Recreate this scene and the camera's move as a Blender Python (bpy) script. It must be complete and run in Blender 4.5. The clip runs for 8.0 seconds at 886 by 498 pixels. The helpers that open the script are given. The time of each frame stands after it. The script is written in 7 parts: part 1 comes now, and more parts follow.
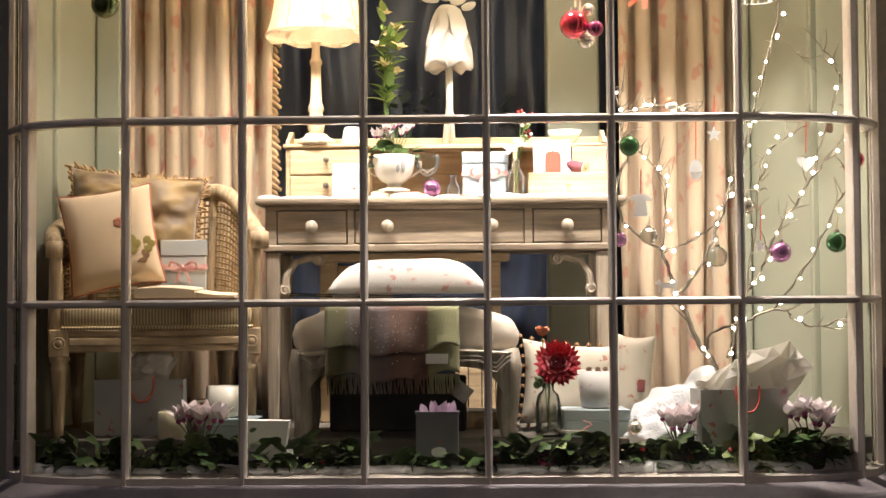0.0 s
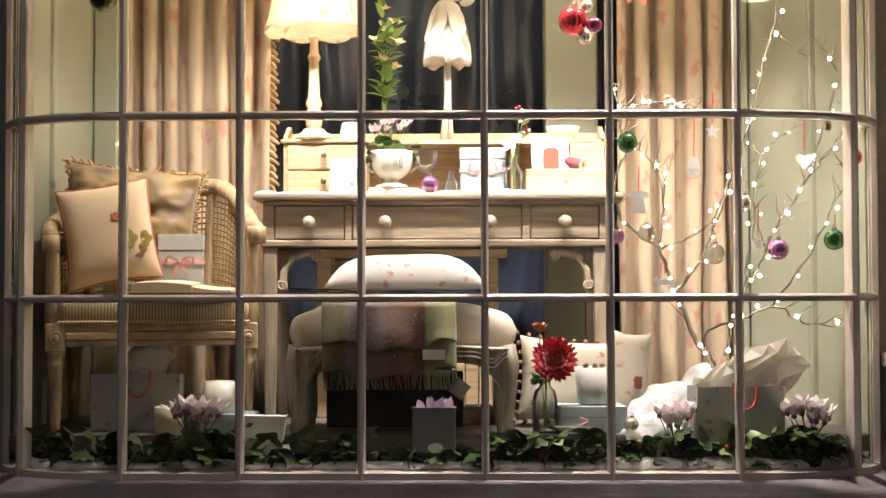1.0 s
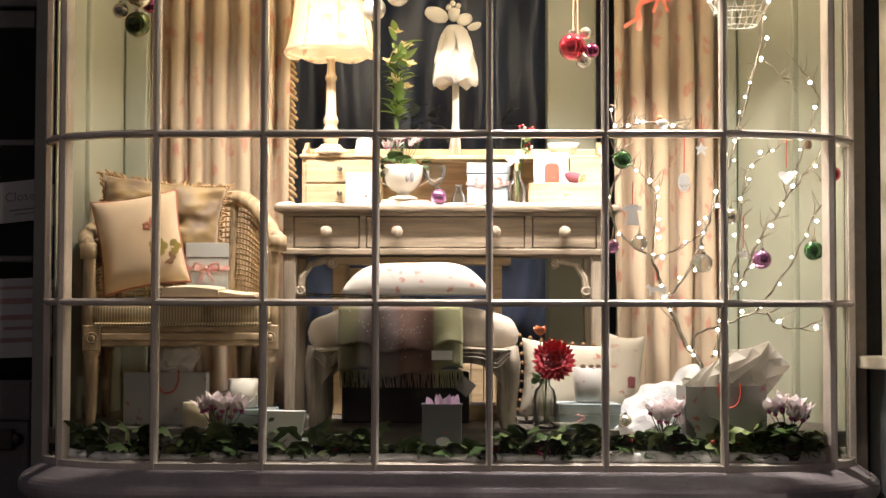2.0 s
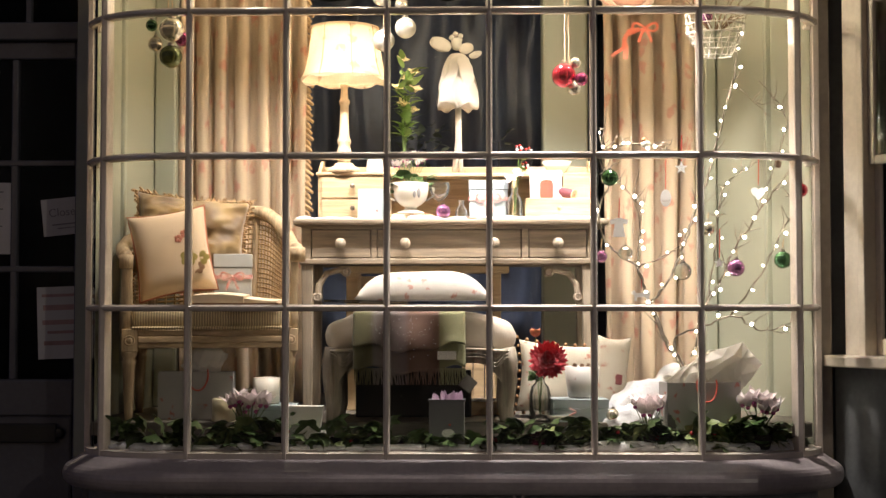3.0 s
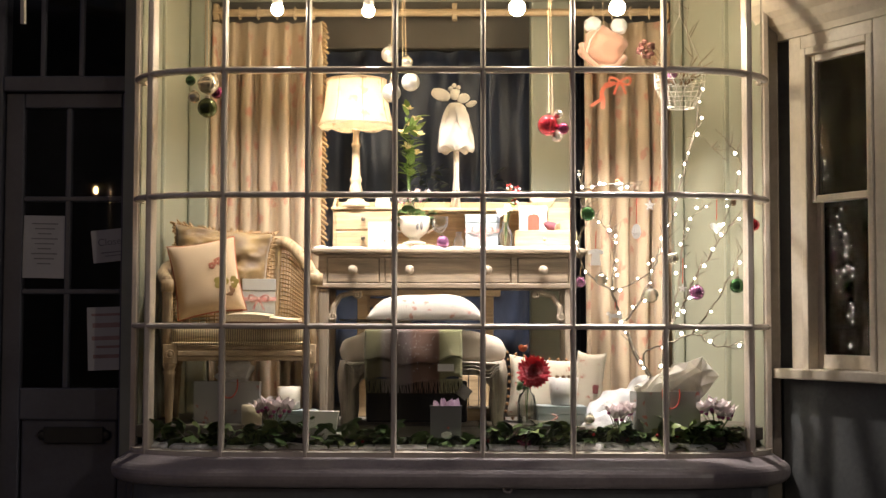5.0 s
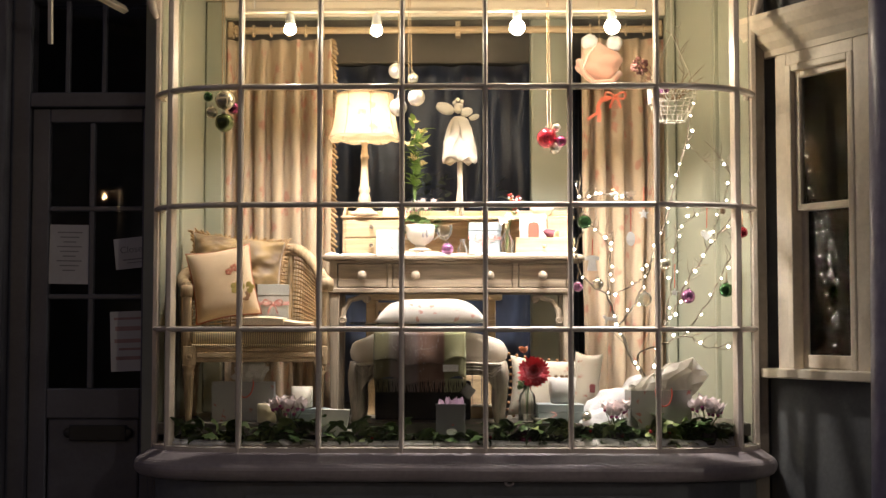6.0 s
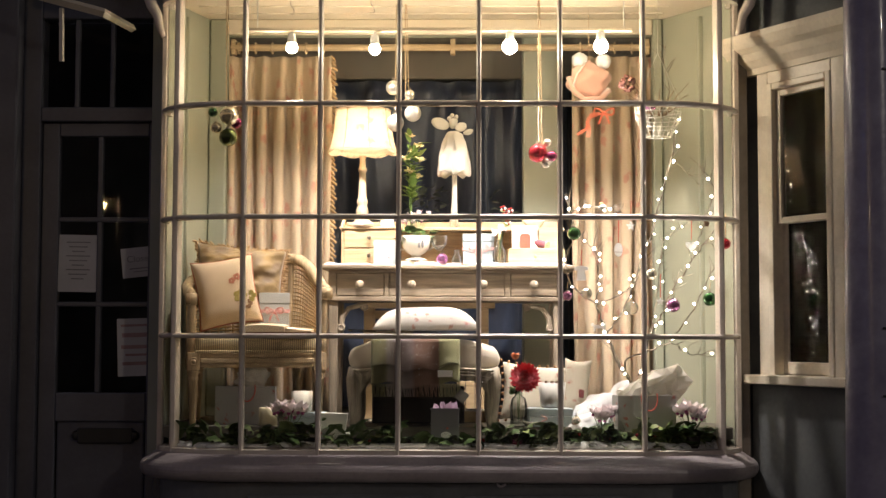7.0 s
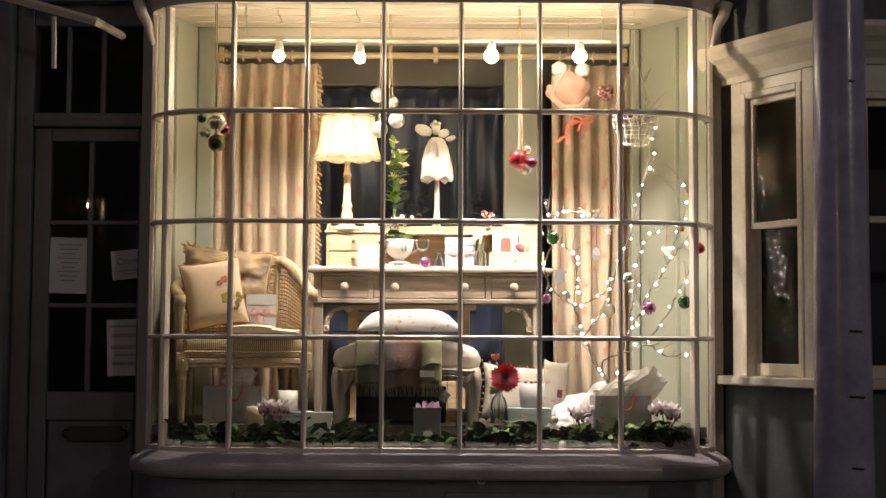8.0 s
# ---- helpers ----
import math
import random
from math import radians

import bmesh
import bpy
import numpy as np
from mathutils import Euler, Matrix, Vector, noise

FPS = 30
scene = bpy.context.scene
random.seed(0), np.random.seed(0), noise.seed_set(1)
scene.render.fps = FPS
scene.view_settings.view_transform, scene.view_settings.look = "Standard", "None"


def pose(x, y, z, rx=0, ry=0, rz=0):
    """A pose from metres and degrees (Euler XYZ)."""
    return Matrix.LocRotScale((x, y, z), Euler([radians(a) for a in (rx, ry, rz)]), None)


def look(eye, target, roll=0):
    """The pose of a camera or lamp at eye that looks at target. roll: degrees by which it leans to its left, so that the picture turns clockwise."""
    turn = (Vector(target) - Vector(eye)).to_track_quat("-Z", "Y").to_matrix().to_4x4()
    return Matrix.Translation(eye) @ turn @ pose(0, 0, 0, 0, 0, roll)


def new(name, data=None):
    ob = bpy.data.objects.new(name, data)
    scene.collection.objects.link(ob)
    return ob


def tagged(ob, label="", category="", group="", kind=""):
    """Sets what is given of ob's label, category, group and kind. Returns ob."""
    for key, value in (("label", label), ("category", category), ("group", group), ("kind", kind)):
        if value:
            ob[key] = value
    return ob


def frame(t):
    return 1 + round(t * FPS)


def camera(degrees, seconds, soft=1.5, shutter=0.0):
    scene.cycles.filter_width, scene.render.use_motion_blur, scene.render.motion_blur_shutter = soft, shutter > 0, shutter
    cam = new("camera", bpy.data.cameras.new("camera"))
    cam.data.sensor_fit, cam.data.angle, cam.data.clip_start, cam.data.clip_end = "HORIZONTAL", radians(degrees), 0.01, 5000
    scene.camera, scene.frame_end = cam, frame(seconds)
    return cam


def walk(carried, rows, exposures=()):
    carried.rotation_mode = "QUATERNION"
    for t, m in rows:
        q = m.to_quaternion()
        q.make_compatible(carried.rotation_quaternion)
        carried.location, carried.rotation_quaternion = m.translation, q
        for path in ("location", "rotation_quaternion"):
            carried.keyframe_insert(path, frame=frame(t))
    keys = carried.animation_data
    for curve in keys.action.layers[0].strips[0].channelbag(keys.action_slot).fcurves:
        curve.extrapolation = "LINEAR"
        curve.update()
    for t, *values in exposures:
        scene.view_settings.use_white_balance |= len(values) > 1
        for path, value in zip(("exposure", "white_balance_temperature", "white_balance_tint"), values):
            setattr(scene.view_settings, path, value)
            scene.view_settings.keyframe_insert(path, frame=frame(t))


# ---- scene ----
cam = camera(36.0, 8.0, 1.4)
# seconds, y, yaw, pitch, roll: a level move straight back from the window
ROWS = [
    (0, -3.7224, 0.963, 2.029, -0.395),
    (0.5, -3.7221, 0.882, 1.884, -0.488),
    (1, -3.7195, 0.850, 1.858, -0.142),
    (2.5, -4.2740, 1.137, 2.205, 0.166),
    (3, -4.4687, 1.195, 2.308, -0.019),
    (3.5, -4.6135, 1.283, 2.575, -0.045),
    (4, -4.7778, 1.122, 2.738, 0.224),
    (4.5, -4.9830, 0.975, 2.984, 0.185),
    (6, -5.4787, 1.167, 3.227, 0.021),
    (6.5, -5.5923, 1.183, 3.409, 0.112),
    (7, -5.7106, 0.906, 3.531, 0.149),
    (7.5, -5.8036, 0.583, 3.580, 0.045),
    (8, -5.8738, 0.143, 3.594, 0.294),
]
walk(cam, [(t, pose(-0.2, y, 1.2, 90 + pitch, -roll, yaw)) for t, y, yaw, pitch, roll in ROWS])

# ---------------------------------------------------------------- light
world = bpy.data.worlds.new("night_sky")
scene.world = world
world.use_nodes = True
wbg = world.node_tree.nodes["Background"]
wbg.inputs[0].default_value = (0.41, 0.39, 0.52, 1)
wbg.inputs[1].default_value = 0.12


def lamp(name, kind, place, power, colour, target=None, **more):
    data = bpy.data.lights.new(name, kind)
    data.energy, data.color = power, colour
    for key, value in more.items():
        if key == "radius":
            data.shadow_soft_size = value
        elif key == "cone":
            data.spot_size = radians(value)
        elif key == "blend":
            data.spot_blend = value
    ob = new(name, data)
    ob.matrix_world = look(place, target) if target else Matrix.Translation(place)
    return ob


WARM = (1.0, 0.92, 0.91)
SPOT_Y = 0.14
SPOTS = [(-0.953, SPOT_Y, 2.436), (-0.592, SPOT_Y, 2.429), (-0.006, SPOT_Y, 2.441), (0.388, SPOT_Y, 2.442)]
TRACK_Z = 2.512
SPOT_POWER = [46, 102, 150, 118]
SPOT_CONE = [88, 92, 90, 92]
SPOT_AIM = [(-1.06, 0.70, 1.3), (-0.52, 0.72, 1.3), (-0.06, 0.56, 1.2), (0.50, 0.50, 1.1)]
for at, watt, aim, wide in zip(SPOTS, SPOT_POWER, SPOT_AIM, SPOT_CONE):
    lamp("spot_light", "SPOT", (at[0], at[1], at[2] - 0.035), watt, WARM, aim, radius=0.03, cone=wide, blend=1.0)
LAMP_AT = (-0.698, 0.66, 2.181)
lamp("table_lamp_light", "POINT", (LAMP_AT[0], LAMP_AT[1], LAMP_AT[2]), 1.8, (1.0, 0.84, 0.62), radius=0.03)
STREET = (-4.882, 11.840, 2.853)
lamp("street_light", "POINT", (STREET[0], -11.0, STREET[2]), 60, (1.0, 0.72, 0.42), radius=0.028)
lamp("street_light", "POINT", (6.5, -9.0, 4.6), 240, (1.0, 0.88, 0.74), radius=0.06)

# ---------------------------------------------------------------- materials
MATS = {}


def mat(name, colour, rough=0.6, metal=0.0, second=None, scale=6.0, amount=0.35, bump=0.15, fine=60.0, stretch=(1, 1, 1), **more):
    """A surface with large blotches between two colours, a fine grain and a small relief."""
    if name in MATS:
        return MATS[name]
    m = bpy.data.materials.new(name)
    m.use_nodes = True
    n, l = m.node_tree.nodes, m.node_tree.links
    b = n["Principled BSDF"]
    second = second or tuple(c * 0.72 for c in colour)
    tc = n.new("ShaderNodeTexCoord")
    mp = n.new("ShaderNodeMapping")
    mp.inputs["Scale"].default_value = stretch
    l.new(tc.outputs["Object"], mp.inputs["Vector"])
    big = n.new("ShaderNodeTexNoise")
    big.inputs["Scale"].default_value, big.inputs["Detail"].default_value = scale, 4
    l.new(mp.outputs[0], big.inputs["Vector"])
    small = n.new("ShaderNodeTexNoise")
    small.inputs["Scale"].default_value, small.inputs["Detail"].default_value = fine, 3
    l.new(mp.outputs[0], small.inputs["Vector"])
    ramp = n.new("ShaderNodeMapRange")
    ramp.inputs["From Min"].default_value, ramp.inputs["From Max"].default_value = 0.35, 0.68
    l.new(big.outputs[0], ramp.inputs["Value"])
    mix = n.new("ShaderNodeMix")
    mix.data_type = "RGBA"
    mix.inputs[6].default_value, mix.inputs[7].default_value = (*colour, 1), (*second, 1)
    l.new(ramp.outputs[0], mix.inputs[0])
    grain = n.new("ShaderNodeMix")
    grain.data_type, grain.blend_type = "RGBA", "MULTIPLY"
    grain.inputs[0].default_value = amount
    l.new(mix.outputs[2], grain.inputs[6])
    l.new(small.outputs[0], grain.inputs[7])
    gain = n.new("ShaderNodeMix")
    gain.data_type, gain.blend_type = "RGBA", "MULTIPLY"
    gain.inputs[0].default_value = 1.0
    k = 1 / (1 - 0.5 * amount)
    gain.inputs[7].default_value = (k, k, k, 1)
    l.new(grain.outputs[2], gain.inputs[6])
    l.new(gain.outputs[2], b.inputs["Base Color"])
    b.inputs["Roughness"].default_value, b.inputs["Metallic"].default_value = rough, metal
    bp = n.new("ShaderNodeBump")
    bp.inputs["Strength"].default_value, bp.inputs["Distance"].default_value = bump, 0.004
    l.new(small.outputs[0], bp.inputs["Height"])
    l.new(bp.outputs[0], b.inputs["Normal"])
    for key, value in more.items():
        if key == "coat":
            b.inputs["Coat Weight"].default_value = value
        elif key == "sheen":
            b.inputs["Sheen Weight"].default_value = value
        elif key == "glow":
            b.inputs["Emission Color"].default_value = (*value[0], 1)
            b.inputs["Emission Strength"].default_value = value[1]
        elif key == "through":
            b.inputs["Transmission Weight"].default_value = value
        elif key == "translucent":
            t = n.new("ShaderNodeBsdfTranslucent")
            l.new(gain.outputs[2], t.inputs[0])
            mx = n.new("ShaderNodeMixShader")
            mx.inputs[0].default_value = value
            l.new(b.outputs[0], mx.inputs[1])
            l.new(t.outputs[0], mx.inputs[2])
            l.new(mx.outputs[0], n["Material Output"].inputs[0])
    MATS[name] = m
    return m


def motif(m, colour, size, reach, stretch=(1, 1, 1), soft=0.06):
    """Adds scattered printed sprigs of one colour to a cloth or paper."""
    n, l = m.node_tree.nodes, m.node_tree.links
    b = n["Principled BSDF"]
    was = b.inputs["Base Color"].links[0].from_socket
    tc = n.new("ShaderNodeTexCoord")
    mp = n.new("ShaderNodeMapping")
    mp.inputs["Scale"].default_value = stretch
    l.new(tc.outputs["Object"], mp.inputs["Vector"])
    wob = n.new("ShaderNodeTexNoise")
    wob.inputs["Scale"].default_value = size * 4.5
    l.new(mp.outputs[0], wob.inputs["Vector"])
    vor = n.new("ShaderNodeTexVoronoi")
    vor.inputs["Scale"].default_value = size
    l.new(mp.outputs[0], vor.inputs["Vector"])
    add = n.new("ShaderNodeMath")
    add.operation = "MULTIPLY_ADD"
    add.inputs[1].default_value = 0.9
    l.new(wob.outputs[0], add.inputs[0])
    l.new(vor.outputs["Distance"], add.inputs[2])
    edge = n.new("ShaderNodeMapRange")
    edge.inputs["From Min"].default_value, edge.inputs["From Max"].default_value = reach, reach + soft
    edge.inputs["To Min"].default_value, edge.inputs["To Max"].default_value = 1, 0
    l.new(add.outputs[0], edge.inputs["Value"])
    mix = n.new("ShaderNodeMix")
    mix.data_type = "RGBA"
    l.new(edge.outputs[0], mix.inputs[0])
    l.new(was, mix.inputs[6])
    mix.inputs[7].default_value = (*colour, 1)
    l.new(mix.outputs[2], b.inputs["Base Color"])
    return m


def wood(name, colour, second, rough=0.55, axis=0, bump=0.2, **more):
    s = [14, 14, 14]
    s[axis] = 1.2
    return mat(name, colour, rough, 0, second, 3.0, 0.62, bump * 1.8, 9.0, tuple(s), **more)


def glass(name, tint=(1, 1, 1), rough=0.0, index=1.45):
    """Thin clear glass: it lets the view through and mirrors by its angle."""
    if name in MATS:
        return MATS[name]
    m = bpy.data.materials.new(name)
    m.use_nodes = True
    n, l = m.node_tree.nodes, m.node_tree.links
    t, g, f, mx = (n.new("ShaderNode" + k) for k in ("BsdfTransparent", "BsdfGlossy", "Fresnel", "MixShader"))
    t.inputs[0].default_value = (*tint, 1)
    g.inputs["Roughness"].default_value = rough
    f.inputs[0].default_value = index
    l.new(f.outputs[0], mx.inputs[0])
    l.new(t.outputs[0], mx.inputs[1])
    l.new(g.outputs[0], mx.inputs[2])
    l.new(mx.outputs[0], n["Material Output"].inputs[0])
    MATS[name] = m
    return m


BAR = mat("glazing_bar_paint", (0.76, 0.67, 0.57), 0.25, 0, (0.64, 0.56, 0.47), 9, 0.2, 0.12, 90, coat=0.3)
SILL = mat("sill_paint", (0.44, 0.385, 0.37), 0.34, 0, (0.32, 0.28, 0.27), 5, 0.3, 0.2, 50)
RISER = mat("riser_paint", (0.19, 0.20, 0.205), 0.4, 0, (0.15, 0.16, 0.165), 4, 0.3, 0.2, 40)
CREAM = mat("cream_green_paint", (0.37, 0.375, 0.28), 0.5, 0, (0.31, 0.32, 0.24), 3, 0.12, 0.08, 40)
CEILING = mat("cream_ceiling_paint", (0.76, 0.67, 0.52), 0.6, 0, (0.69, 0.60, 0.46), 3, 0.12, 0.1, 40)
CASING = mat("white_casing_paint", (0.74, 0.66, 0.52), 0.4, 0, (0.62, 0.54, 0.41), 5, 0.2, 0.12, 60)
GREY = mat("grey_render", (0.13, 0.135, 0.13), 0.75, 0, (0.09, 0.095, 0.095), 2.5, 0.35, 0.35, 45)
DOORP = mat("dark_door_paint", (0.115, 0.115, 0.135), 0.4, 0, (0.085, 0.085, 0.102), 4, 0.25, 0.15, 50)
# near-black stand-in for the darkness of unlit rooms; also on shrub stems
DARK = mat("unlit_room_dark", (0.05, 0.05, 0.06), 0.8)
FLOORP = wood("floor_paint", (0.14, 0.12, 0.095), (0.09, 0.08, 0.065))
BLACK = mat("black_iron", (0.02, 0.02, 0.02), 0.45)
ASPH = mat("asphalt", (0.05, 0.05, 0.05), 0.85, 0, (0.035, 0.035, 0.037), 0.8, 0.5, 0.5, 120)
PAVE = mat("paving_stone", (0.20, 0.19, 0.18), 0.8, 0, (0.15, 0.145, 0.14), 2, 0.4, 0.4, 60)
POSTP = mat("post_paint", (0.38, 0.36, 0.46), 0.28, 0, (0.26, 0.24, 0.34), 7, 0.3, 0.25, 40, coat=0.3)
SNOW = mat("fleece_snow", (0.86, 0.86, 0.86), 0.9, 0, (0.78, 0.78, 0.80), 18, 0.2, 0.9, 120, sheen=0.3)
PINE = wood("limed_pine", (0.34, 0.27, 0.19), (0.16, 0.12, 0.08))
PINEV = wood("limed_pine_upright", (0.38, 0.315, 0.235), (0.22, 0.175, 0.125), axis=2)
YPINE = wood("yellow_pine", (0.60, 0.45, 0.27), (0.46, 0.32, 0.17))
CHAIRW = wood("bleached_beech", (0.54, 0.41, 0.25), (0.30, 0.21, 0.115), axis=2)
STOOLW = wood("greyed_oak", (0.36, 0.31, 0.245), (0.15, 0.12, 0.085), axis=2)
LAMPW = wood("turned_pale_wood", (0.72, 0.56, 0.38), (0.60, 0.45, 0.29), axis=2)
CANE = mat("woven_cane", (0.60, 0.42, 0.20), 0.5, 0, (0.46, 0.30, 0.13), 20, 0.3, 0.2, 150)
CURTAIN = motif(mat("printed_linen", (0.66, 0.52, 0.36), 0.85, 0, (0.58, 0.45, 0.30), 2.5, 0.2, 0.3, 300, sheen=0.2, translucent=0.12), (0.58, 0.30, 0.21), 15, 0.64, (1, 1, 0.7), 0.12)
FRINGE = mat("brown_fringe", (0.50, 0.34, 0.18), 0.9, 0, (0.34, 0.21, 0.10), 30, 0.4, 0.6, 200)
LINEN = mat("natural_linen", (0.60, 0.53, 0.43), 0.9, 0, (0.50, 0.44, 0.35), 5, 0.2, 0.4, 350, sheen=0.2)
WHITE = mat("white_card", (0.82, 0.81, 0.78), 0.6, 0, (0.76, 0.75, 0.72), 8, 0.08, 0.05, 80)
PLAIN = mat("white_cotton", (0.80, 0.76, 0.68), 0.9, 0, (0.72, 0.68, 0.60), 12, 0.15, 0.4, 250)
GLASS = glass("window_glass", index=1.35)
SASHG = glass("sash_glass", index=1.5)
CLEARG = mat("bottle_glass", (0.97, 0.98, 0.96), 0.02, 0, (0.95, 0.97, 0.95), 5, 0.0, 0.0, 20, through=1.0)
PANE = glass("pane_glass", (0.97, 0.97, 0.95))
CURVED = glass("curved_pane_glass", (0.97, 0.97, 0.95), index=1.04)
BOWED = glass("bowed_pane_glass", (0.97, 0.97, 0.95), index=1.16)


def dusty(m, film, specks):
    """A thin uneven film of dust with brighter specks and smears over clear glass."""
    n, l = m.node_tree.nodes, m.node_tree.links
    was = n["Material Output"].inputs[0].links[0].from_socket
    tc, cloud, cells = n.new("ShaderNodeTexCoord"), n.new("ShaderNodeTexNoise"), n.new("ShaderNodeTexVoronoi")
    l.new(tc.outputs["Object"], cloud.inputs["Vector"])
    l.new(tc.outputs["Object"], cells.inputs["Vector"])
    cloud.inputs["Scale"].default_value, cloud.inputs["Detail"].default_value = 5.0, 6
    cells.inputs["Scale"].default_value = 34
    veil, dot, total = n.new("ShaderNodeMapRange"), n.new("ShaderNodeMapRange"), n.new("ShaderNodeMath")
    veil.inputs["From Min"].default_value, veil.inputs["From Max"].default_value = 0.35, 0.75
    veil.inputs["To Min"].default_value, veil.inputs["To Max"].default_value = film * 0.4, film
    dot.inputs["From Min"].default_value, dot.inputs["From Max"].default_value = 0.03, 0.07
    dot.inputs["To Min"].default_value, dot.inputs["To Max"].default_value = specks, 0
    l.new(cloud.outputs[0], veil.inputs["Value"])
    l.new(cells.outputs["Distance"], dot.inputs["Value"])
    total.operation = "ADD"
    l.new(veil.outputs[0], total.inputs[0])
    l.new(dot.outputs[0], total.inputs[1])
    thin, mx = n.new("ShaderNodeBsdfTranslucent"), n.new("ShaderNodeMixShader")
    thin.inputs[0].default_value = (0.8, 0.8, 0.8, 1)
    l.new(total.outputs[0], mx.inputs[0])
    l.new(was, mx.inputs[1])
    l.new(thin.outputs[0], mx.inputs[2])
    l.new(mx.outputs[0], n["Material Output"].inputs[0])


dusty(PANE, 0.003, 0.04)
CRYSTAL = glass("crystal_glass", (0.95, 0.96, 0.94), 0.03, 1.25)
dusty(CRYSTAL, 0.11, 0.0)

# ---------------------------------------------------------------- mesh helpers
ROOT = {}


def thing(name, at, label, category, group="", kind=""):
    ob = new(name)
    ob.location = at
    ob.empty_display_size = 0.1
    ROOT[ob] = Vector(at)
    return tagged(ob, label, category, group, kind)


def solid(name, bm, material, label="", category="", group="", kind="", smooth=False):
    """A thing that is one mesh, its vertices given in the world."""
    ob = new(name, finish(name, bm, material, smooth))
    ROOT[ob] = Vector((0, 0, 0))
    return tagged(ob, label, category, group, kind)


def finish(name, bm, material, smooth=False):
    me = bpy.data.meshes.new(name)
    bm.normal_update()
    bm.to_mesh(me)
    bm.free()
    me.materials.append(material)
    if smooth:
        for p in me.polygons:
            p.use_smooth = True
    return me


def part(name, bm, material, parent, label="", smooth=False):
    base = ROOT[parent]
    bm.transform(Matrix.Translation(-base))
    ob = new(name, finish(name, bm, material, smooth))
    ob.parent = parent
    ROOT[ob] = base
    return tagged(ob, label)


def box(x0, x1, y0, y1, z0, z1, bevel=0.004, bm=None, segments=2):
    bm = bm or bmesh.new()
    made = bmesh.ops.create_cube(bm, size=1)["verts"]
    for v in made:
        v.co = Vector(((x0 + x1) / 2 + v.co.x * (x1 - x0), (y0 + y1) / 2 + v.co.y * (y1 - y0), (z0 + z1) / 2 + v.co.z * (z1 - z0)))
    if bevel:
        edges = list({e for v in made for e in v.link_edges})
        bmesh.ops.bevel(bm, geom=edges, offset=bevel, segments=segments, affect="EDGES", profile=0.5)
    return bm


def moved(bm, m):
    bm.transform(m)
    return bm


def lathe(rings, at, steps=24, bm=None):
    """A turned shape: (radius, height) rings, closed where the radius is 0."""
    bm = bm or bmesh.new()
    rows = []
    for r, h in rings:
        rows.append([bm.verts.new((at[0] + r * math.cos(2 * math.pi * i / steps), at[1] + r * math.sin(2 * math.pi * i / steps), at[2] + h)) for i in range(steps)] if r > 1e-5 else [bm.verts.new((at[0], at[1], at[2] + h))])
    for a, b in zip(rows, rows[1:]):
        for i in range(steps):
            j = (i + 1) % steps
            if len(a) == 1 and len(b) == 1:
                continue
            if len(a) == 1:
                bm.faces.new((a[0], b[i], b[j]))
            elif len(b) == 1:
                bm.faces.new((a[j], a[i], b[0]))
            else:
                bm.faces.new((a[i], a[j], b[j], b[i]))
    bmesh.ops.recalc_face_normals(bm, faces=bm.faces[:])
    return bm


def tube(points, r0, r1=None, sides=8, bm=None):
    """A round bar along points, tapering from r0 to r1."""
    bm = bm or bmesh.new()
    r1 = r0 if r1 is None else r1
    pts = [Vector(p) for p in points]
    rows = []
    for i, p in enumerate(pts):
        d = (pts[min(i + 1, len(pts) - 1)] - pts[max(i - 1, 0)]).normalized()
        side = d.cross(Vector((0.31, 0.17, 0.93))).normalized()
        up = side.cross(d)
        r = r0 + (r1 - r0) * i / max(len(pts) - 1, 1)
        rows.append([bm.verts.new(p + r * (math.cos(2 * math.pi * k / sides) * side + math.sin(2 * math.pi * k / sides) * up)) for k in range(sides)])
    for a, b in zip(rows, rows[1:]):
        for k in range(sides):
            bm.faces.new((a[k], a[(k + 1) % sides], b[(k + 1) % sides], b[k]))
    bm.faces.new(rows[0])
    bm.faces.new(rows[-1][::-1])
    bmesh.ops.recalc_face_normals(bm, faces=bm.faces[:])
    return bm


def sweep(path, profile, bm=None, closed=False):
    """A moulding: profile points (out, up) carried along plan points (x, y, nx, ny)."""
    bm = bm or bmesh.new()
    rows = [[bm.verts.new((x + nx * o, y + ny * o, z)) for o, z in profile] for x, y, nx, ny in path]
    n = len(profile)
    for a, b in zip(rows, rows[1:]):
        for k in range(n if closed else n - 1):
            bm.faces.new((a[k], b[k], b[(k + 1) % n], a[(k + 1) % n]))
    if closed:
        bm.faces.new(rows[0][::-1])
        bm.faces.new(rows[-1])
    bmesh.ops.recalc_face_normals(bm, faces=bm.faces[:])
    return bm


def blob(at, size, rough=0.0, seed=0, sub=3, power=1.0, bm=None):
    """A rounded body; power below 1 squares it like a cushion."""
    bm = bm or bmesh.new()
    made = bmesh.ops.create_icosphere(bm, subdivisions=sub, radius=1)["verts"]
    for v in made:
        c = v.co.copy()
        if power != 1:
            c = Vector([math.copysign(abs(a) ** power, a) for a in c])
        if rough:
            c *= 1 + rough * noise.noise(v.co * 2.3 + Vector((seed, seed * 1.7, 3)))
        v.co = Vector((at[0] + c.x * size[0], at[1] + c.y * size[1], at[2] + c.z * size[2]))
    return bm


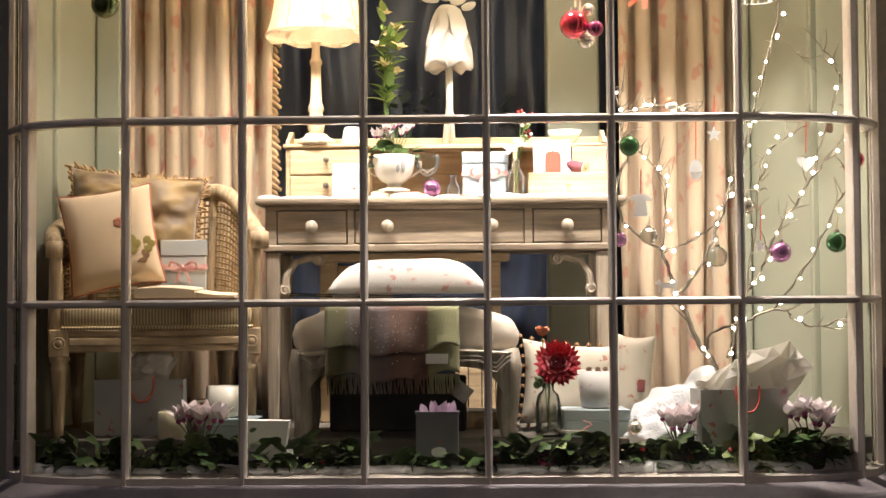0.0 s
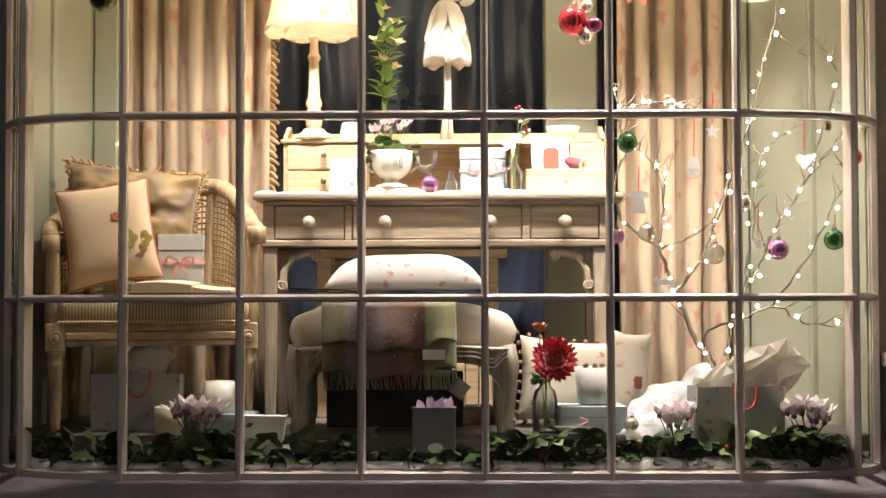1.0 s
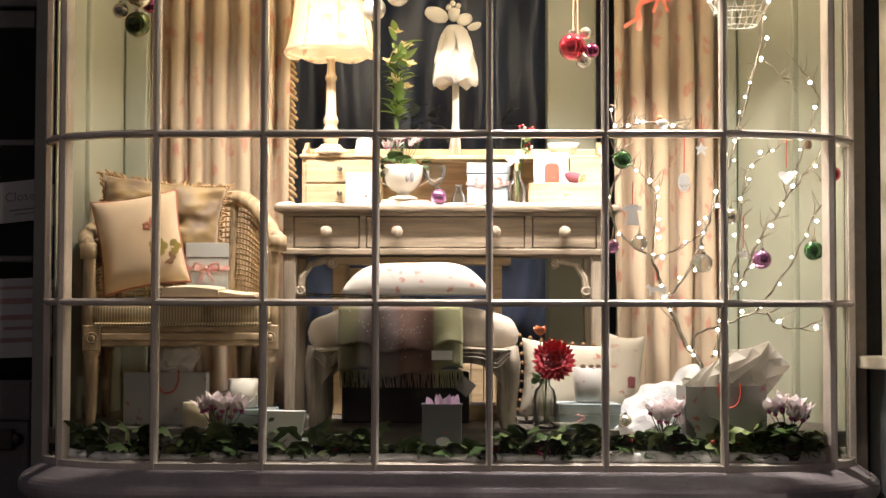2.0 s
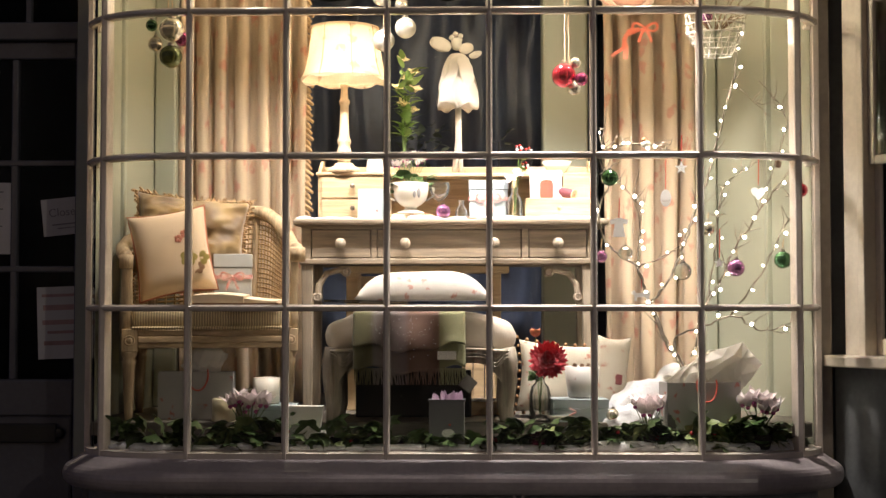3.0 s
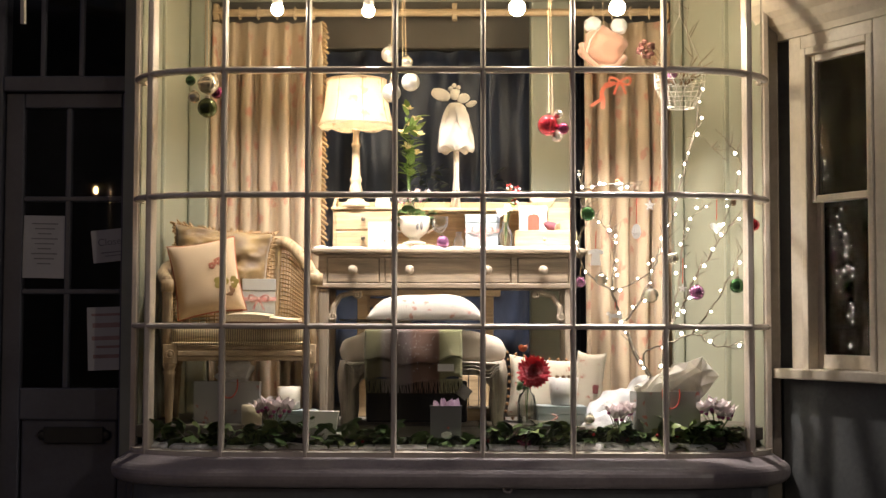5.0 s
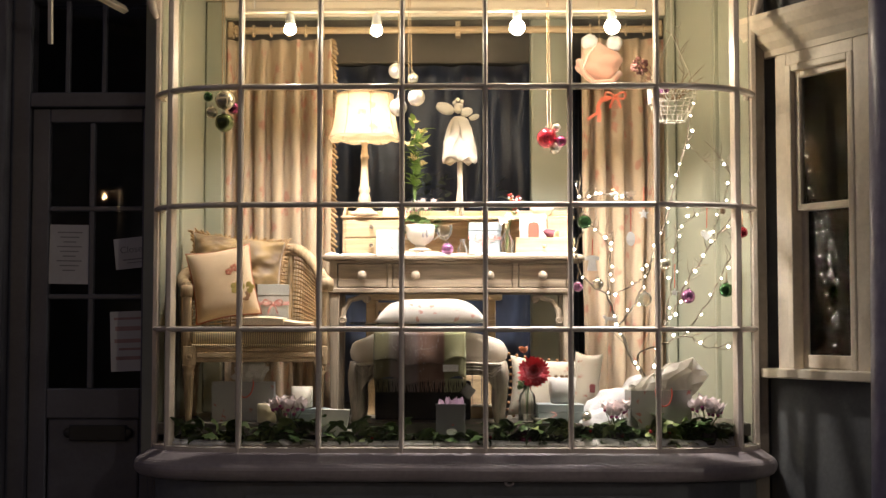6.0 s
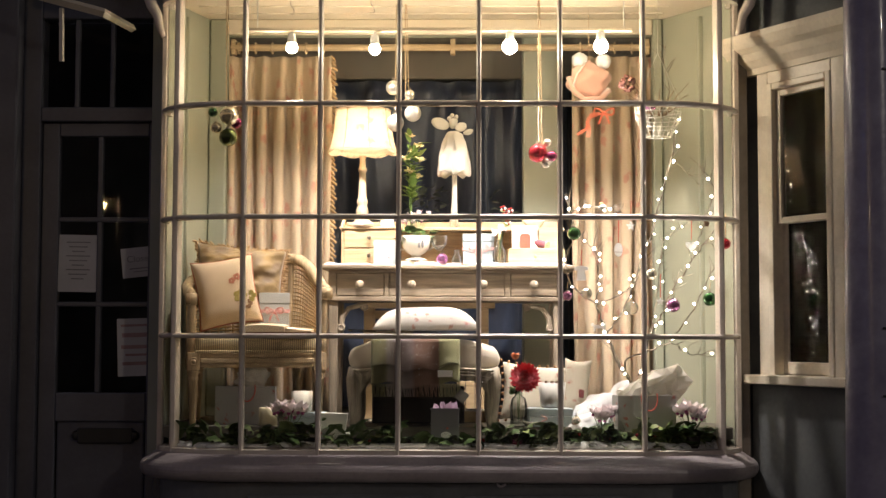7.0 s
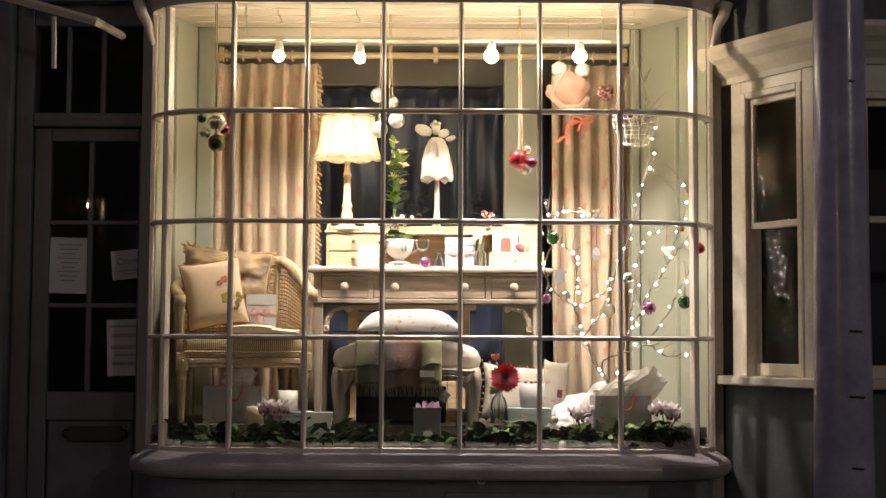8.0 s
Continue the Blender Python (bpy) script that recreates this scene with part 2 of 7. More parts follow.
def wall_quad(points, thick, bm=None):
    """A slab from a flat outline (three or more world points) pushed by the vector thick."""
    bm = bm or bmesh.new()
    a = [bm.verts.new(p) for p in points]
    b = [bm.verts.new(Vector(p) + Vector(thick)) for p in points]
    bm.faces.new(a[::-1])
    bm.faces.new(b)
    for i in range(len(a)):
        j = (i + 1) % len(a)
        bm.faces.new((a[i], a[j], b[j], b[i]))
    bmesh.ops.recalc_face_normals(bm, faces=bm.faces[:])
    return bm


# ---------------------------------------------------------------- the place: ground, bay window, facade
bm = box(-60, 60, -60, 30, -0.3, 0.0, 0)
solid("ground", bm, ASPH, "dark asphalt street running along the shop fronts", "ground", kind="structure")
bm = box(-12, 12, -1.6, 0.28, 0.0, 0.12, 0.01)
solid("pavement", bm, PAVE, "worn grey stone pavement with a kerb step", "pavement", kind="structure")

FL, FR = -1.133, 0.550             # ends of the straight front of the bay
EL, ER, RD = -1.523, 0.984, 0.270   # where the rounded corners meet the wall, and their depth
XL, XR = -1.438, 0.889              # the two uprights on the rounded corners
ZB, ZT = 0.700, 2.655               # foot and head of the glazing
BARS_X = [XL, -1.133, -0.811, -0.478, -0.141, 0.201, 0.550, XR]
BARS_Z = [1.187, 1.689, 2.170]
BACK_Y = 0.85                       # the frame at the back of the display
FLOOR = 0.80                        # the raised display floor


def corner(x, r, a):
    n = Vector((math.cos(a) / r, -math.sin(a) / RD, 0)).normalized()
    return (x + r * math.cos(a), RD - RD * math.sin(a), n.x, n.y)


def front_y(x):
    """How far the glass lies back from the straight front at x."""
    f = (FL - x) / (FL - EL) if x < FL else (x - FR) / (ER - FR) if x > FR else 0
    return RD * (1 - math.sqrt(max(0, 1 - f * f)))


def bay_path(steps=14, y_end=0.30):
    """Plan of the bay from its one end round the front to the other: x, y and the outward normal."""
    path = [(EL, y_end, -1, 0)]
    for i in range(steps + 1):
        a = math.pi * (1 - i / steps / 2)
        path.append(corner(FL, FL - EL, a))
    for i in range(steps + 1):
        a = math.pi / 2 * (1 - i / steps)
        path.append(corner(FR, ER - FR, a))
    path.append((ER, y_end, 1, 0))
    return path


PATH = bay_path()
window = thing("window_1", (-0.28, 0.0, ZB), "bow shop window with painted small-pane glazing bars, round corners and a moulded sill", "window", kind="structure")


def bar_row(z, h=0.011):
    # rounded outside, thicker inside, with a fine nosing
    return sweep(PATH, [(0.016, z - 0.004), (0.016, z + 0.004), (0.006, z + h), (-0.022, z + h), (-0.026, z), (-0.022, z - h), (0.006, z - h)], closed=True)


def upright(x, y, nx, ny, w=0.0105, z0=ZB - 0.01, z1=ZT + 0.01):
    bm = bmesh.new()
    t = Vector((-ny, nx, 0))
    o = Vector((nx, ny, 0))
    outline = [(0.017, -0.004), (0.017, 0.004), (0.006, w), (-0.022, w), (-0.027, 0), (-0.022, -w), (0.006, -w)]
    rows = [[bm.verts.new(Vector((x, y, z)) + o * a + t * b) for a, b in outline] for z in (z0, z1)]
    n = len(outline)
    for k in range(n):
        bm.faces.new((rows[0][k], rows[0][(k + 1) % n], rows[1][(k + 1) % n], rows[1][k]))
    bm.faces.new(rows[0][::-1])
    bm.faces.new(rows[1])
    bmesh.ops.recalc_face_normals(bm, faces=bm.faces[:])
    return bm


for z in BARS_Z:
    part("glazing_bar", bar_row(z), BAR, window)
for i, x in enumerate(BARS_X):
    part("glazing_bar", upright(*{0: PATH[7], 7: PATH[24]}.get(i, (x, 0, 0, -1)), 0.013 if i in (0, 7) else 0.0105), BAR, window)
for x, nx in ((EL, -1), (ER, 1)):
    part("corner_stile", box(min(x - nx * 0.006, x + nx * 0.017), max(x - nx * 0.006, x + nx * 0.017), 0.236, 0.268, ZB - 0.01, ZT + 0.01, 0.004), BAR, window)
part("head_rail", sweep(PATH, [(0.02, ZT - 0.012), (0.02, ZT + 0.05), (-0.03, ZT + 0.05), (-0.03, ZT - 0.012)], closed=True), BAR, window)
part("bottom_rail", sweep(PATH, [(0.014, ZB - 0.02), (0.014, ZB + 0.012), (-0.03, ZB + 0.016), (-0.03, ZB - 0.02)], closed=True), BAR, window)
# sill: a weathered slope over a full round nosing
nose = [(-0.05, 0.583), (0.030, 0.583)] + [(0.045 + 0.043 * math.cos(a), 0.626 + 0.042 * math.sin(a)) for a in np.linspace(-1.35, 1.25, 10).tolist()] + [(0.030, 0.686), (0.016, 0.694), (-0.05, 0.703)]
part("sill_nosing", sweep(PATH, nose, closed=True), SILL, window, smooth=False)
part("cornice", sweep(PATH, [(-0.03, 2.706), (0.022, 2.668), (0.030, 2.690), (0.052, 2.712), (0.062, 2.74), (0.085, 2.765), (0.095, 2.80), (0.095, 2.88), (-0.03, 2.88)], closed=True), BAR, window)
for x, s in ((EL, -1), (ER, 1)):
    part("console", tube([(x + s * 0.004, 0.20, 2.50), (x + s * 0.020, 0.20, 2.535), (x + s * 0.030, 0.20, 2.59), (x + s * 0.058, 0.20, 2.64), (x + s * 0.075, 0.20, 2.70)], 0.012, 0.030, 10), BAR, window, smooth=True)
# panes, each a thin sheet in its opening
ZS = [ZB] + BARS_Z + [ZT]
for r in range(4):
    for c in range(1, 6):
        p = part("pane", box(BARS_X[c], BARS_X[c + 1], -0.0045, -0.0005, ZS[r], ZS[r + 1], 0), PANE, window)
        p.visible_shadow = False
    for side, sheet in ((PATH[:8], CURVED), (PATH[7:16], BOWED), (PATH[16:25], BOWED), (PATH[24:], CURVED)):
        p = part("curved_pane", sweep(side, [(0.0, ZS[r]), (0.0, ZS[r + 1]), (-0.003, ZS[r + 1]), (-0.003, ZS[r])], closed=True), sheet, window)
        p.visible_shadow = False
# stall riser under the sill
part("stall_riser", sweep(PATH, [(0.0, 0.1), (0.0, 0.575), (-0.04, 0.575), (-0.04, 0.1)], closed=True), RISER, window)
for x0, x1 in ((-1.10, -0.35), (-0.2, 0.52)):
    for b in ((x0, x1, 0.50, 0.53), (x0, x1, 0.16, 0.19), (x0, x0 + 0.03, 0.19, 0.50), (x1 - 0.03, x1, 0.19, 0.50)):
        part("panel_moulding", box(b[0], b[1], -0.018, -0.001, b[2], b[3], 0.004), RISER, window)
ring_at = (-0.049, -0.06, 0.587)
part("ring_bolt", tube([(ring_at[0] + 0.016 * math.cos(a), ring_at[1], ring_at[2] + 0.016 * math.sin(a)) for a in np.linspace(0, 6.2832, 17).tolist()], 0.005), SILL, window)

# display floor, side linings, back frame, ceiling
solid("display_floor", box(XL - 0.06, XR + 0.06, 0.17, 2.2, FLOOR - 0.05, FLOOR, 0.004), FLOORP, "grey-brown painted raised floor of the shop display", "floor", kind="structure")
inner = [(x - 0.030 * nx, y - 0.030 * ny) for x, y, nx, ny in PATH]
solid("window_board", wall_quad([(x, y, 0.64) for x, y in inner if y < 0.185] + [(XR + 0.05, 0.19, 0.64), (XL - 0.05, 0.19, 0.64)], (0, 0, 0.08)), SILL, "grey painted window board inside the glass", "window board", kind="structure")
LB, RB = -1.440, 0.752   # back frame, outer edges
LI, RI = -1.356, 0.708   # back opening
HB, HT = 2.646, 2.722
solid("wall_west", wall_quad([(EL + 0.002, 0.295, 0.6), (LB, BACK_Y, 0.6), (LB, BACK_Y, 2.9), (EL + 0.002, 0.295, 2.9)], (-0.08, 0.03, 0)), CREAM, "pale green painted panelled lining of the bay", "wall", kind="structure")
solid("wall_east", wall_quad([(ER - 0.002, 0.295, 0.6), (RB, BACK_Y, 0.6), (RB, BACK_Y, 2.9), (ER - 0.002, 0.295, 2.9)], (0.08, 0.03, 0)), CREAM, "pale green painted panelled lining of the bay", "wall", kind="structure")
for side, xa, xb in ((-1, EL + 0.002, LB), (1, ER - 0.002, RB)):
    for f in (0.42,):
        x, y = xa + (xb - xa) * f, 0.295 + (BACK_Y - 0.295) * f
        solid("trim", box(x - side * 0.0 - 0.012, x + 0.012, y - 0.02, y + 0.02, 0.8, 2.66, 0.006), CREAM, "pale green upright panel moulding", "trim", kind="structure")
solid("wall_back", wall_quad([(-1.56, BACK_Y, 0), (LI, BACK_Y, 0), (LI, BACK_Y, HB), (RI, BACK_Y, HB), (RI, BACK_Y, 0), (1.10, BACK_Y, 0), (1.10, BACK_Y, 4.0), (-1.56, BACK_Y, 4.0)], (0, 0.05, 0)), CREAM, "cream painted frame wall behind the display", "wall", kind="structure")
for b in ((LB, LI, FLOOR, HT), (RI, RB, FLOOR, HT), (LI, RI, HB, HT)):
    solid("trim", box(b[0], b[1], BACK_Y - 0.028, BACK_Y - 0.002, b[2], b[3], 0.008), CREAM if b[3] - b[2] > 1 else CEILING, "cream moulded architrave round the back opening", "trim", kind="structure")
solid("ceiling", wall_quad([(x, y, 2.660 + 0.0747 * y) for x, y in inner] + [(RB + 0.05, BACK_Y, 2.7235), (LB - 0.05, BACK_Y, 2.7235)], (0, 0, 0.06)), CEILING, "cream painted boarded ceiling of the bay", "ceiling", kind="structure")
solid("ceiling_slot", box(-0.66, -0.45, 0.060, 0.068, 2.6622, 2.670, 0.001), BLACK, "dark narrow slot between the ceiling boards", "slot", kind="structure")
for y in (0.24, 0.44, 0.64):
    solid("trim", box(LB + 0.02, RB - 0.02, y - 0.004, y + 0.004, 2.654 + 0.0747 * y, 2.6615 + 0.0747 * y, 0.002), CEILING, "cream beading between ceiling boards", "trim", kind="structure")

# the unlit room behind, its darkness put into a near-black base colour
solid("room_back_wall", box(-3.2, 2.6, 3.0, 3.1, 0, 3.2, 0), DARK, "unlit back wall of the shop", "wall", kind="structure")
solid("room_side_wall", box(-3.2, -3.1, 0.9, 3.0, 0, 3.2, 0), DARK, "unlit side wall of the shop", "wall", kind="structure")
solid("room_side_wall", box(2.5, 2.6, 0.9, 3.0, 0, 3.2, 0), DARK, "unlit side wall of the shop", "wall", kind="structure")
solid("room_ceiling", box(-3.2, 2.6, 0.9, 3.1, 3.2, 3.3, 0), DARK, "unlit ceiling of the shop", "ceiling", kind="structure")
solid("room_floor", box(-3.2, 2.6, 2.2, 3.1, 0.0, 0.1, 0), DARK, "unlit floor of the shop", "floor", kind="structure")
solid("pillar", box((0.087, 0.269, 1.183, 2.573)[0], (0.087, 0.269, 1.183, 2.573)[1], 1.0, 1.15, FLOOR, 3.1, 0.01), CREAM, "cream painted square pillar behind the display", "pillar", kind="structure")

# facade round the bay
solid("wall_upper", wall_quad([(-6, 0.30, 2.72), (6, 0.30, 2.72), (6, 0.30, 5.5), (-6, 0.30, 5.5)], (0, 0.3, 0)), GREY, "dark grey rendered shop wall above the windows", "wall", kind="structure")
solid("bay_roof", sweep(PATH, [(0.06, 2.881), (0.06, 2.93), (-0.2, 3.0), (-0.2, 2.881)], closed=True), RISER, "flat lead roof edge over the bay", "roof", kind="structure")
solid("bay_soffit", wall_quad([(x, y, 2.90) for x, y in inner], (0, 0, 0.04)), RISER, "flat lead roof over the bay", "roof", kind="structure")
solid("wall_pier", box(ER + 0.002, 1.045, 0.27, 0.60, 0.1, 2.72, 0.006), mat("pier_paint", (0.36, 0.31, 0.25), 0.5, 0, (0.26, 0.225, 0.18), 4, 0.3, 0.2, 40), "brown-grey painted pier beside the bay", "wall", kind="structure")
solid("wall_pier", box(1.045, 1.10, 0.31, 0.60, 0.1, 2.72, 0.004), GREY, "grey pier beside the bay", "wall", kind="structure")
solid("wall_left", box(-6, -2.20, 0.30, 0.60, 0.1, 2.72, 0.01), DOORP, "dark painted shop front wall beside the door", "wall", kind="structure")
solid("wall_reveal", box(-1.545, EL - 0.004, 0.29, 0.60, 0.1, 2.72, 0.006), DOORP, "dark painted pier between door and bay", "wall", kind="structure")
solid("door_step", box(-2.20, -1.545, 0.05, 0.60, 0.0, 0.20, 0.012), PAVE, "worn stone doorstep", "doorstep", kind="structure")
DY = 0.40
frame_1 = thing("door_frame", (-1.85, DY, 0.2), "dark painted timber door frame with a glazed fanlight", "door frame", kind="structure")
for b in ((-2.20, -2.115, 0.2, 2.72), (-1.585, -1.548, 0.2, 2.72), (-2.115, -1.585, 2.150, 2.215), (-2.115, -1.585, 2.62, 2.72)):
    part("jamb" if b[1] - b[0] < 0.2 else "rail", box(b[0], b[1], DY - 0.03, DY + 0.08, b[2], b[3], 0.006), DOORP, frame_1)
for x in (-1.96, -1.80):
    part("glazing_bar", box(x - 0.01, x + 0.01, DY - 0.01, DY + 0.02, 2.215, 2.62, 0.003), DOORP, frame_1)
for x0, x1 in ((-2.115, -1.96), (-1.96, -1.80), (-1.80, -1.585)):
    part("pane", box(x0, x1, DY + 0.004, DY + 0.008, 2.215, 2.62, 0), GLASS, frame_1)
door = thing("door_1", (-1.85, DY, 0.2), "closed dark grey shop door with six panes and an iron letter plate", "door", kind="structure")
for b in ((-2.113, -2.035, 0.205, 2.148), (-1.628, -1.587, 0.205, 2.148), (-2.035, -1.628, 2.085, 2.148), (-2.035, -1.628, 0.80, 0.93), (-2.035, -1.628, 0.205, 0.36)):
    part("stile" if b[3] - b[2] > 1 else "rail", box(b[0], b[1], DY, DY + 0.045, b[2], b[3], 0.006), DOORP, door)
part("lower_panel", box(-2.03, -1.633, DY + 0.012, DY + 0.035, 0.36, 0.80, 0.01), DOORP, door)
part("glazing_bar", box(-1.862, -1.838, DY + 0.005, DY + 0.04, 0.93, 2.085, 0.005), DOORP, door)
for z in (1.326, 1.708):
    part("glazing_bar", box(-2.035, -1.628, DY + 0.003, DY + 0.04, z - 0.011, z + 0.011, 0.005), DOORP, door)
for x0, x1 in ((-2.035, -1.862), (-1.838, -1.628)):
    for z0, z1 in ((0.93, 1.315), (1.337, 1.697), (1.719, 2.085)):
        part("pane", box(x0, x1, DY + 0.018, DY + 0.022, z0, z1, 0), GLASS, door)
lx0, lx1, lz0, lz1 = (-1.929, -1.682, 0.705, 0.774)
part("letter_plate", box(lx0, lx1, DY - 0.014, DY - 0.001, lz0, lz1, 0.005), BLACK, door, "black iron letter plate")
for x, s in ((lx0, -1), (lx1, 1)):
    part("letter_plate_end", moved(lathe([(0, -0.006), (0.022, -0.006), (0.015, 0.004), (0, 0.006)], (0, 0, 0), 12), Matrix.Translation((x + s * 0.006, DY - 0.008, (lz0 + lz1) / 2)) @ pose(0, 0, 0, 90, 0, 0)), BLACK, door)
hx, hz = (-1.553, 0.3, 1.149)[0], (-1.553, 0.3, 1.149)[2]
part("pull_handle", tube([(hx, DY - 0.005, hz - 0.085), (hx, DY - 0.045, hz - 0.075), (hx - 0.004, DY - 0.055, hz), (hx, DY - 0.045, hz + 0.075), (hx, DY - 0.005, hz + 0.085)], 0.009), BLACK, door, "black iron pull handle")
PAPER = mat("notice_paper", (0.62, 0.60, 0.58), 0.8, 0, (0.56, 0.54, 0.52), 6, 0.1, 0.1, 60)
INK = mat("grey_ink", (0.32, 0.31, 0.30), 0.8)
RINK = mat("red_ink", (0.50, 0.33, 0.30), 0.8)


def notice(x0, x1, z0, z1, tilt, label, lines, ink):
    cx, cz = (x0 + x1) / 2, (z0 + z1) / 2
    turn = Matrix.Translation((cx, DY + 0.012, cz)) @ pose(0, 0, 0, 0, tilt, 0)
    n = thing("notice", (cx, DY + 0.012, cz), label, "notice")
    w, h = (x1 - x0) / 2, (z1 - z0) / 2
    part("sheet", moved(box(-w, w, -0.001, 0.001, -h, h, 0), turn), PAPER, n)
    for i, (f0, f1, wide) in enumerate(lines):
        part("text_line", moved(box(-w * wide, w * wide, -0.002, -0.0012, h * f0, h * f1, 0), turn), ink, n)
    return n


notice(*(-2.034, -1.858, 1.381, 1.639), 1, "white printed notice taped inside the door glass", [(0.72 - 0.16 * i, 0.76 - 0.16 * i, 0.62 - 0.15 * (i % 3)) for i in range(9)], INK)
closed = notice(*(-1.748, -1.58, 1.45, 1.584), -6, "white hand-lettered closed sign hung inside the door glass", [(-0.45, -0.38, 0.6), (-0.65, -0.6, 0.4)], INK)
word = bpy.data.curves.new("closed_word", "FONT")
word.body, word.size, word.align_x, word.extrude = "Closed", 0.042, "CENTER", 0.0004
word.materials.append(INK)
wo = new("closed_word", word)
wo.parent = closed
wo.matrix_local = pose(0, -0.0025, 0.002, 90, 0, 0) @ pose(0, 0, 0, 0, 0, 6)
notice(*(-1.761, -1.583, 1.004, 1.263), -2, "white notice in red print taped inside the door glass", [(0.72, 0.80, 0.8), (0.35, 0.50, 0.75), (-0.05, 0.08, 0.8), (-0.30, -0.22, 0.6), (-0.62, -0.50, 0.75)], RINK)

# the neighbouring canted bay with its sash window
CA, CB = Vector((1.03, 0.33, 0)), Vector((1.37, -0.24, 0))
CU = (CB - CA).normalized()
CANT = Matrix(((CU.x, -CU.y, 0, CA.x), (CU.y, CU.x, 0, CA.y), (0, 0, 1, 0), (0, 0, 0, 1)))   # along the face, inwards, up
CL = (CB - CA).length


def cant(*a, **k):
    return moved(box(*a, **k), CANT)


S0, S1, G0, G1 = 0.10, CL, 0.195, 0.505
casing = thing("wall_cant", (1.2, 0.05, 0.1), "cream painted casing of a canted neighbouring bay", "wall", kind="structure")
for b in ((S0, G0 - 0.03, 1.02, 2.36), (G1 + 0.03, S1, 1.02, 2.36), (G0 - 0.03, G1 + 0.03, 2.27, 2.36), ):
    part("casing_board", cant(b[0], b[1], 0.0, 0.10, b[2], b[3], bevel=0.004), CASING, casing)
part("lower_wall", cant(0.05, S1, 0.0, 0.14, 0.1, 1.0, bevel=0.004), GREY, casing, "dark grey rendered wall under the window")
part("upper_wall", cant(0.02, S1, 0.02, 0.14, 2.36, 3.6, bevel=0), GREY, casing)
part("sill", moved(box(0.055, S1 + 0.05, -0.06, 0.10, 0.985, 1.025, 0.006), CANT), CASING, casing)
cor = [(-0.02, 2.335), (0.012, 2.335), (0.018, 2.36), (0.045, 2.39), (0.060, 2.42), (0.085, 2.44), (0.105, 2.475), (0.105, 2.50), (-0.02, 2.52)]
nrm = (CANT.to_3x3() @ Vector((0, -1, 0)))
mid = (nrm + Vector((0, -1, 0))).normalized() * 1.14
part("cornice", sweep([(CA.x - 0.03 * CU.x, CA.y - 0.03 * CU.y, nrm.x, nrm.y), (CB.x, CB.y, mid.x, mid.y), (4.0, CB.y, 0, -1)], cor, closed=True), CASING, casing, "moulded cream cornice")
front = thing("wall_neighbour", (2.4, -0.24, 0.1), "cream painted front of the neighbouring bay", "wall", kind="structure")
part("lower_wall", box(CB.x + 0.002, 4.0, CB.y, CB.y + 0.14, 0.1, 1.0, 0.004), GREY, front)
part("sill", box(CB.x + 0.06, 4.0, CB.y - 0.06, CB.y + 0.10, 0.985, 1.025, 0.006), CASING, front)
for b in ((CB.x + 0.002, 1.50, 1.025, 2.36), (2.4, 4.0, 1.025, 2.36), (1.50, 2.4, 2.22, 2.36)):
    part("casing_board", box(b[0], b[1], CB.y, CB.y + 0.1, b[2], b[3], 0.004), CASING, front)
part("upper_wall", box(CB.x + 0.002, 4.0, CB.y + 0.02, CB.y + 0.14, 2.50, 3.6, 0), GREY, front)


def sash(name, m, g0, g1, z0, zm, z1):
    """A two-part sliding sash: the upper sash outside, the lower one behind it."""
    w = thing(name, m @ Vector(((g0 + g1) / 2, 0.02, z0)), "white painted sliding sash window with dark panes", "window", kind="structure")
    b = 0.026
    for a0, a1, c0, c1, y in ((g0, g1, zm - 0.012, z1, 0.02), (g0, g1, z0, zm + 0.018, 0.048)):
        low = 0.055 if c0 == z0 else 0.028
        for r in ((a0, a0 + b, c0, c1), (a1 - b, a1, c0, c1), (a0 + b, a1 - b, c0, c0 + low), (a0 + b, a1 - b, c1 - 0.028, c1)):
            part("sash_rail" if r[1] - r[0] > b + 0.01 else "sash_stile", moved(box(r[0], r[1], y, y + 0.026, r[2], r[3], 0.004), m), CASING, w)
        part("pane", moved(box(a0 + b, a1 - b, y + 0.011, y + 0.015, c0 + low, c1 - 0.028, 0), m), SASHG, w)
    for r in ((g0 - 0.03, g0, z0 - 0.04, z1 + 0.03), (g1, g1 + 0.03, z0 - 0.04, z1 + 0.03)):
        part("window_frame", moved(box(r[0], r[1], -0.006, 0.09, r[2], r[3], 0.005), m), CASING, w)
    part("window_frame", moved(box(g0, g1, -0.006, 0.09, z1, z1 + 0.03, 0.005), m), CASING, w)
    return w


sash("window_2", CANT, G0, G1, 1.026, 1.685, 2.255)
sash("window_3", Matrix.Translation((0, CB.y, 0)), 1.53, 2.37, 1.026, 1.685, 2.19)
# near-black slab stands in for the darkness behind the sashes
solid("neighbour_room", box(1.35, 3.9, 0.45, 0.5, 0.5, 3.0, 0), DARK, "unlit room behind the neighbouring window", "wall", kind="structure")

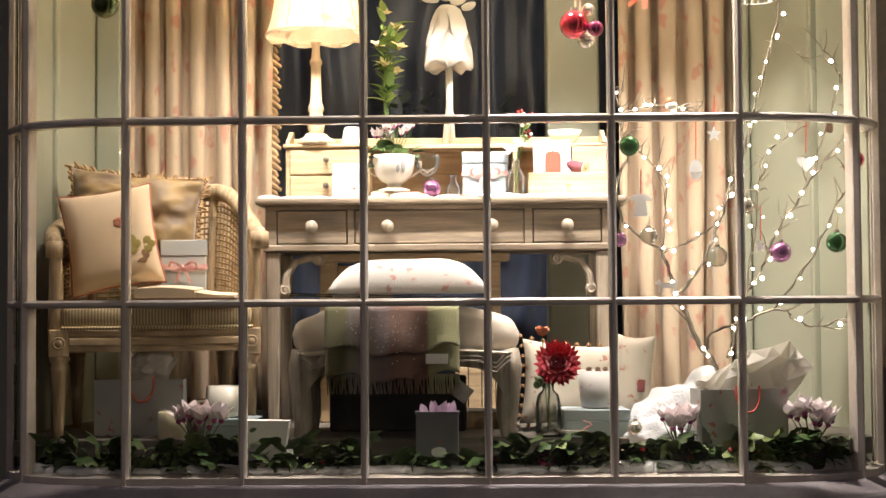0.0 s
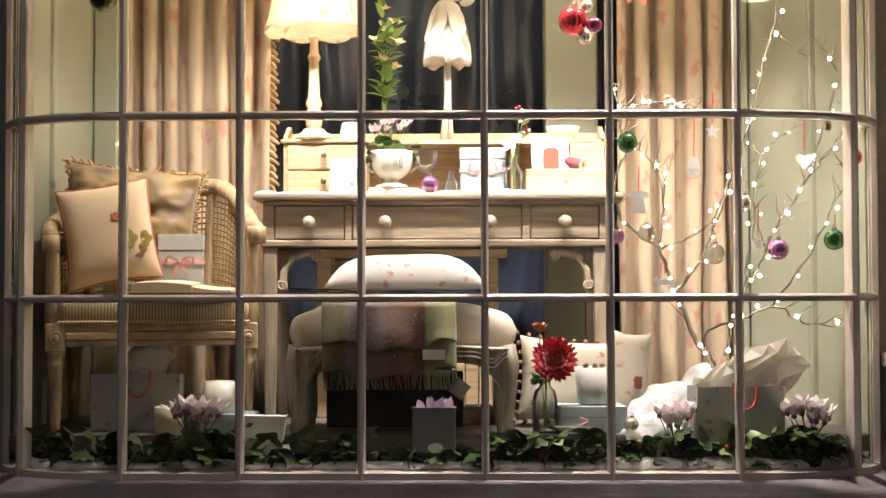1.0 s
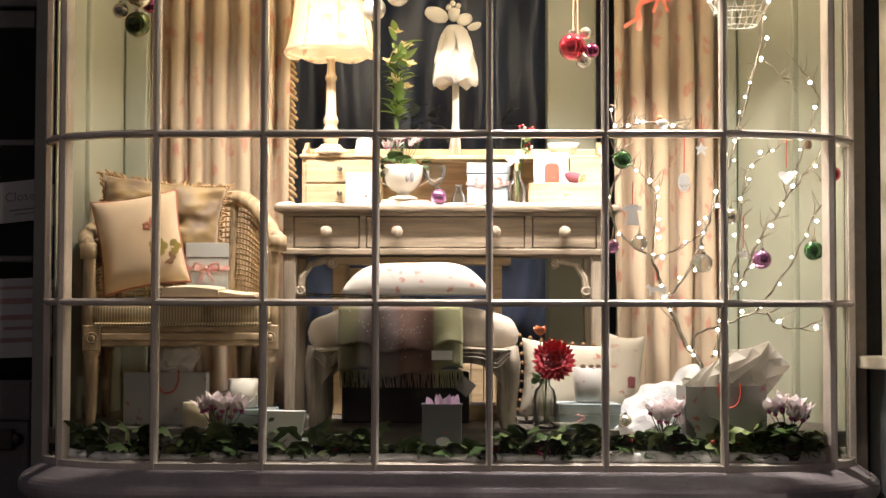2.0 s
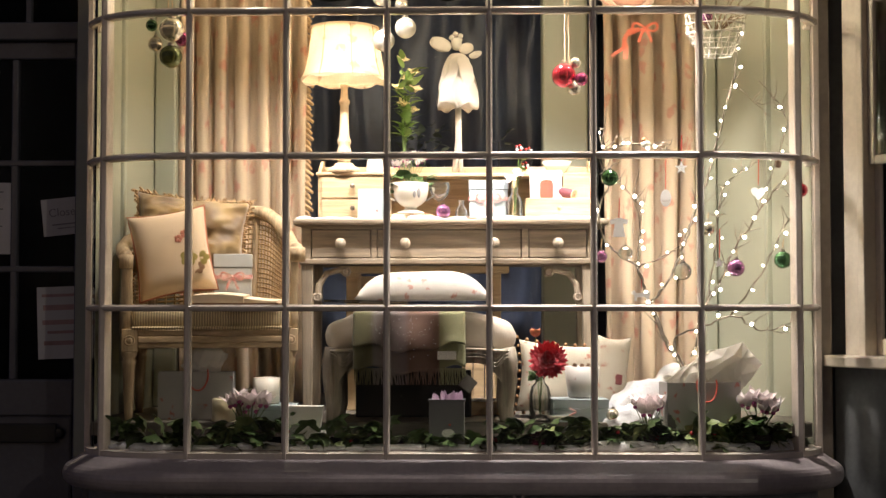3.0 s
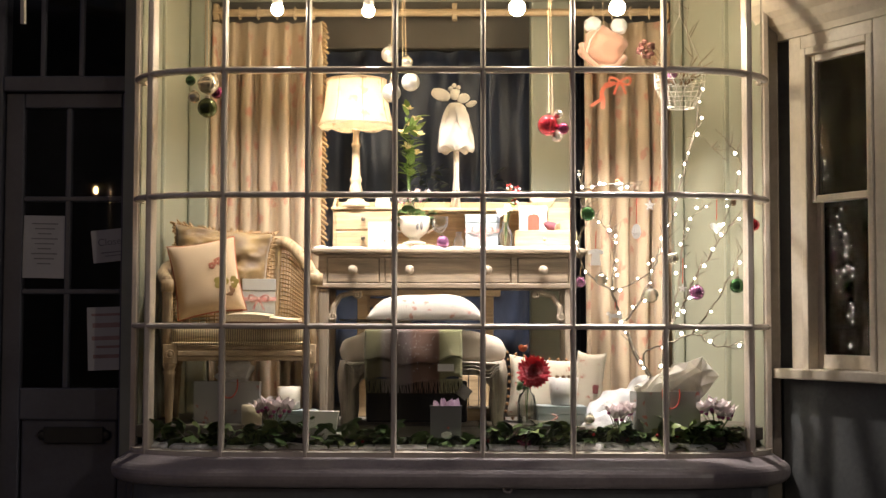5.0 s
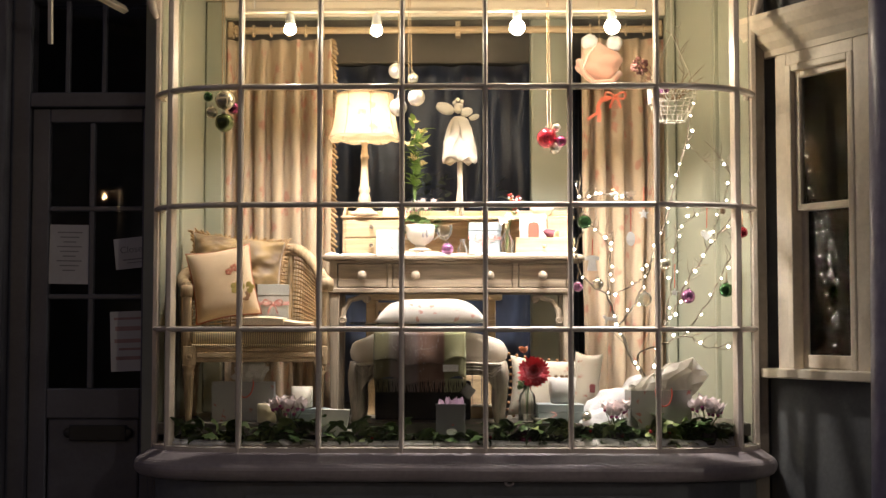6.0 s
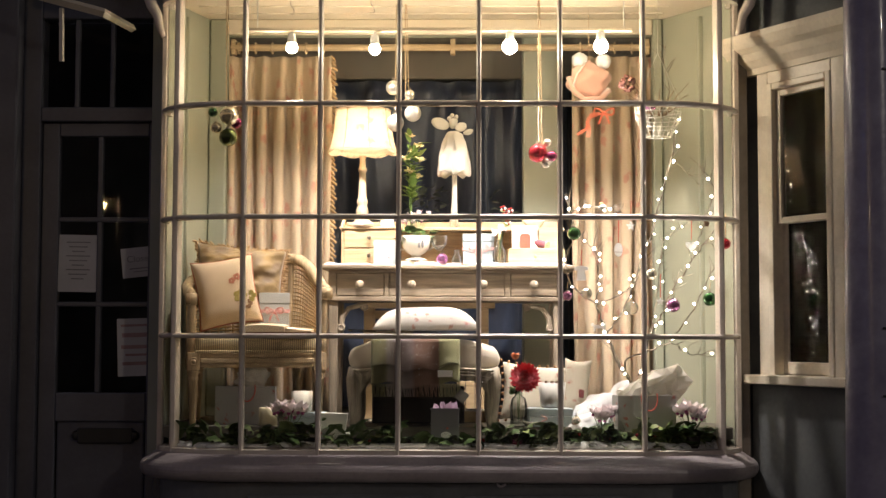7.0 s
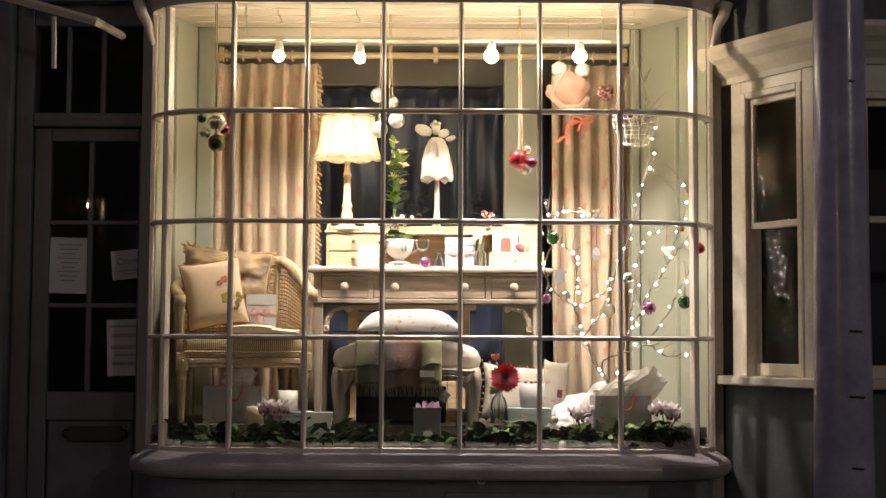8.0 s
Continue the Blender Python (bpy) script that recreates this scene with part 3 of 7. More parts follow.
# round iron post on the pavement
PX, PYY = 1.284, -0.75
post = thing("veranda_post", (PX, PYY, 0.12), "round iron veranda post in chipped grey-violet paint", "post")
part("shaft", lathe([(0.135, 0.0), (0.135, 0.06), (0.118, 0.10), (0.112, 0.35), (0.104, 1.2), (0.093, 2.4), (0.088, 3.2), (0, 3.2)], (PX, PYY, 0.12), 40), POSTP, post, smooth=True)
part("collar", lathe([(0.09, 2.95), (0.115, 2.96), (0.125, 3.0), (0.105, 3.05), (0.09, 3.06)], (PX, PYY, 0.12), 40), POSTP, post, smooth=True)
for z, l in ((1.12, 0.05), (0.88, 0.06), (0.62, 0.045), (2.05, 0.02)):
    part("paint_chip", moved(box(-l / 2, l / 2, -0.003, 0.003, -0.004, 0.004, 0.002), Matrix.Translation((PX + 0.02, PYY - 0.117 + 0.009 * z, z + 0.1)) @ pose(0, 0, 0, 0, 4, 8)), BLACK, post)
# timber bracket and hanger over the door
tie = thing("awning_bracket", (-1.949, 0, 2.602), "white painted timber bracket with a hanging strap over the door", "bracket")
b0, b1, b2, b3 = Vector((-2.247, 0, 2.696)), Vector((-1.739, 0, 2.558)), Vector((-1.919, 0, 2.578)), Vector((-1.915, 0, 2.349))
part("arm", tube([b0, b1, b1 + Vector((0.05, 0.30, 0.0))], 0.022, 0.018, 4), CASING, tie)
part("strap", tube([b2, b3], 0.011, 0.011, 4), CASING, tie)
# street at the back of the viewer
solid("house_opposite", box(-14, 14, -20, -19, 0, 7, 0.02), GREY, "dark house fronts across the street", "building", kind="structure")


# ---------------------------------------------------------------- shared small pieces
def piece(name, mesh, parent, m):
    """A part that shares its mesh with others, at the world pose m."""
    ob = new(name, mesh)
    ob.parent = parent
    ob.matrix_local = Matrix.Translation(-ROOT[parent]) @ m
    ROOT[ob] = ROOT[parent]
    return ob


def leaf_mesh(name, material, length=1.0, width=0.6, cup=0.18, lobes=0.0, rows=5):
    """A leaf or petal along y from its stem, folded at the rib and curled."""
    bm = bmesh.new()
    left, mid, right = [], [], []
    for i in range(rows + 1):
        t = i / rows
        w = width / 2 * math.sin(math.pi * min(1, 0.06 + t * 0.94) ** 0.75) * (1 + lobes * math.cos(t * 5 * math.pi))
        z = -cup * t * t
        mid.append(bm.verts.new((0, t * length, z)))
        left.append(bm.verts.new((-w, t * length - 0.06 * length * lobes, z + cup * 0.5 * w / max(width, 0.01))))
        right.append(bm.verts.new((w, t * length - 0.06 * length * lobes, z + cup * 0.5 * w / max(width, 0.01))))
    for i in range(rows):
        bm.faces.new((left[i], mid[i], mid[i + 1], left[i + 1]))
        bm.faces.new((mid[i], right[i], right[i + 1], mid[i + 1]))
    return finish(name, bm, material, True)


def cloth(grid, material, name, parent, label="", thick=0.004):
    """A cloth sheet from a function-made grid of points, with a real thickness."""
    bm = bmesh.new()
    rows = [[bm.verts.new(p) for p in row] for row in grid]
    for a, b in zip(rows, rows[1:]):
        for k in range(len(a) - 1):
            bm.faces.new((a[k], a[k + 1], b[k + 1], b[k]))
    bm.normal_update()
    bmesh.ops.solidify(bm, geom=bm.faces[:], thickness=thick)
    return part(name, bm, material, parent, label, True)


def cushion_mesh(w, h, d, power=0.55, seed=0, crease=0.0, pinch=0.09):
    """A stuffed cushion about the origin, upright in x and z, with pointed corners and puckers."""
    bm = bmesh.new()
    n = 30
    sides = []
    for s in (-1, 1):
        rows = []
        for i in range(n + 1):
            row = []
            for j in range(n + 1):
                u, v = -1 + 2 * i / n, -1 + 2 * j / n
                fat = max(0.0, (1 - u ** 4) * (1 - v ** 4)) ** power
                pull = 1 - pinch * (1 - u * u) * (abs(v) ** 3)
                pull2 = 1 - pinch * (1 - v * v) * (abs(u) ** 3)
                k = noise.noise(Vector((u * 1.1 + seed, v * 1.1, s * 2))) * 0.08
                k += crease * noise.noise(Vector((u * 1.2 + v * 0.9 + seed, v * 3.4 - 2.0 * u, s * 5))) + 0.22 * crease * noise.noise(Vector((u * 5, v * 11 + 4 * u + seed, s)))
                row.append(bm.verts.new((u * w / 2 * pull2, s * d / 2 * fat * (1 + k), v * h / 2 * pull)))
            rows.append(row)
        sides.append(rows)
        for a, b in zip(rows, rows[1:]):
            for k in range(n):
                bm.faces.new((a[k], a[k + 1], b[k + 1], b[k]) if s > 0 else (a[k + 1], a[k], b[k], b[k + 1]))
    bmesh.ops.remove_doubles(bm, verts=bm.verts[:], dist=0.0005)
    bmesh.ops.recalc_face_normals(bm, faces=bm.faces[:])
    return bm


def edge_loop(w, h, n=14):
    pts = []
    for k in range(4 * n):
        s, f = k // n, (k % n) / n * 2 - 1
        u, v = ((f, -1), (1, f), (-f, 1), (-1, -f))[s]
        pts.append(Vector((u * w / 2 * (1 - 0.09 * (1 - v * v)), 0, v * h / 2 * (1 - 0.09 * (1 - u * u)))))
    return pts + pts[:1]


def shiny(name, colour, rough=0.12):
    return mat(name, colour, rough, 0.75, tuple(c * 0.7 for c in colour), 14, 0.1, 0.03, 60, coat=0.6)


RED = shiny("red_glass_bauble", (0.55, 0.03, 0.05))
PLUM = shiny("plum_bauble", (0.28, 0.03, 0.10))
MAUVE = shiny("mauve_bauble", (0.50, 0.20, 0.42), 0.2)
GREEN = shiny("green_bauble", (0.05, 0.16, 0.05))
OLIVE = shiny("olive_bauble", (0.12, 0.15, 0.05), 0.18)
SILVER = shiny("silver_bauble", (0.80, 0.74, 0.60), 0.18)
PEARL = shiny("pearl_bauble", (0.80, 0.76, 0.66), 0.3)
CAP = mat("tin_cap", (0.35, 0.30, 0.25), 0.35, 0.9)
RIBBON = mat("red_ribbon", (0.62, 0.10, 0.06), 0.5, 0, (0.55, 0.07, 0.05), 20, 0.1, 0.1, 100)
CORAL = mat("coral_ribbon", (0.95, 0.36, 0.22), 0.35, 0, (0.88, 0.24, 0.14), 20, 0.1, 0.1, 100, translucent=0.45)
CORD = mat("hemp_cord", (0.55, 0.40, 0.24), 0.9)
CLEAR = glass("ornament_glass", (0.95, 0.95, 0.92), 0.03, 1.22)
FROST = mat("speckled_glass", (0.80, 0.78, 0.70), 0.15, 0, (0.70, 0.66, 0.56), 30, 0.2, 0.1, 120, through=0.92, coat=0.5)


def bauble(at, r, material, label, hang=0.0, cord=None, group="baubles", name="bauble"):
    b = thing(name, at, label, "bauble", group)
    part("ball", blob(at, (r, r, r), sub=3), material, b, smooth=True)
    part("cap", lathe([(0.26 * r, 0.93 * r), (0.26 * r, 1.14 * r), (0.12 * r, 1.2 * r), (0, 1.2 * r)], at, 12), CAP, b, "tin cap")
    part("loop", tube([(at[0] + 0.16 * r * math.cos(a), at[1], at[2] + 1.32 * r + 0.16 * r * math.sin(a)) for a in np.linspace(0, 6.28, 9).tolist()], 0.035 * r, None, 5), CAP, b)
    if hang:
        part("cord", tube([(at[0], at[1], at[2] + 1.4 * r), (at[0] + 0.003, at[1], at[2] + 1.4 * r + hang)], 0.0022, 0.0022, 5), cord or CORD, b)
    return b


def ribbon(points, width, bm=None):
    """A flat band along points, its breadth square to the viewer's side, with a real thickness."""
    bm = bm or bmesh.new()
    pts = [Vector(p) for p in points]
    rows = []
    for i, p in enumerate(pts):
        d = (pts[min(i + 1, len(pts) - 1)] - pts[max(i - 1, 0)]).normalized()
        side = d.cross(Vector((0.0, 1.0, 0.15))).normalized() * width / 2
        rows.append([bm.verts.new(q) for q in (p - side, p + side, p + side + Vector((0, 0.0012, 0)), p - side + Vector((0, 0.0012, 0)))])
    for a, b in zip(rows, rows[1:]):
        for k in range(4):
            bm.faces.new((a[k], b[k], b[(k + 1) % 4], a[(k + 1) % 4]))
    bm.faces.new(rows[0])
    bm.faces.new(rows[-1][::-1])
    bmesh.ops.recalc_face_normals(bm, faces=bm.faces[:])
    return bm


def bow(at, size, material, parent, label=""):
    """A tied bow: two loops, a knot and two tails."""
    x, y, z = at
    for s in (-1, 1):
        loop = [(x + s * size * math.sin(a / 2), y - 0.12 * size * math.sin(a), z + size * 0.30 * math.sin(a) + size * 0.12 * math.sin(a / 2)) for a in np.linspace(0, 6.28, 17).tolist()]
        part("bow_loop", ribbon(loop, size * 0.20), material, parent, label)
        part("bow_tail", ribbon([(x, y, z), (x + s * size * 0.30, y - 0.05 * size, z - size * 0.5), (x + s * size * 0.55, y, z - size * 1.15)], size * 0.22), material, parent)
    part("knot", blob((x, y - 0.04 * size, z), (size * 0.14, size * 0.1, size * 0.13), sub=2), material, parent)


# ---------------------------------------------------------------- curtains and pole
POLE_Z = 2.597
pole = thing("curtain_pole", (-0.32, 0.90, POLE_Z), "wooden curtain pole with rings across the back opening", "curtain pole")
part("rod", tube([(LI + 0.005, 0.90, POLE_Z), (RI - 0.005, 0.90, POLE_Z)], 0.017, 0.017, 14), YPINE, pole)
for x in (LI + 0.02, -0.26, RI - 0.02):
    part("bracket", box(x - 0.012, x + 0.012, 0.885, 0.93, POLE_Z - 0.035, POLE_Z + 0.04, 0.004), YPINE, pole)


def curtain(x0, x1, folds, seed, fringe_side):
    top, low, yc = POLE_Z - 0.045, FLOOR + 0.02, 0.905
    c = thing("curtain", ((x0 + x1) / 2, yc, low), "beige linen curtain with faded red sprigs in deep folds", "curtain", "window curtains")
    nx, nz = folds * 12, 30
    grid = []
    for j in range(nz + 1):
        f = j / nz
        z = top + (low - top) * f
        row = []
        for i in range(nx + 1):
            u = i / nx
            wob = noise.noise(Vector((u * 6 + seed, f * 1.3, seed))) * 1.3
            ph = 2 * math.pi * folds * u + wob + 0.5 * noise.noise(Vector((u * 3, f * 0.6, seed + 9)))
            pinch = math.exp(-((f - 0.075) / 0.03) ** 2)
            ph += 0.75 * pinch * math.sin(ph)
            amp = (0.020 + 0.038 * min(1, f * 6)) * (1 - 0.35 * pinch) * (0.8 + 0.5 * noise.noise(Vector((u * 8, seed * 3, f))))
            row.append((x0 + (x1 - x0) * u + 0.012 * math.sin(2 * ph) * min(1, f * 5), yc - amp * math.cos(ph) - 0.01 * math.sin(2 * ph), z))
        grid.append(row)
    cloth(grid, CURTAIN, "cloth", c, thick=0.003)
    for k in range(folds):
        x = x0 + (x1 - x0) * (k + 0.5) / folds
        part("ring", tube([(x + 0.004 * math.sin(a), 0.90 + 0.030 * math.sin(a) * 0.5, POLE_Z + 0.026 * math.cos(a) - 0.002) for a in np.linspace(0, 6.2832, 15).tolist()], 0.0048, None, 6), YPINE, c)
    if fringe_side:
        xe = x1 if fringe_side > 0 else x0
        bm = bmesh.new()
        for k in range(74):
            z = top - (top - low) * (k + 0.5) / 74
            tube([(xe - 0.004 * fringe_side, yc - 0.012, z + 0.008), (xe + 0.012 * fringe_side, yc - 0.016, z), (xe + (0.020 + 0.006 * (k % 3)) * fringe_side, yc - 0.016, z - 0.014)], 0.012, 0.006, 6, bm)
        part("fringe", bm, FRINGE, c, "brown tasselled fringe")
    return c


curtain(LI + 0.004, -0.856, 6, 1.3, 1)
curtain(0.323, 0.741, 5, 5.1, 0)

# ceiling track with four spot lamps
BULB = mat("lit_bulb", (1, 0.95, 0.85), 0.4, glow=((1.0, 0.86, 0.66), 96))
track = thing("track_light", (-0.3, SPOT_Y, 2.69), "white ceiling track with four lit globe spot lamps", "ceiling light")
part("track", box(SPOTS[0][0] - 0.22, SPOTS[3][0] + 0.14, SPOT_Y - 0.015, SPOT_Y + 0.015, TRACK_Z - 0.006, TRACK_Z + 0.010, 0.004), CEILING, track)
for x in (SPOTS[0][0] - 0.15, SPOTS[3][0] + 0.10):
    part("drop_rod", tube([(x, SPOT_Y, TRACK_Z), (x, SPOT_Y, 2.70)], 0.003, 0.003, 6), WHITE, track)
for at, rb in zip(SPOTS, (0.025, 0.025, 0.033, 0.032)):
    part("stem", tube([(at[0], SPOT_Y, TRACK_Z), (at[0], SPOT_Y, at[2] + 0.05)], 0.008, 0.008, 8), WHITE, track)
    part("holder", lathe([(0.0, 0.062), (0.016, 0.062), (0.021, 0.03), (0.021, 0.02), (0, 0.02)], (at[0], SPOT_Y, at[2]), 16), WHITE, track)
    g = part("globe", blob((at[0], SPOT_Y, at[2]), (rb, rb, rb), sub=3), BULB, track, "lit globe bulb", True)
    g.visible_shadow = False
for x, y in ((-0.98, 0.30), (-0.62, 0.28)):
    h = thing("ceiling_hook", (x, y, 2.68), "small iron hook in the ceiling", "hook", "ceiling hooks")
    part("hook", tube([(x, y, 2.69), (x, y, 2.66), (x + 0.012, y, 2.648), (x + 0.018, y, 2.632), (x + 0.008, y, 2.62), (x - 0.006, y, 2.625)], 0.0020, None, 6), CAP, h)

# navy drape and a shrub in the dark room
# stretched navy and near-black streaks paint the lit and shaded folds
NAVY = mat("navy_cloth_fold_light", (0.055, 0.074, 0.13), 0.35, 0, (0.008, 0.010, 0.020), 2.5, 0.6, 0.2, 80, (2.5, 1, 0.5), sheen=0.4)
drape = thing("drape", (-0.1, 1.45, FLOOR), "dark navy drape hanging in loose folds in the unlit room", "drape")
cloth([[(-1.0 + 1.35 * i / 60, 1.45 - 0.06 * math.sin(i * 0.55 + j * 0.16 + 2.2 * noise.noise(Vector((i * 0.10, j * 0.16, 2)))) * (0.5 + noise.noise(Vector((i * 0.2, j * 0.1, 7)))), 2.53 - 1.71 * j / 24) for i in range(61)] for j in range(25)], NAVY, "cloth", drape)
solid("room_beam", box(-1.6, 1.2, 1.42, 1.5, 2.54, 2.85, 0.01), mat("brown_beam_paint", (0.26, 0.22, 0.16), 0.6, 0, (0.20, 0.165, 0.12), 4, 0.2, 0.15, 50), "brown painted beam in the unlit shop", "beam", kind="structure")
SHRUBL = leaf_mesh("shrub_leaf", mat("grey_green_leaf", (0.08, 0.10, 0.08), 0.5, 0, (0.05, 0.07, 0.045), 20, 0.2, 0.1, 90), 0.042, 0.026, 0.01)


def foliage(name, at, size, count, mesh, label, scale=1.0, seed=0, category="plant", lift=0.0):
    rng = random.Random(seed)
    s = thing(name, at, label, category)
    part("stem", tube([at, (at[0], at[1], at[2] + lift + size[2] * 0.8)], 0.006, 0.003, 6), DARK, s)
    for k in range(count):
        a, r = rng.uniform(0, 6.28), rng.uniform(0.1, 1) ** 0.6
        p = Vector((at[0] + size[0] * r * math.cos(a), at[1] + size[1] * r * math.sin(a), at[2] + lift + size[2] * rng.uniform(0.05, 1)))
        piece("leaf", mesh, s, Matrix.Translation(p) @ pose(0, 0, 0, rng.uniform(-20, 60), rng.uniform(-30, 30), math.degrees(a) - 90) @ Matrix.Scale(scale * rng.uniform(0.7, 1.2), 4))
    return s


foliage("shrub", ((-0.389, 1.12, 1.925)[0], 1.12, FLOOR), (0.10, 0.05, 0.36), 70, SHRUBL, "dim grey-green shrub in the unlit room", seed=3, lift=0.78)
foliage("shrub", ((-0.086, 1.12, 1.894)[0], 1.12, FLOOR), (0.05, 0.05, 0.38), 34, SHRUBL, "dim grey-green shrub in the unlit room", seed=4, lift=0.76)

# ---------------------------------------------------------------- desk
def knob(at, r, material, parent, label=""):
    m = Matrix.Translation(at) @ pose(0, 0, 0, 90, 0, 0)
    part("knob", moved(lathe([(0.45 * r, -0.004), (0.45 * r, 0.008), (0.95 * r, 0.016), (r, 0.022), (0.7 * r, 0.030), (0, 0.032)], (0, 0, 0), 16), m), material, parent, label, True)


DX0, DX1, DY0, DY1 = -0.822, 0.247, 0.500, 0.840
desk = thing("writing_desk", (-0.28, 0.65, FLOOR), "limed pine writing desk with three drawers and turned knobs", "desk")
part("tabletop", box(-0.850, 0.299, 0.468, 0.86, 1.488, 1.510, 0.008, segments=3), PINE, desk)
part("top_rail", box(DX0, DX1, DY0, DY0 + 0.02, 1.474, 1.488, 0.002), PINE, desk)
part("bottom_rail", box(DX0 - 0.006, DX1 + 0.006, DY0 - 0.008, DY0 + 0.02, 1.343, 1.366, 0.005), PINE, desk)
for x0, x1 in ((DX0, -0.787), (-0.566, -0.545), (-0.017, 0.008), (0.222, DX1)):
    part("upright", box(x0, x1, DY0, DY0 + 0.02, 1.366, 1.474, 0.002), PINE, desk)
for x in (DX0, DX1 - 0.02):
    part("side_panel", box(x, x + 0.02, DY0 + 0.02, DY1, 1.343, 1.488, 0.002), PINE, desk)
part("back_panel", box(DX0 + 0.02, DX1 - 0.02, DY1 - 0.02, DY1, 1.343, 1.488, 0.002), PINE, desk)
for x0, x1 in ((-0.784, -0.569), (-0.542, -0.020), (0.011, 0.219)):
    d = part("drawer", box(x0, x1, DY0 + 0.002, DY0 + 0.30, 1.369, 1.471, 0.003), PINE, desk)
    for kx in ([(x0 + x1) / 2] if x1 - x0 < 0.3 else [(-0.441, 0.5, 1.423)[0], (-0.116, 0.5, 1.423)[0]]):
        knob((kx, DY0 + 0.002, 1.421), 0.020, PINEV, d, "turned wooden knob")
for x, y in ((DX0, DY0), (DX1 - 0.044, DY0), (DX0, DY1 - 0.044), (DX1 - 0.044, DY1 - 0.044)):
    bm = box(x, x + 0.044, y, y + 0.044, FLOOR, 1.343, 0.004)
    for v in bm.verts:
        f = (1.343 - v.co.z) / (1.343 - FLOOR) * 0.28
        v.co.x += (x + 0.022 - v.co.x) * f
        v.co.y += (y + 0.022 - v.co.y) * f
    part("leg", bm, PINEV, desk)
for x, s in ((DX0 + 0.046, 1), (DX1 - 0.046, -1)):
    arc = [(x + s * 0.012, DY0 + 0.022, 1.225), (x + s * 0.018, DY0 + 0.022, 1.27), (x + s * 0.045, DY0 + 0.022, 1.312), (x + s * 0.095, DY0 + 0.022, 1.326), (x + s * 0.118, DY0 + 0.022, 1.318)]
    br = part("bracket", tube(arc, 0.013, 0.011, 8), PINEV, desk, "curved wooden corner bracket")
    for p in (arc[0], arc[-1]):
        part("scroll", moved(lathe([(0, -0.014), (0.017, -0.014), (0.019, 0), (0.012, 0.005), (0.007, 0.002), (0, 0.004)], (0, 0, 0), 14), Matrix.Translation((p[0], p[1] - 0.008, p[2])) @ pose(0, 0, 0, 90, 0, 0)), PINEV, br)
ax0, ax1, az0, az1 = (-0.702, -0.058, 1.317, 1.343)
nest = thing("side_table", ((ax0 + ax1) / 2, 0.74, FLOOR), "low yellow pine side table standing behind the desk legs", "side table")
part("tabletop", box(ax0, ax1, 0.66, 0.83, az0, az1, 0.004), YPINE, nest)
for x in (ax0 + 0.03, ax1 - 0.075):
    for y in (0.67, 0.78):
        part("leg", box(x, x + 0.045, y, y + 0.04, FLOOR, az0, 0.004), YPINE, nest)
for k in range(3):
    part("slat", box(ax0 + 0.075, ax0 + 0.26, 0.80, 0.81, az0 - 0.05 - 0.075 * k, az0 - 0.01 - 0.075 * k, 0.003), YPINE, nest)

# small chest, back gallery and shelf drawers on the desk
gal = thing("desk_gallery", (-0.27, 0.76, 1.510), "pale pine desk gallery with small drawers at both ends", "desk gallery")
gx0, gx1, gz0, gz1 = (-0.78, -0.507, 1.527, 1.684)
GZ = gz1 + 0.002
part("chest_body", box(gx0, gx1, 0.668, 0.80, 1.511, GZ, 0.003), YPINE, gal)
part("chest_top", box(gx0 - 0.008, gx1 + 0.004, 0.656, 0.80, GZ, GZ + 0.012, 0.004), YPINE, gal)
for k in range(2):
    z0 = 1.516 + k * (GZ - 1.518) / 2
    d = part("drawer", box(gx0 + 0.014, gx1 - 0.008, 0.660, 0.70, z0, z0 + (GZ - 1.518) / 2 - 0.006, 0.003), YPINE, gal)
    knob(((-0.647, 0.66, 1.607)[0], 0.660, z0 + 0.045), 0.010, CAP, d, "small dark knob")
hx0, hx1, hz0, hz1 = (0, 0.263, 1.522, 1.594)
low = part("low_drawer", box(hx0, hx1, 0.60, 0.80, 1.511, hz1, 0.003), YPINE, gal)
knob((0.127, 0.597, 1.554), 0.009, YPINE, low)
ux0, ux1, uz0, uz1 = (0.146, 0.258, 1.597, 1.691)
up = part("upper_drawer", box(ux0, ux1, 0.68, 0.80, hz1 + 0.002, uz1, 0.003), YPINE, gal)
part("shelf", box(gx1, ux1 + 0.01, 0.68, 0.80, GZ - 0.004, GZ + 0.010, 0.003), YPINE, gal)
part("shelf_end", box(-0.045, -0.03, 0.66, 0.80, 1.511, GZ - 0.004, 0.002), YPINE, gal)
part("back_board", box(gx0, ux1, 0.80, 0.815, 1.511, GZ + 0.045, 0.004), YPINE, gal)
for x in (gx0, ux1 - 0.012):
    part("scroll_end", moved(wall_quad([(0, 0, 0), (0, 0.13, 0), (0, 0.13, 0.055), (0, 0.09, 0.05), (0, 0.04, 0.022), (0, 0.01, 0.016)], (0.012, 0, 0)), Matrix.Translation((x, 0.67, GZ + 0.012))), YPINE, gal)
# tufts of snow fleece along the desk top
fl = thing("snow_fleece", (-0.3, 0.5, 1.511), "thin white fleece snow laid along the desk top", "fake snow")
bm = bmesh.new()
rng = random.Random(8)
for k in range(70):
    x = rng.uniform(-0.83, 0.28)
    blob((x, rng.uniform(0.485, 0.60), 1.511), (rng.uniform(0.02, 0.05), 0.02, rng.uniform(0.005, 0.012)), 0.4, k, 2, 1, bm)
part("fleece", bm, SNOW, fl, smooth=True)

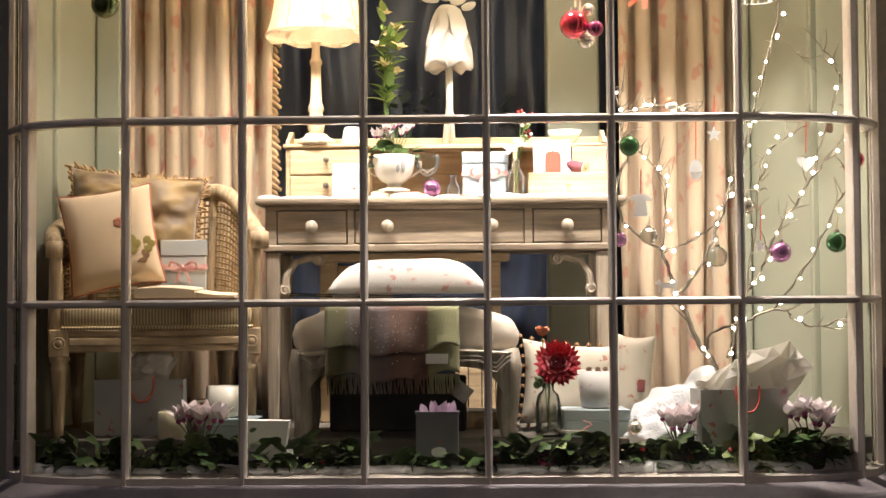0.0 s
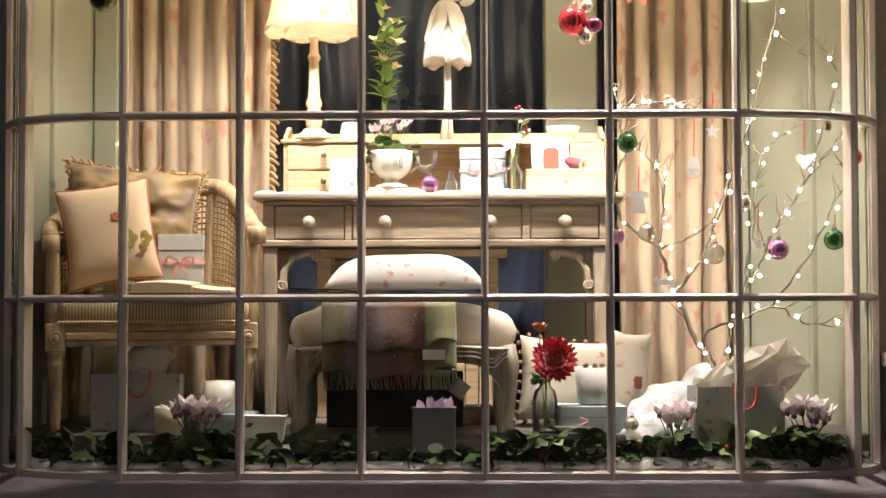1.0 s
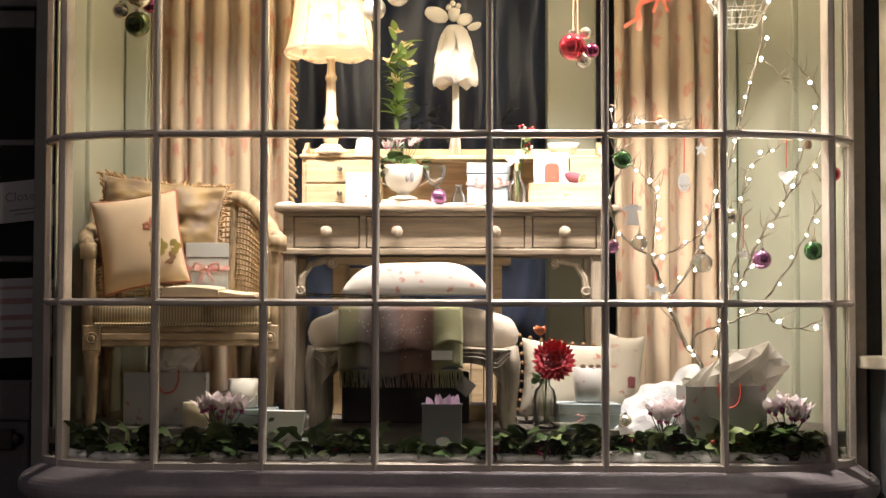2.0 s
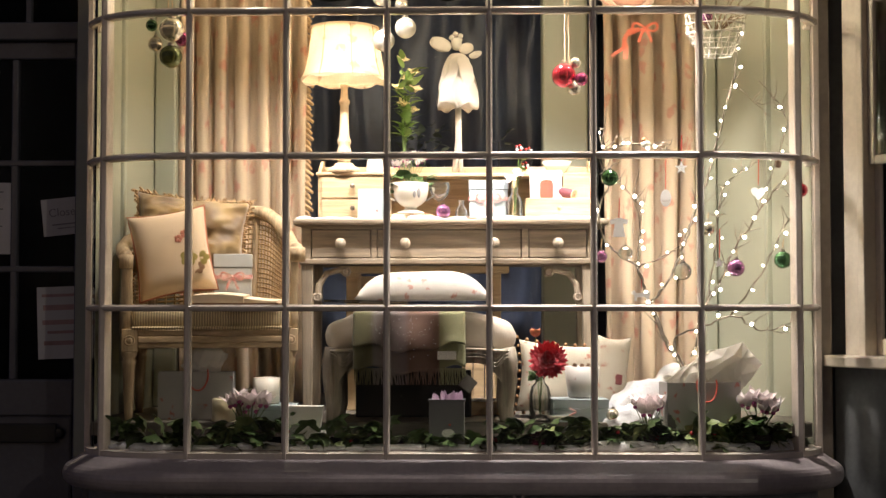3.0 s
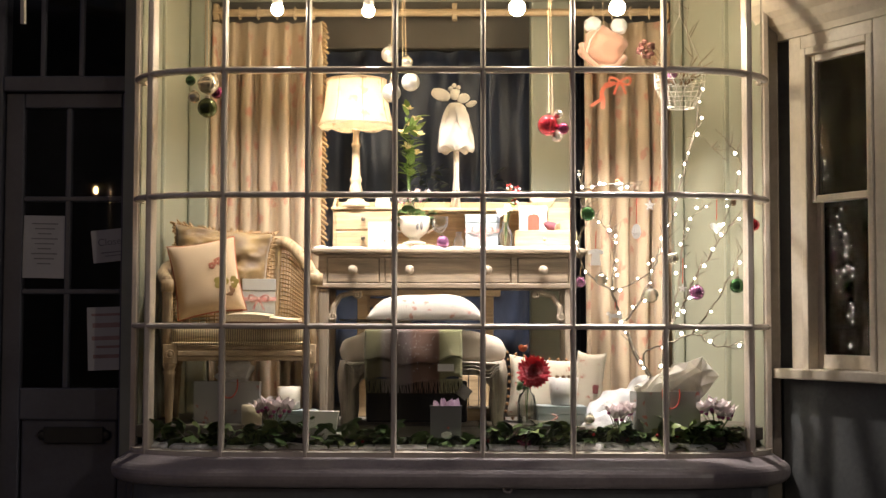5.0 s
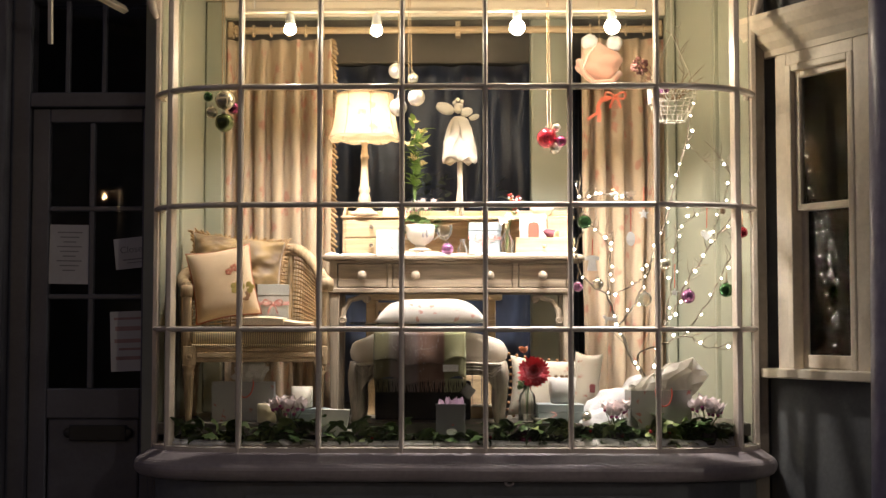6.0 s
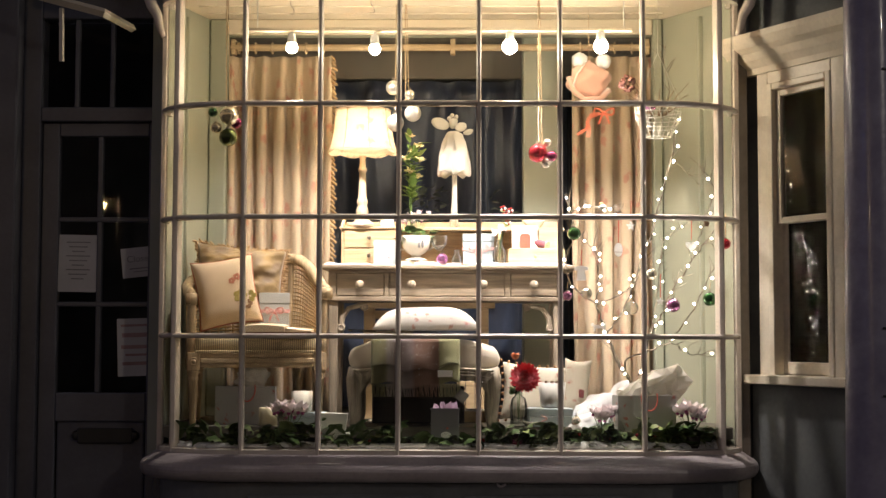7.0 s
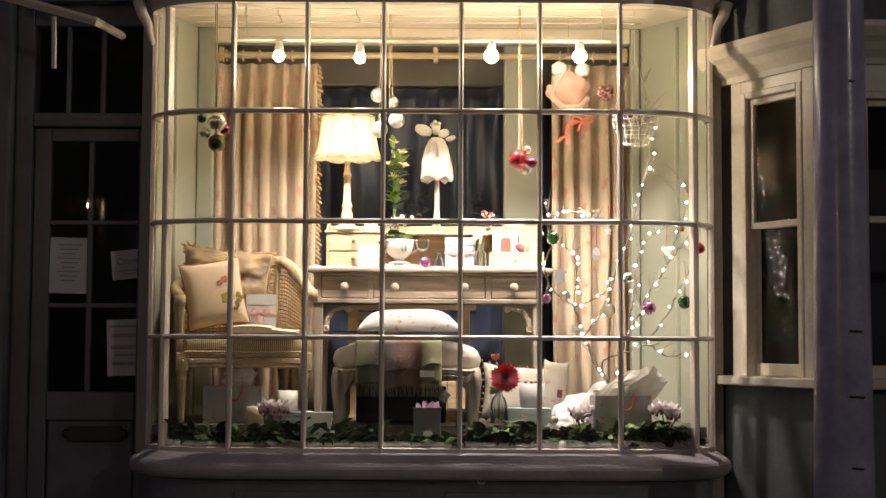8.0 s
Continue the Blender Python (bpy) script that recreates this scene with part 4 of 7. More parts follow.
# ---------------------------------------------------------------- table lamp
LX, LY, LZ = (-0.684, 0.7, 1.692)[0], 0.70, GZ + 0.0125
SHADE = motif(mat("lamp_shade_cloth", (0.80, 0.71, 0.57), 0.9, 0, (0.68, 0.56, 0.41), 9, 0.15, 0.2, 200, translucent=0.45), (0.34, 0.20, 0.11), 15, 0.60, (1, 1, 1), 0.14)
table_lamp = thing("table_lamp", (LX, LY, LZ), "turned pale wood table lamp with a lit scalloped cloth shade", "table lamp")
nz = (-0.687, 0.7, 2.042)[2]
h = nz - LZ
part("base", lathe([(0, 0), (0.062, 0), (0.064, 0.010), (0.056, 0.018), (0.040, 0.026), (0.034, 0.036), (0, 0.036)], (LX, LY, LZ), 32), LAMPW, table_lamp, smooth=True)
part("column", lathe([(0, 0.03), (0.020, 0.034), (0.026, 0.05), (0.030, 0.075), (0.024, 0.095), (0.020, 0.105), (0.027, 0.115), (0.026, 0.125), (0.019, 0.14), (0.0155, h - 0.085), (0.021, h - 0.078), (0.021, h - 0.068), (0.015, h - 0.06), (0.013, h - 0.02), (0.018, h - 0.012), (0.018, h), (0, h)], (LX, LY, LZ), 28), LAMPW, table_lamp, smooth=True)
sx0, sx1, sz0, sz1 = (-0.857, -0.527, 2.056, 2.252)
SW, SZ0, SZ1 = (sx1 - sx0) / 2, sz0, sz1
bm = bmesh.new()
rows = []
for i in range(13):
    f = i / 12
    r = SW * (0.79 + 0.11 * (1 - f) + 0.10 * (1 - f) ** 4)
    row = []
    for k in range(64):
        a = 2 * math.pi * k / 64
        scal = 1 - 0.025 * abs(math.sin(4 * a)) * (0.4 + f)
        row.append(bm.verts.new((LX + r * scal * math.cos(a), LY + r * scal * math.sin(a), SZ0 + (SZ1 - SZ0) * f - (0.012 * abs(math.sin(4 * a)) if i == 0 else 0))))
    rows.append(row)
for a, b in zip(rows, rows[1:]):
    for k in range(64):
        bm.faces.new((a[k], a[(k + 1) % 64], b[(k + 1) % 64], b[k]))
bmesh.ops.solidify(bm, geom=bm.faces[:], thickness=0.002)
shade = part("shade", bm, SHADE, table_lamp, "lit cream cloth shade", True)
for k in range(8):
    a = 2 * math.pi * (k + 0.35) / 8
    seam = [(SW * (0.79 + 0.11 * (1 - f) + 0.10 * (1 - f) ** 4) * (1 - 0.025 * abs(math.sin(4 * a)) * (0.4 + f)) + 0.0015, SZ0 + (SZ1 - SZ0) * f) for f in (0, 0.12, 0.25, 0.5, 0.75, 1)]
    part("shade_seam", tube([(LX + r * math.cos(a), LY + r * math.sin(a), z) for r, z in seam], 0.0016, None, 5), FRINGE, shade)
for zz, rr in ((SZ1, SW * 0.79), (SZ0 + 0.002, SW * 0.985)):
    part("shade_trim", tube([(LX + rr * math.cos(a), LY + rr * math.sin(a), zz) for a in np.linspace(0, 6.2832, 33).tolist()], 0.003, None, 6), LAMPW, shade)
part("bulb", blob((LX, LY, SZ0 + 0.06), (0.022, 0.022, 0.03), sub=2), BULB, table_lamp, "lit bulb", True).visible_shadow = False

# ---------------------------------------------------------------- chair
CH = Matrix.Translation((-1.392, 0.165, FLOOR)) @ pose(0, 0, 0, 0, 0, 15)
CW, CD = 0.600, 0.40


def ch(bm):
    return moved(bm, CH)


chair = thing("armchair", CH @ Vector((CW / 2, CD / 2, 0)), "bleached wood bergere armchair with caned sides and a striped seat", "armchair")
for x, y, front in ((0.025, 0.025, 1), (CW - 0.025, 0.025, 1), (0.07, CD, 0), (CW - 0.07, CD, 0)):
    part("leg", ch(lathe([(0, 0), (0.012, 0), (0.015, 0.03), (0.022, 0.19), (0.026, 0.205), (0.020, 0.212), (0.027, 0.225), (0.027, 0.245), (0, 0.245)], (x, y, 0), 16)), CHAIRW, chair, smooth=True)
    part("corner_block", ch(box(x - 0.028, x + 0.028, y - 0.028, y + 0.028, 0.235, 0.315, 0.004)), CHAIRW, chair)
    if front:
        part("rosette", ch(moved(lathe([(0, 0), (0.019, 0), (0.017, 0.004), (0.011, 0.003), (0.006, 0.006), (0, 0.007)], (0, 0, 0), 12), Matrix.Translation((x, y - 0.0285, 0.275)) @ pose(0, 0, 0, 90, 0, 0))), CHAIRW, chair)
CHH = wood("bleached_beech_rail", (0.58, 0.44, 0.27), (0.40, 0.29, 0.16), axis=0)
bm = bmesh.new()
for z0, z1, o in ((0.248, 0.266, 0.0), (0.266, 0.290, 0.006), (0.290, 0.312, -0.002)):
    box(0.052, CW - 0.052, 0.0 - o, 0.04, z0, z1, 0.005, bm)
part("front_rail", ch(bm), CHH, chair)
for x0, y0, x1, y1 in ((0.01, 0.05, 0.06, CD - 0.02), (CW - 0.06, 0.05, CW - 0.01, CD - 0.02), (0.08, CD - 0.02, CW - 0.08, CD + 0.02)):
    part("seat_rail", ch(box(x0, x1, y0, y1, 0.25, 0.312, 0.006)), CHAIRW, chair)
STRIPE = mat("striped_ticking", (0.70, 0.57, 0.34), 0.85, 0, (0.62, 0.49, 0.28), 8, 0.15, 0.3, 200)
n, l = STRIPE.node_tree.nodes, STRIPE.node_tree.links
b = n["Principled BSDF"]
was = b.inputs["Base Color"].links[0].from_socket
tc, wv, mp, mx = n.new("ShaderNodeTexCoord"), n.new("ShaderNodeTexWave"), n.new("ShaderNodeMapRange"), n.new("ShaderNodeMix")
wv.inputs["Scale"].default_value, wv.inputs["Distortion"].default_value = 36, 0.3
l.new(tc.outputs["Object"], wv.inputs["Vector"])
mp.inputs["From Min"].default_value, mp.inputs["From Max"].default_value = 0.45, 0.62
l.new(wv.outputs[0], mp.inputs["Value"])
mx.data_type = "RGBA"
l.new(mp.outputs[0], mx.inputs[0])
l.new(was, mx.inputs[6])
mx.inputs[7].default_value = (0.34, 0.27, 0.16, 1)
l.new(mx.outputs[2], b.inputs["Base Color"])
bm = box(0.03, CW - 0.02, 0.002, CD, 0.312, 0.392, 0.03, segments=4)
for v in bm.verts:
    if v.co.z > 0.36:
        v.co.z += 0.018 * math.sin(math.pi * min(1, max(0, v.co.x / CW))) * math.sin(math.pi * min(1, max(0, v.co.y / CD)))
seat = part("seat", ch(bm), STRIPE, chair, "striped ticking seat pad", True)
part("piping", ch(tube([(0.032, -0.001, 0.318), (CW / 2, -0.006, 0.318), (CW - 0.022, -0.001, 0.318)], 0.006, None, 6)), STRIPE, seat)


def crest(u):
    """The top rail from one arm, round the back, to the other arm's scroll."""
    pts = [(0.012, 0.02, 0.56), (0.004, 0.10, 0.58), (0.01, 0.25, 0.61), (0.07, CD - 0.01, 0.65), (CW / 2, CD + 0.05, 0.70), (CW - 0.16, CD + 0.03, 0.742), (CW - 0.07, CD - 0.08, 0.735), (CW - 0.015, 0.20, 0.655), (CW - 0.003, 0.09, 0.605), (CW, 0.02, 0.592)]
    f = u * (len(pts) - 1)
    k = min(int(f), len(pts) - 2)
    g = f - k
    p = [Vector(pts[max(0, min(len(pts) - 1, k + d))]) for d in (-1, 0, 1, 2)]
    return 0.5 * (2 * p[1] + (p[2] - p[0]) * g + (2 * p[0] - 5 * p[1] + 4 * p[2] - p[3]) * g * g + (3 * p[1] - p[0] - 3 * p[2] + p[3]) * g ** 3)


def seat_edge(u):
    p = crest(u)
    return Vector((0.02 + (p.x - 0.02) * 0.97, min(p.y, CD) * 0.98, 0.312))


part("crest_rail", ch(tube([crest(i / 40) for i in range(41)], 0.025, 0.025, 10)), CHAIRW, chair, smooth=True)
part("arm_scroll", ch(moved(lathe([(0, -0.026), (0.026, -0.026), (0.028, 0), (0.026, 0.026), (0, 0.026)], (0, 0, 0), 16), Matrix.Translation((CW, 0.008, 0.575)) @ pose(0, 0, 0, 0, 90, 0))), CHAIRW, chair, smooth=True)
part("arm_scroll", ch(moved(lathe([(0, -0.024), (0.024, -0.024), (0.026, 0), (0.024, 0.024), (0, 0.024)], (0, 0, 0), 16), Matrix.Translation((0.012, 0.010, 0.545)) @ pose(0, 0, 0, 0, 90, 0))), CHAIRW, chair, smooth=True)
for x in (0.016, CW - 0.012):
    part("arm_post", ch(tube([(x, 0.03, 0.30), (x, 0.05, 0.38), (x, 0.035, 0.47), (x, 0.012, 0.56)], 0.024, 0.017, 10)), CHAIRW, chair, smooth=True)
for u in (0.36, 0.62):
    part("back_post", ch(tube([seat_edge(u), crest(u)], 0.016, 0.014, 8)), CHAIRW, chair)
bm = bmesh.new()
NU, NV = 64, 22
for i in range(NU + 1):
    u = 0.03 + 0.94 * i / NU
    tube([seat_edge(u).lerp(crest(u), f) for f in (0.06, 0.5, 0.98)], 0.0038, 0.0038, 4, bm)
for j in range(1, NV + 1):
    tube([seat_edge(0.03 + 0.94 * i / 30).lerp(crest(0.03 + 0.94 * i / 30), 0.06 + 0.92 * j / NV) for i in range(31)], 0.0038, 0.0038, 4, bm)
part("cane_weave", ch(bm), CANE, chair, "golden open cane weave")

# cushions, gift box and book on the seat
ANTIQUE = mat("antique_linen", (0.66, 0.51, 0.34), 0.9, 0, (0.58, 0.43, 0.27), 6, 0.2, 0.4, 350, sheen=0.2)
GOLDCL = mat("old_gold_cloth", (0.34, 0.22, 0.075), 0.5, 0, (0.13, 0.075, 0.028), 11, 0.3, 0.4, 160, sheen=0.4)
TERRA = mat("dusty_red_thread", (0.52, 0.20, 0.12), 0.9)
OLIVET = mat("olive_thread", (0.36, 0.28, 0.07), 0.9)
BROWNT = mat("brown_thread", (0.28, 0.15, 0.07), 0.9)


def set_cushion(at, w, h, d, turn, material, label, seed, crease=0.04):
    m = Matrix.Translation(at) @ turn
    c = thing("cushion", at, label, "cushion")
    return c, m, part("cover", moved(cushion_mesh(w, h, d, 0.55, seed, crease), m), material, c, smooth=True)


c, m, cover = set_cushion((-1.224, 0.48, 1.443), 0.41, 0.31, 0.12, pose(0, 0, 0, -14, 5, 12), GOLDCL, "old gold cushion with a ragged fringe leaning on the chair back", 3, 0.85)
bm = bmesh.new()
pts = edge_loop(0.41, 0.31, 34)
rng = random.Random(2)
for p in pts:
    q = p * (1.05 + 0.06 * rng.random()) + Vector((rng.uniform(-1, 1), rng.uniform(-1, 1), rng.uniform(-1, 1))) * 0.010
    tube([p, (p + q) / 2 + Vector((0, 0.004, 0.002)), q], 0.007, 0.004, 4, bm)
part("fringe", moved(bm, m), FRINGE, cover, "ragged brown fringe")
c, m, cover = set_cushion((-1.259, 0.34, 1.379), 0.275, 0.32, 0.12, pose(0, 0, 0, -16, -10, 10), ANTIQUE, "square linen cushion embroidered with flowers, edged in red piping", 7)
part("piping", moved(tube(edge_loop(0.275, 0.32), 0.0038, None, 6), m), TERRA, cover, "dusty red piping")
for fx, fz, r, material in ((0.055, 0.045, 0.017, TERRA), (0.030, 0.030, 0.015, TERRA), (0.055, -0.045, 0.030, OLIVET), (0.10, -0.05, 0.026, OLIVET), (0.082, -0.085, 0.022, BROWNT)):
    for k in range(5):
        a = k * 1.2566
        y = -0.062 * max(0.05, (1 - (fx / 0.1375) ** 4) * (1 - (fz / 0.1425) ** 4)) ** 0.55
        part("embroidered_petal", moved(blob((fx + r * 0.6 * math.cos(a), y, fz + r * 0.6 * math.sin(a)), (r * 0.46, 0.0018, r * 0.46), sub=2), m), material, cover)

PALEGREY = mat("pale_grey_card", (0.52, 0.53, 0.50), 0.6, 0, (0.47, 0.48, 0.45), 6, 0.1, 0.06, 70)
PALEBLUE = mat("pale_blue_card", (0.40, 0.47, 0.49), 0.55, 0, (0.35, 0.42, 0.44), 6, 0.1, 0.06, 70)
STRAND = mat("striped_ribbon", (0.68, 0.26, 0.24), 0.6, 0, (0.80, 0.62, 0.56), 90, 0.1, 0.1, 90)


def gift_box(name, x0, x1, z0, z1, y, depth, material, label, lid=0.3, ribbon=True, turn=0):
    cx, w = (x0 + x1) / 2, (x1 - x0) / 2
    m = Matrix.Translation((cx, y, z0)) @ pose(0, 0, 0, 0, 0, turn)
    g = thing(name, (cx, y + depth / 2, z0), label, "gift box")
    hgt = z1 - z0
    part("body", moved(box(-w, w, 0.002, depth, 0, hgt * (1 - lid), 0.002), m), material, g)
    part("lid", moved(box(-w - 0.002, w + 0.002, 0, depth + 0.002, hgt * (1 - lid) + 0.001, hgt, 0.002), m), material, g)
    if ribbon:
        rb = part("ribbon", moved(box(-w - 0.0035, w + 0.0035, -0.002, depth + 0.004, hgt * 0.48, hgt * 0.57, 0.0005), m), STRAND, g, "striped pink ribbon")
        bow((cx, y - 0.01, z0 + hgt * 0.52), min(w, hgt) * 0.62, STRAND, rb)
    return g


SEAT_Z = FLOOR + 0.40
gift_box("gift_box", *(-1.114, -0.982, 1.264, 1.379)[:2], SEAT_Z + 0.006, (-1.064, 0.36, 1.378)[2], 0.36, 0.08, PALEGREY, "pale grey gift box with a striped pink bow on the chair", 0.28, turn=8)
PAGES = mat("book_pages", (0.78, 0.66, 0.48), 0.8, 0, (0.70, 0.58, 0.40), 4, 0.15, 0.2, 160)
bx0, bx1, bz0, bz1 = (-1.157, -0.928, 1.211, 1.262)
book = thing("open_book", (bx0 + 0.1, 0.26, SEAT_Z), "open old book with yellowed pages lying on the seat", "book")
for s, (a, bq) in enumerate(((bx0, bx0 + 0.175), (bx0 + 0.178, bx1 + 0.06))):
    bm = bmesh.new()
    NX = 12
    rows = [[], []]
    for i in range(NX + 1):
        f = i / NX
        x = a + (bq - a) * f
        g = f if s == 0 else 1 - f
        z = SEAT_Z + (0.020 + 0.014 * math.sin(math.pi * (0.25 + 0.6 * g)) if s == 0 else 0.010 + 0.010 * g * g)
        rows[0].append([bm.verts.new((x, yy, z + 0.06 * (yy - 0.2))) for yy in (0.195, 0.33)])
        rows[1].append([bm.verts.new((x, yy, SEAT_Z + 0.004)) for yy in (0.195, 0.33)])
    for i in range(NX):
        bm.faces.new((rows[0][i][0], rows[0][i + 1][0], rows[0][i + 1][1], rows[0][i][1]))
        for q in (0, 1):
            bm.faces.new((rows[1][i][q], rows[1][i + 1][q], rows[0][i + 1][q], rows[0][i][q]))
    for i in (0, NX):
        bm.faces.new((rows[0][i][0], rows[0][i][1], rows[1][i][1], rows[1][i][0]))
    bmesh.ops.recalc_face_normals(bm, faces=bm.faces[:])
    part("page_block", bm, PAGES, book)
part("cover", box(bx0 - 0.006, bx1 + 0.066, 0.188, 0.338, SEAT_Z - 0.002, SEAT_Z + 0.004, 0.001), BROWNT, book, "brown cloth cover")

# ---------------------------------------------------------------- stool with blanket and cushion
SX0, SX1, SY0, SY1 = -0.706, -0.046, 0.165, 0.44
stool = thing("footstool", (-0.375, 0.30, FLOOR), "carved grey oak stool with cabriole legs and a padded linen seat", "stool")
for x, sx in ((SX0 + 0.05, -1), (SX1 - 0.05, 1)):
    for y, sy in ((SY0 + 0.04, -1), (SY1 - 0.04, 1)):
        part("leg", tube([(x + sx * 0.010, y + sy * 0.010, 1.045), (x + sx * 0.020, y + sy * 0.018, 1.00), (x + sx * 0.020, y + sy * 0.018, 0.95), (x + sx * 0.014, y + sy * 0.012, 0.88), (x + sx * 0.012, y + sy * 0.008, 0.84), (x + sx * 0.018, y + sy * 0.014, FLOOR)], 0.038, 0.024, 10), STOOLW, stool, smooth=True)


def apron(y0, y1, name):
    bm = bmesh.new()
    rows = []
    for i in range(49):
        u = i / 48
        x = SX0 + 0.03 + (SX1 - SX0 - 0.06) * u
        e = abs(2 * u - 1)
        low = 1.006 - 0.016 * e * e - 0.10 * (max(0, e - 0.62) / 0.38) ** 2.4
        rows.append([bm.verts.new(p) for p in ((x, y0, low), (x, y0, 1.04), (x, y1, 1.04), (x, y1, low))])
    for a, b in zip(rows, rows[1:]):
        for k in range(4):
            bm.faces.new((a[k], b[k], b[(k + 1) % 4], a[(k + 1) % 4]))
    bm.faces.new(rows[0])
    bm.faces.new(rows[-1][::-1])
    bmesh.ops.recalc_face_normals(bm, faces=bm.faces[:])
    part(name, bm, STOOLW, stool)
    for k, o in enumerate((0.0, 0.012, 0.024)):
        part("carved_bead", tube([(SX0 + 0.03 + (SX1 - SX0 - 0.06) * i / 48, y0 - 0.004 - 0.002 * k, 1.044 - o - 0.034 * math.exp(-((abs(i / 24 - 1) - 0.86) / 0.085) ** 2)) for i in range(49)], (0.0065, 0.005, 0.004)[k], None, 6), STOOLW, stool)


apron(SY0, SY0 + 0.02, "front_apron")
apron(SY1 - 0.02, SY1, "back_apron")
for x in (SX0 + 0.012, SX1 - 0.032):
    part("side_apron", box(x, x + 0.02, SY0 + 0.04, SY1 - 0.04, 0.98, 1.04, 0.005), STOOLW, stool)
bm = blob(((SX0 + SX1) / 2, (SY0 + SY1) / 2, 1.094), ((SX1 - SX0) / 2 - 0.002, (SY1 - SY0) / 2 - 0.002, 0.072), 0.06, 4, 4, 0.46)
for v in bm.verts:
    v.co.x = -0.376 + (v.co.x + 0.376) * (1 - 0.13 * max(0, (v.co.z - 1.09) / 0.07) ** 1.5)
    v.co.z += 0.012 * math.sin(math.pi * (v.co.x - SX0) / (SX1 - SX0))
padding = part("seat_pad", bm, LINEN, stool, "padded natural linen seat", True)
part("piping", tube([(SX0 + 0.012, SY0 + 0.02, 1.046), (SX0 + 0.03, SY0 - 0.004, 1.040), ((SX0 + SX1) / 2, SY0 - 0.006, 1.056), (SX1 - 0.03, SY0 - 0.004, 1.040), (SX1 - 0.012, SY0 + 0.02, 1.046)], 0.006, None, 6), LINEN, padding)

PLAID = mat("plaid_wool", (0.30, 0.24, 0.18), 0.95, 0, (0.26, 0.20, 0.15), 10, 0.3, 0.5, 220, sheen=0.3)
n, l = PLAID.node_tree.nodes, PLAID.node_tree.links
b = n["Principled BSDF"]
tc, sp, rp, mx = n.new("ShaderNodeTexCoord"), n.new("ShaderNodeSeparateXYZ"), n.new("ShaderNodeValToRGB"), n.new("ShaderNodeMix")
l.new(tc.outputs["Object"], sp.inputs[0])
mr = n.new("ShaderNodeMapRange")
mr.inputs["From Min"].default_value, mr.inputs["From Max"].default_value = -0.20, 0.20
l.new(sp.outputs["X"], mr.inputs["Value"])
l.new(mr.outputs[0], rp.inputs[0])
e = rp.color_ramp.elements
e[0].position, e[0].color = 0.0, (0.17, 0.155, 0.07, 1)
e[1].position, e[1].color = 0.76, (0.34, 0.33, 0.17, 1)
for pos, col in ((0.17, (0.18, 0.165, 0.08, 1)), (0.21, (0.27, 0.23, 0.205, 1)), (0.46, (0.25, 0.185, 0.18, 1)), (0.50, (0.22, 0.125, 0.09, 1)), (0.74, (0.24, 0.135, 0.10, 1))):
    k = e.new(pos)
    k.color = col
mx.data_type, mx.blend_type = "RGBA", "MULTIPLY"
mx.inputs[0].default_value = 0.5
nz = n.new("ShaderNodeTexNoise")
nz.inputs["Scale"].default_value = 90
l.new(rp.outputs[0], mx.inputs[6])
l.new(nz.outputs[0], mx.inputs[7])
l.new(mx.outputs[2], b.inputs["Base Color"])
qx0, qx1, qz0, qz1 = (-0.597, -0.22, 0.964, 1.163)
QX = (qx0 + qx1) / 2
blanket = thing("blanket", (QX, 0.2, 1.0), "muted green, brown and mauve checked wool blanket over the stool", "blanket")


def drape_grid(z_low, out, y_back, lift):
    grid = []
    for j in range(31):
        t = j / 30
        row = []
        for i in range(37):
            x = qx0 + (qx1 - qx0) * i / 36
            wav = 0.016 * math.sin(x * 38 + 1.5 * t) + 0.008 * noise.noise(Vector((x * 12, t * 3, lift * 50)))
            if t < 0.45:
                f = t / 0.45
                y = y_back + (0.15 - out - y_back) * f
                z = 1.180 + lift - 0.02 * f ** 4
            else:
                f = (t - 0.45) / 0.55
                y = 0.15 - out - 0.012 * math.sin(f * 1.6) + wav * f
                z = 1.160 + lift - (1.160 + lift - z_low) * f + (0.012 * math.sin(x * 19) + 0.008 * math.sin(x * 47 + 1)) * f
            row.append((x, y, z))
        grid.append(row)
    return grid


cloth(drape_grid(0.976, 0.006, 0.40, 0.0), PLAID, "under_fold", blanket, thick=0.004)
cloth(drape_grid(1.052, 0.032, 0.36, 0.010), PLAID, "upper_fold", blanket, thick=0.005)
bm = bmesh.new()
rng = random.Random(5)
for k in range(95):
    x = qx0 + (qx1 - qx0) * (k + 0.5) / 95
    tube([(x, 0.136, 0.984), (x + rng.uniform(-0.004, 0.004), 0.132, 0.960), (x + rng.uniform(-0.006, 0.006), 0.134, 0.928)], 0.0022, 0.0016, 4, bm)
part("fringe", bm, PLAID, blanket, "twisted wool fringe")
tx0, tx1, tz0, tz1 = (-0.314, -0.251, 1.014, 1.042)
part("cloth_label", box(tx0, tx1, 0.103, 0.106, tz0, tz1, 0.0005), WHITE, blanket, "white woven maker's tag with plain marks")
tray = thing("glass_tray", (-0.45, 0.27, 1.20), "clear glass tray lying on the blanket under the cushion", "tray")
part("plate", moved(box(-0.28, 0.24, -0.155, 0.12, 0, 0.010, 0.004), Matrix.Translation((-0.42, 0.28, 1.1985)) @ pose(0, 0, 0, 0, 1.5, 0)), CLEARG, tray)
SPRIG = motif(mat("sprigged_cotton", (0.64, 0.61, 0.56), 0.9, 0, (0.57, 0.54, 0.49), 10, 0.15, 0.35, 250, sheen=0.2), (0.50, 0.27, 0.22), 26, 0.66, (1, 1, 1), 0.04)
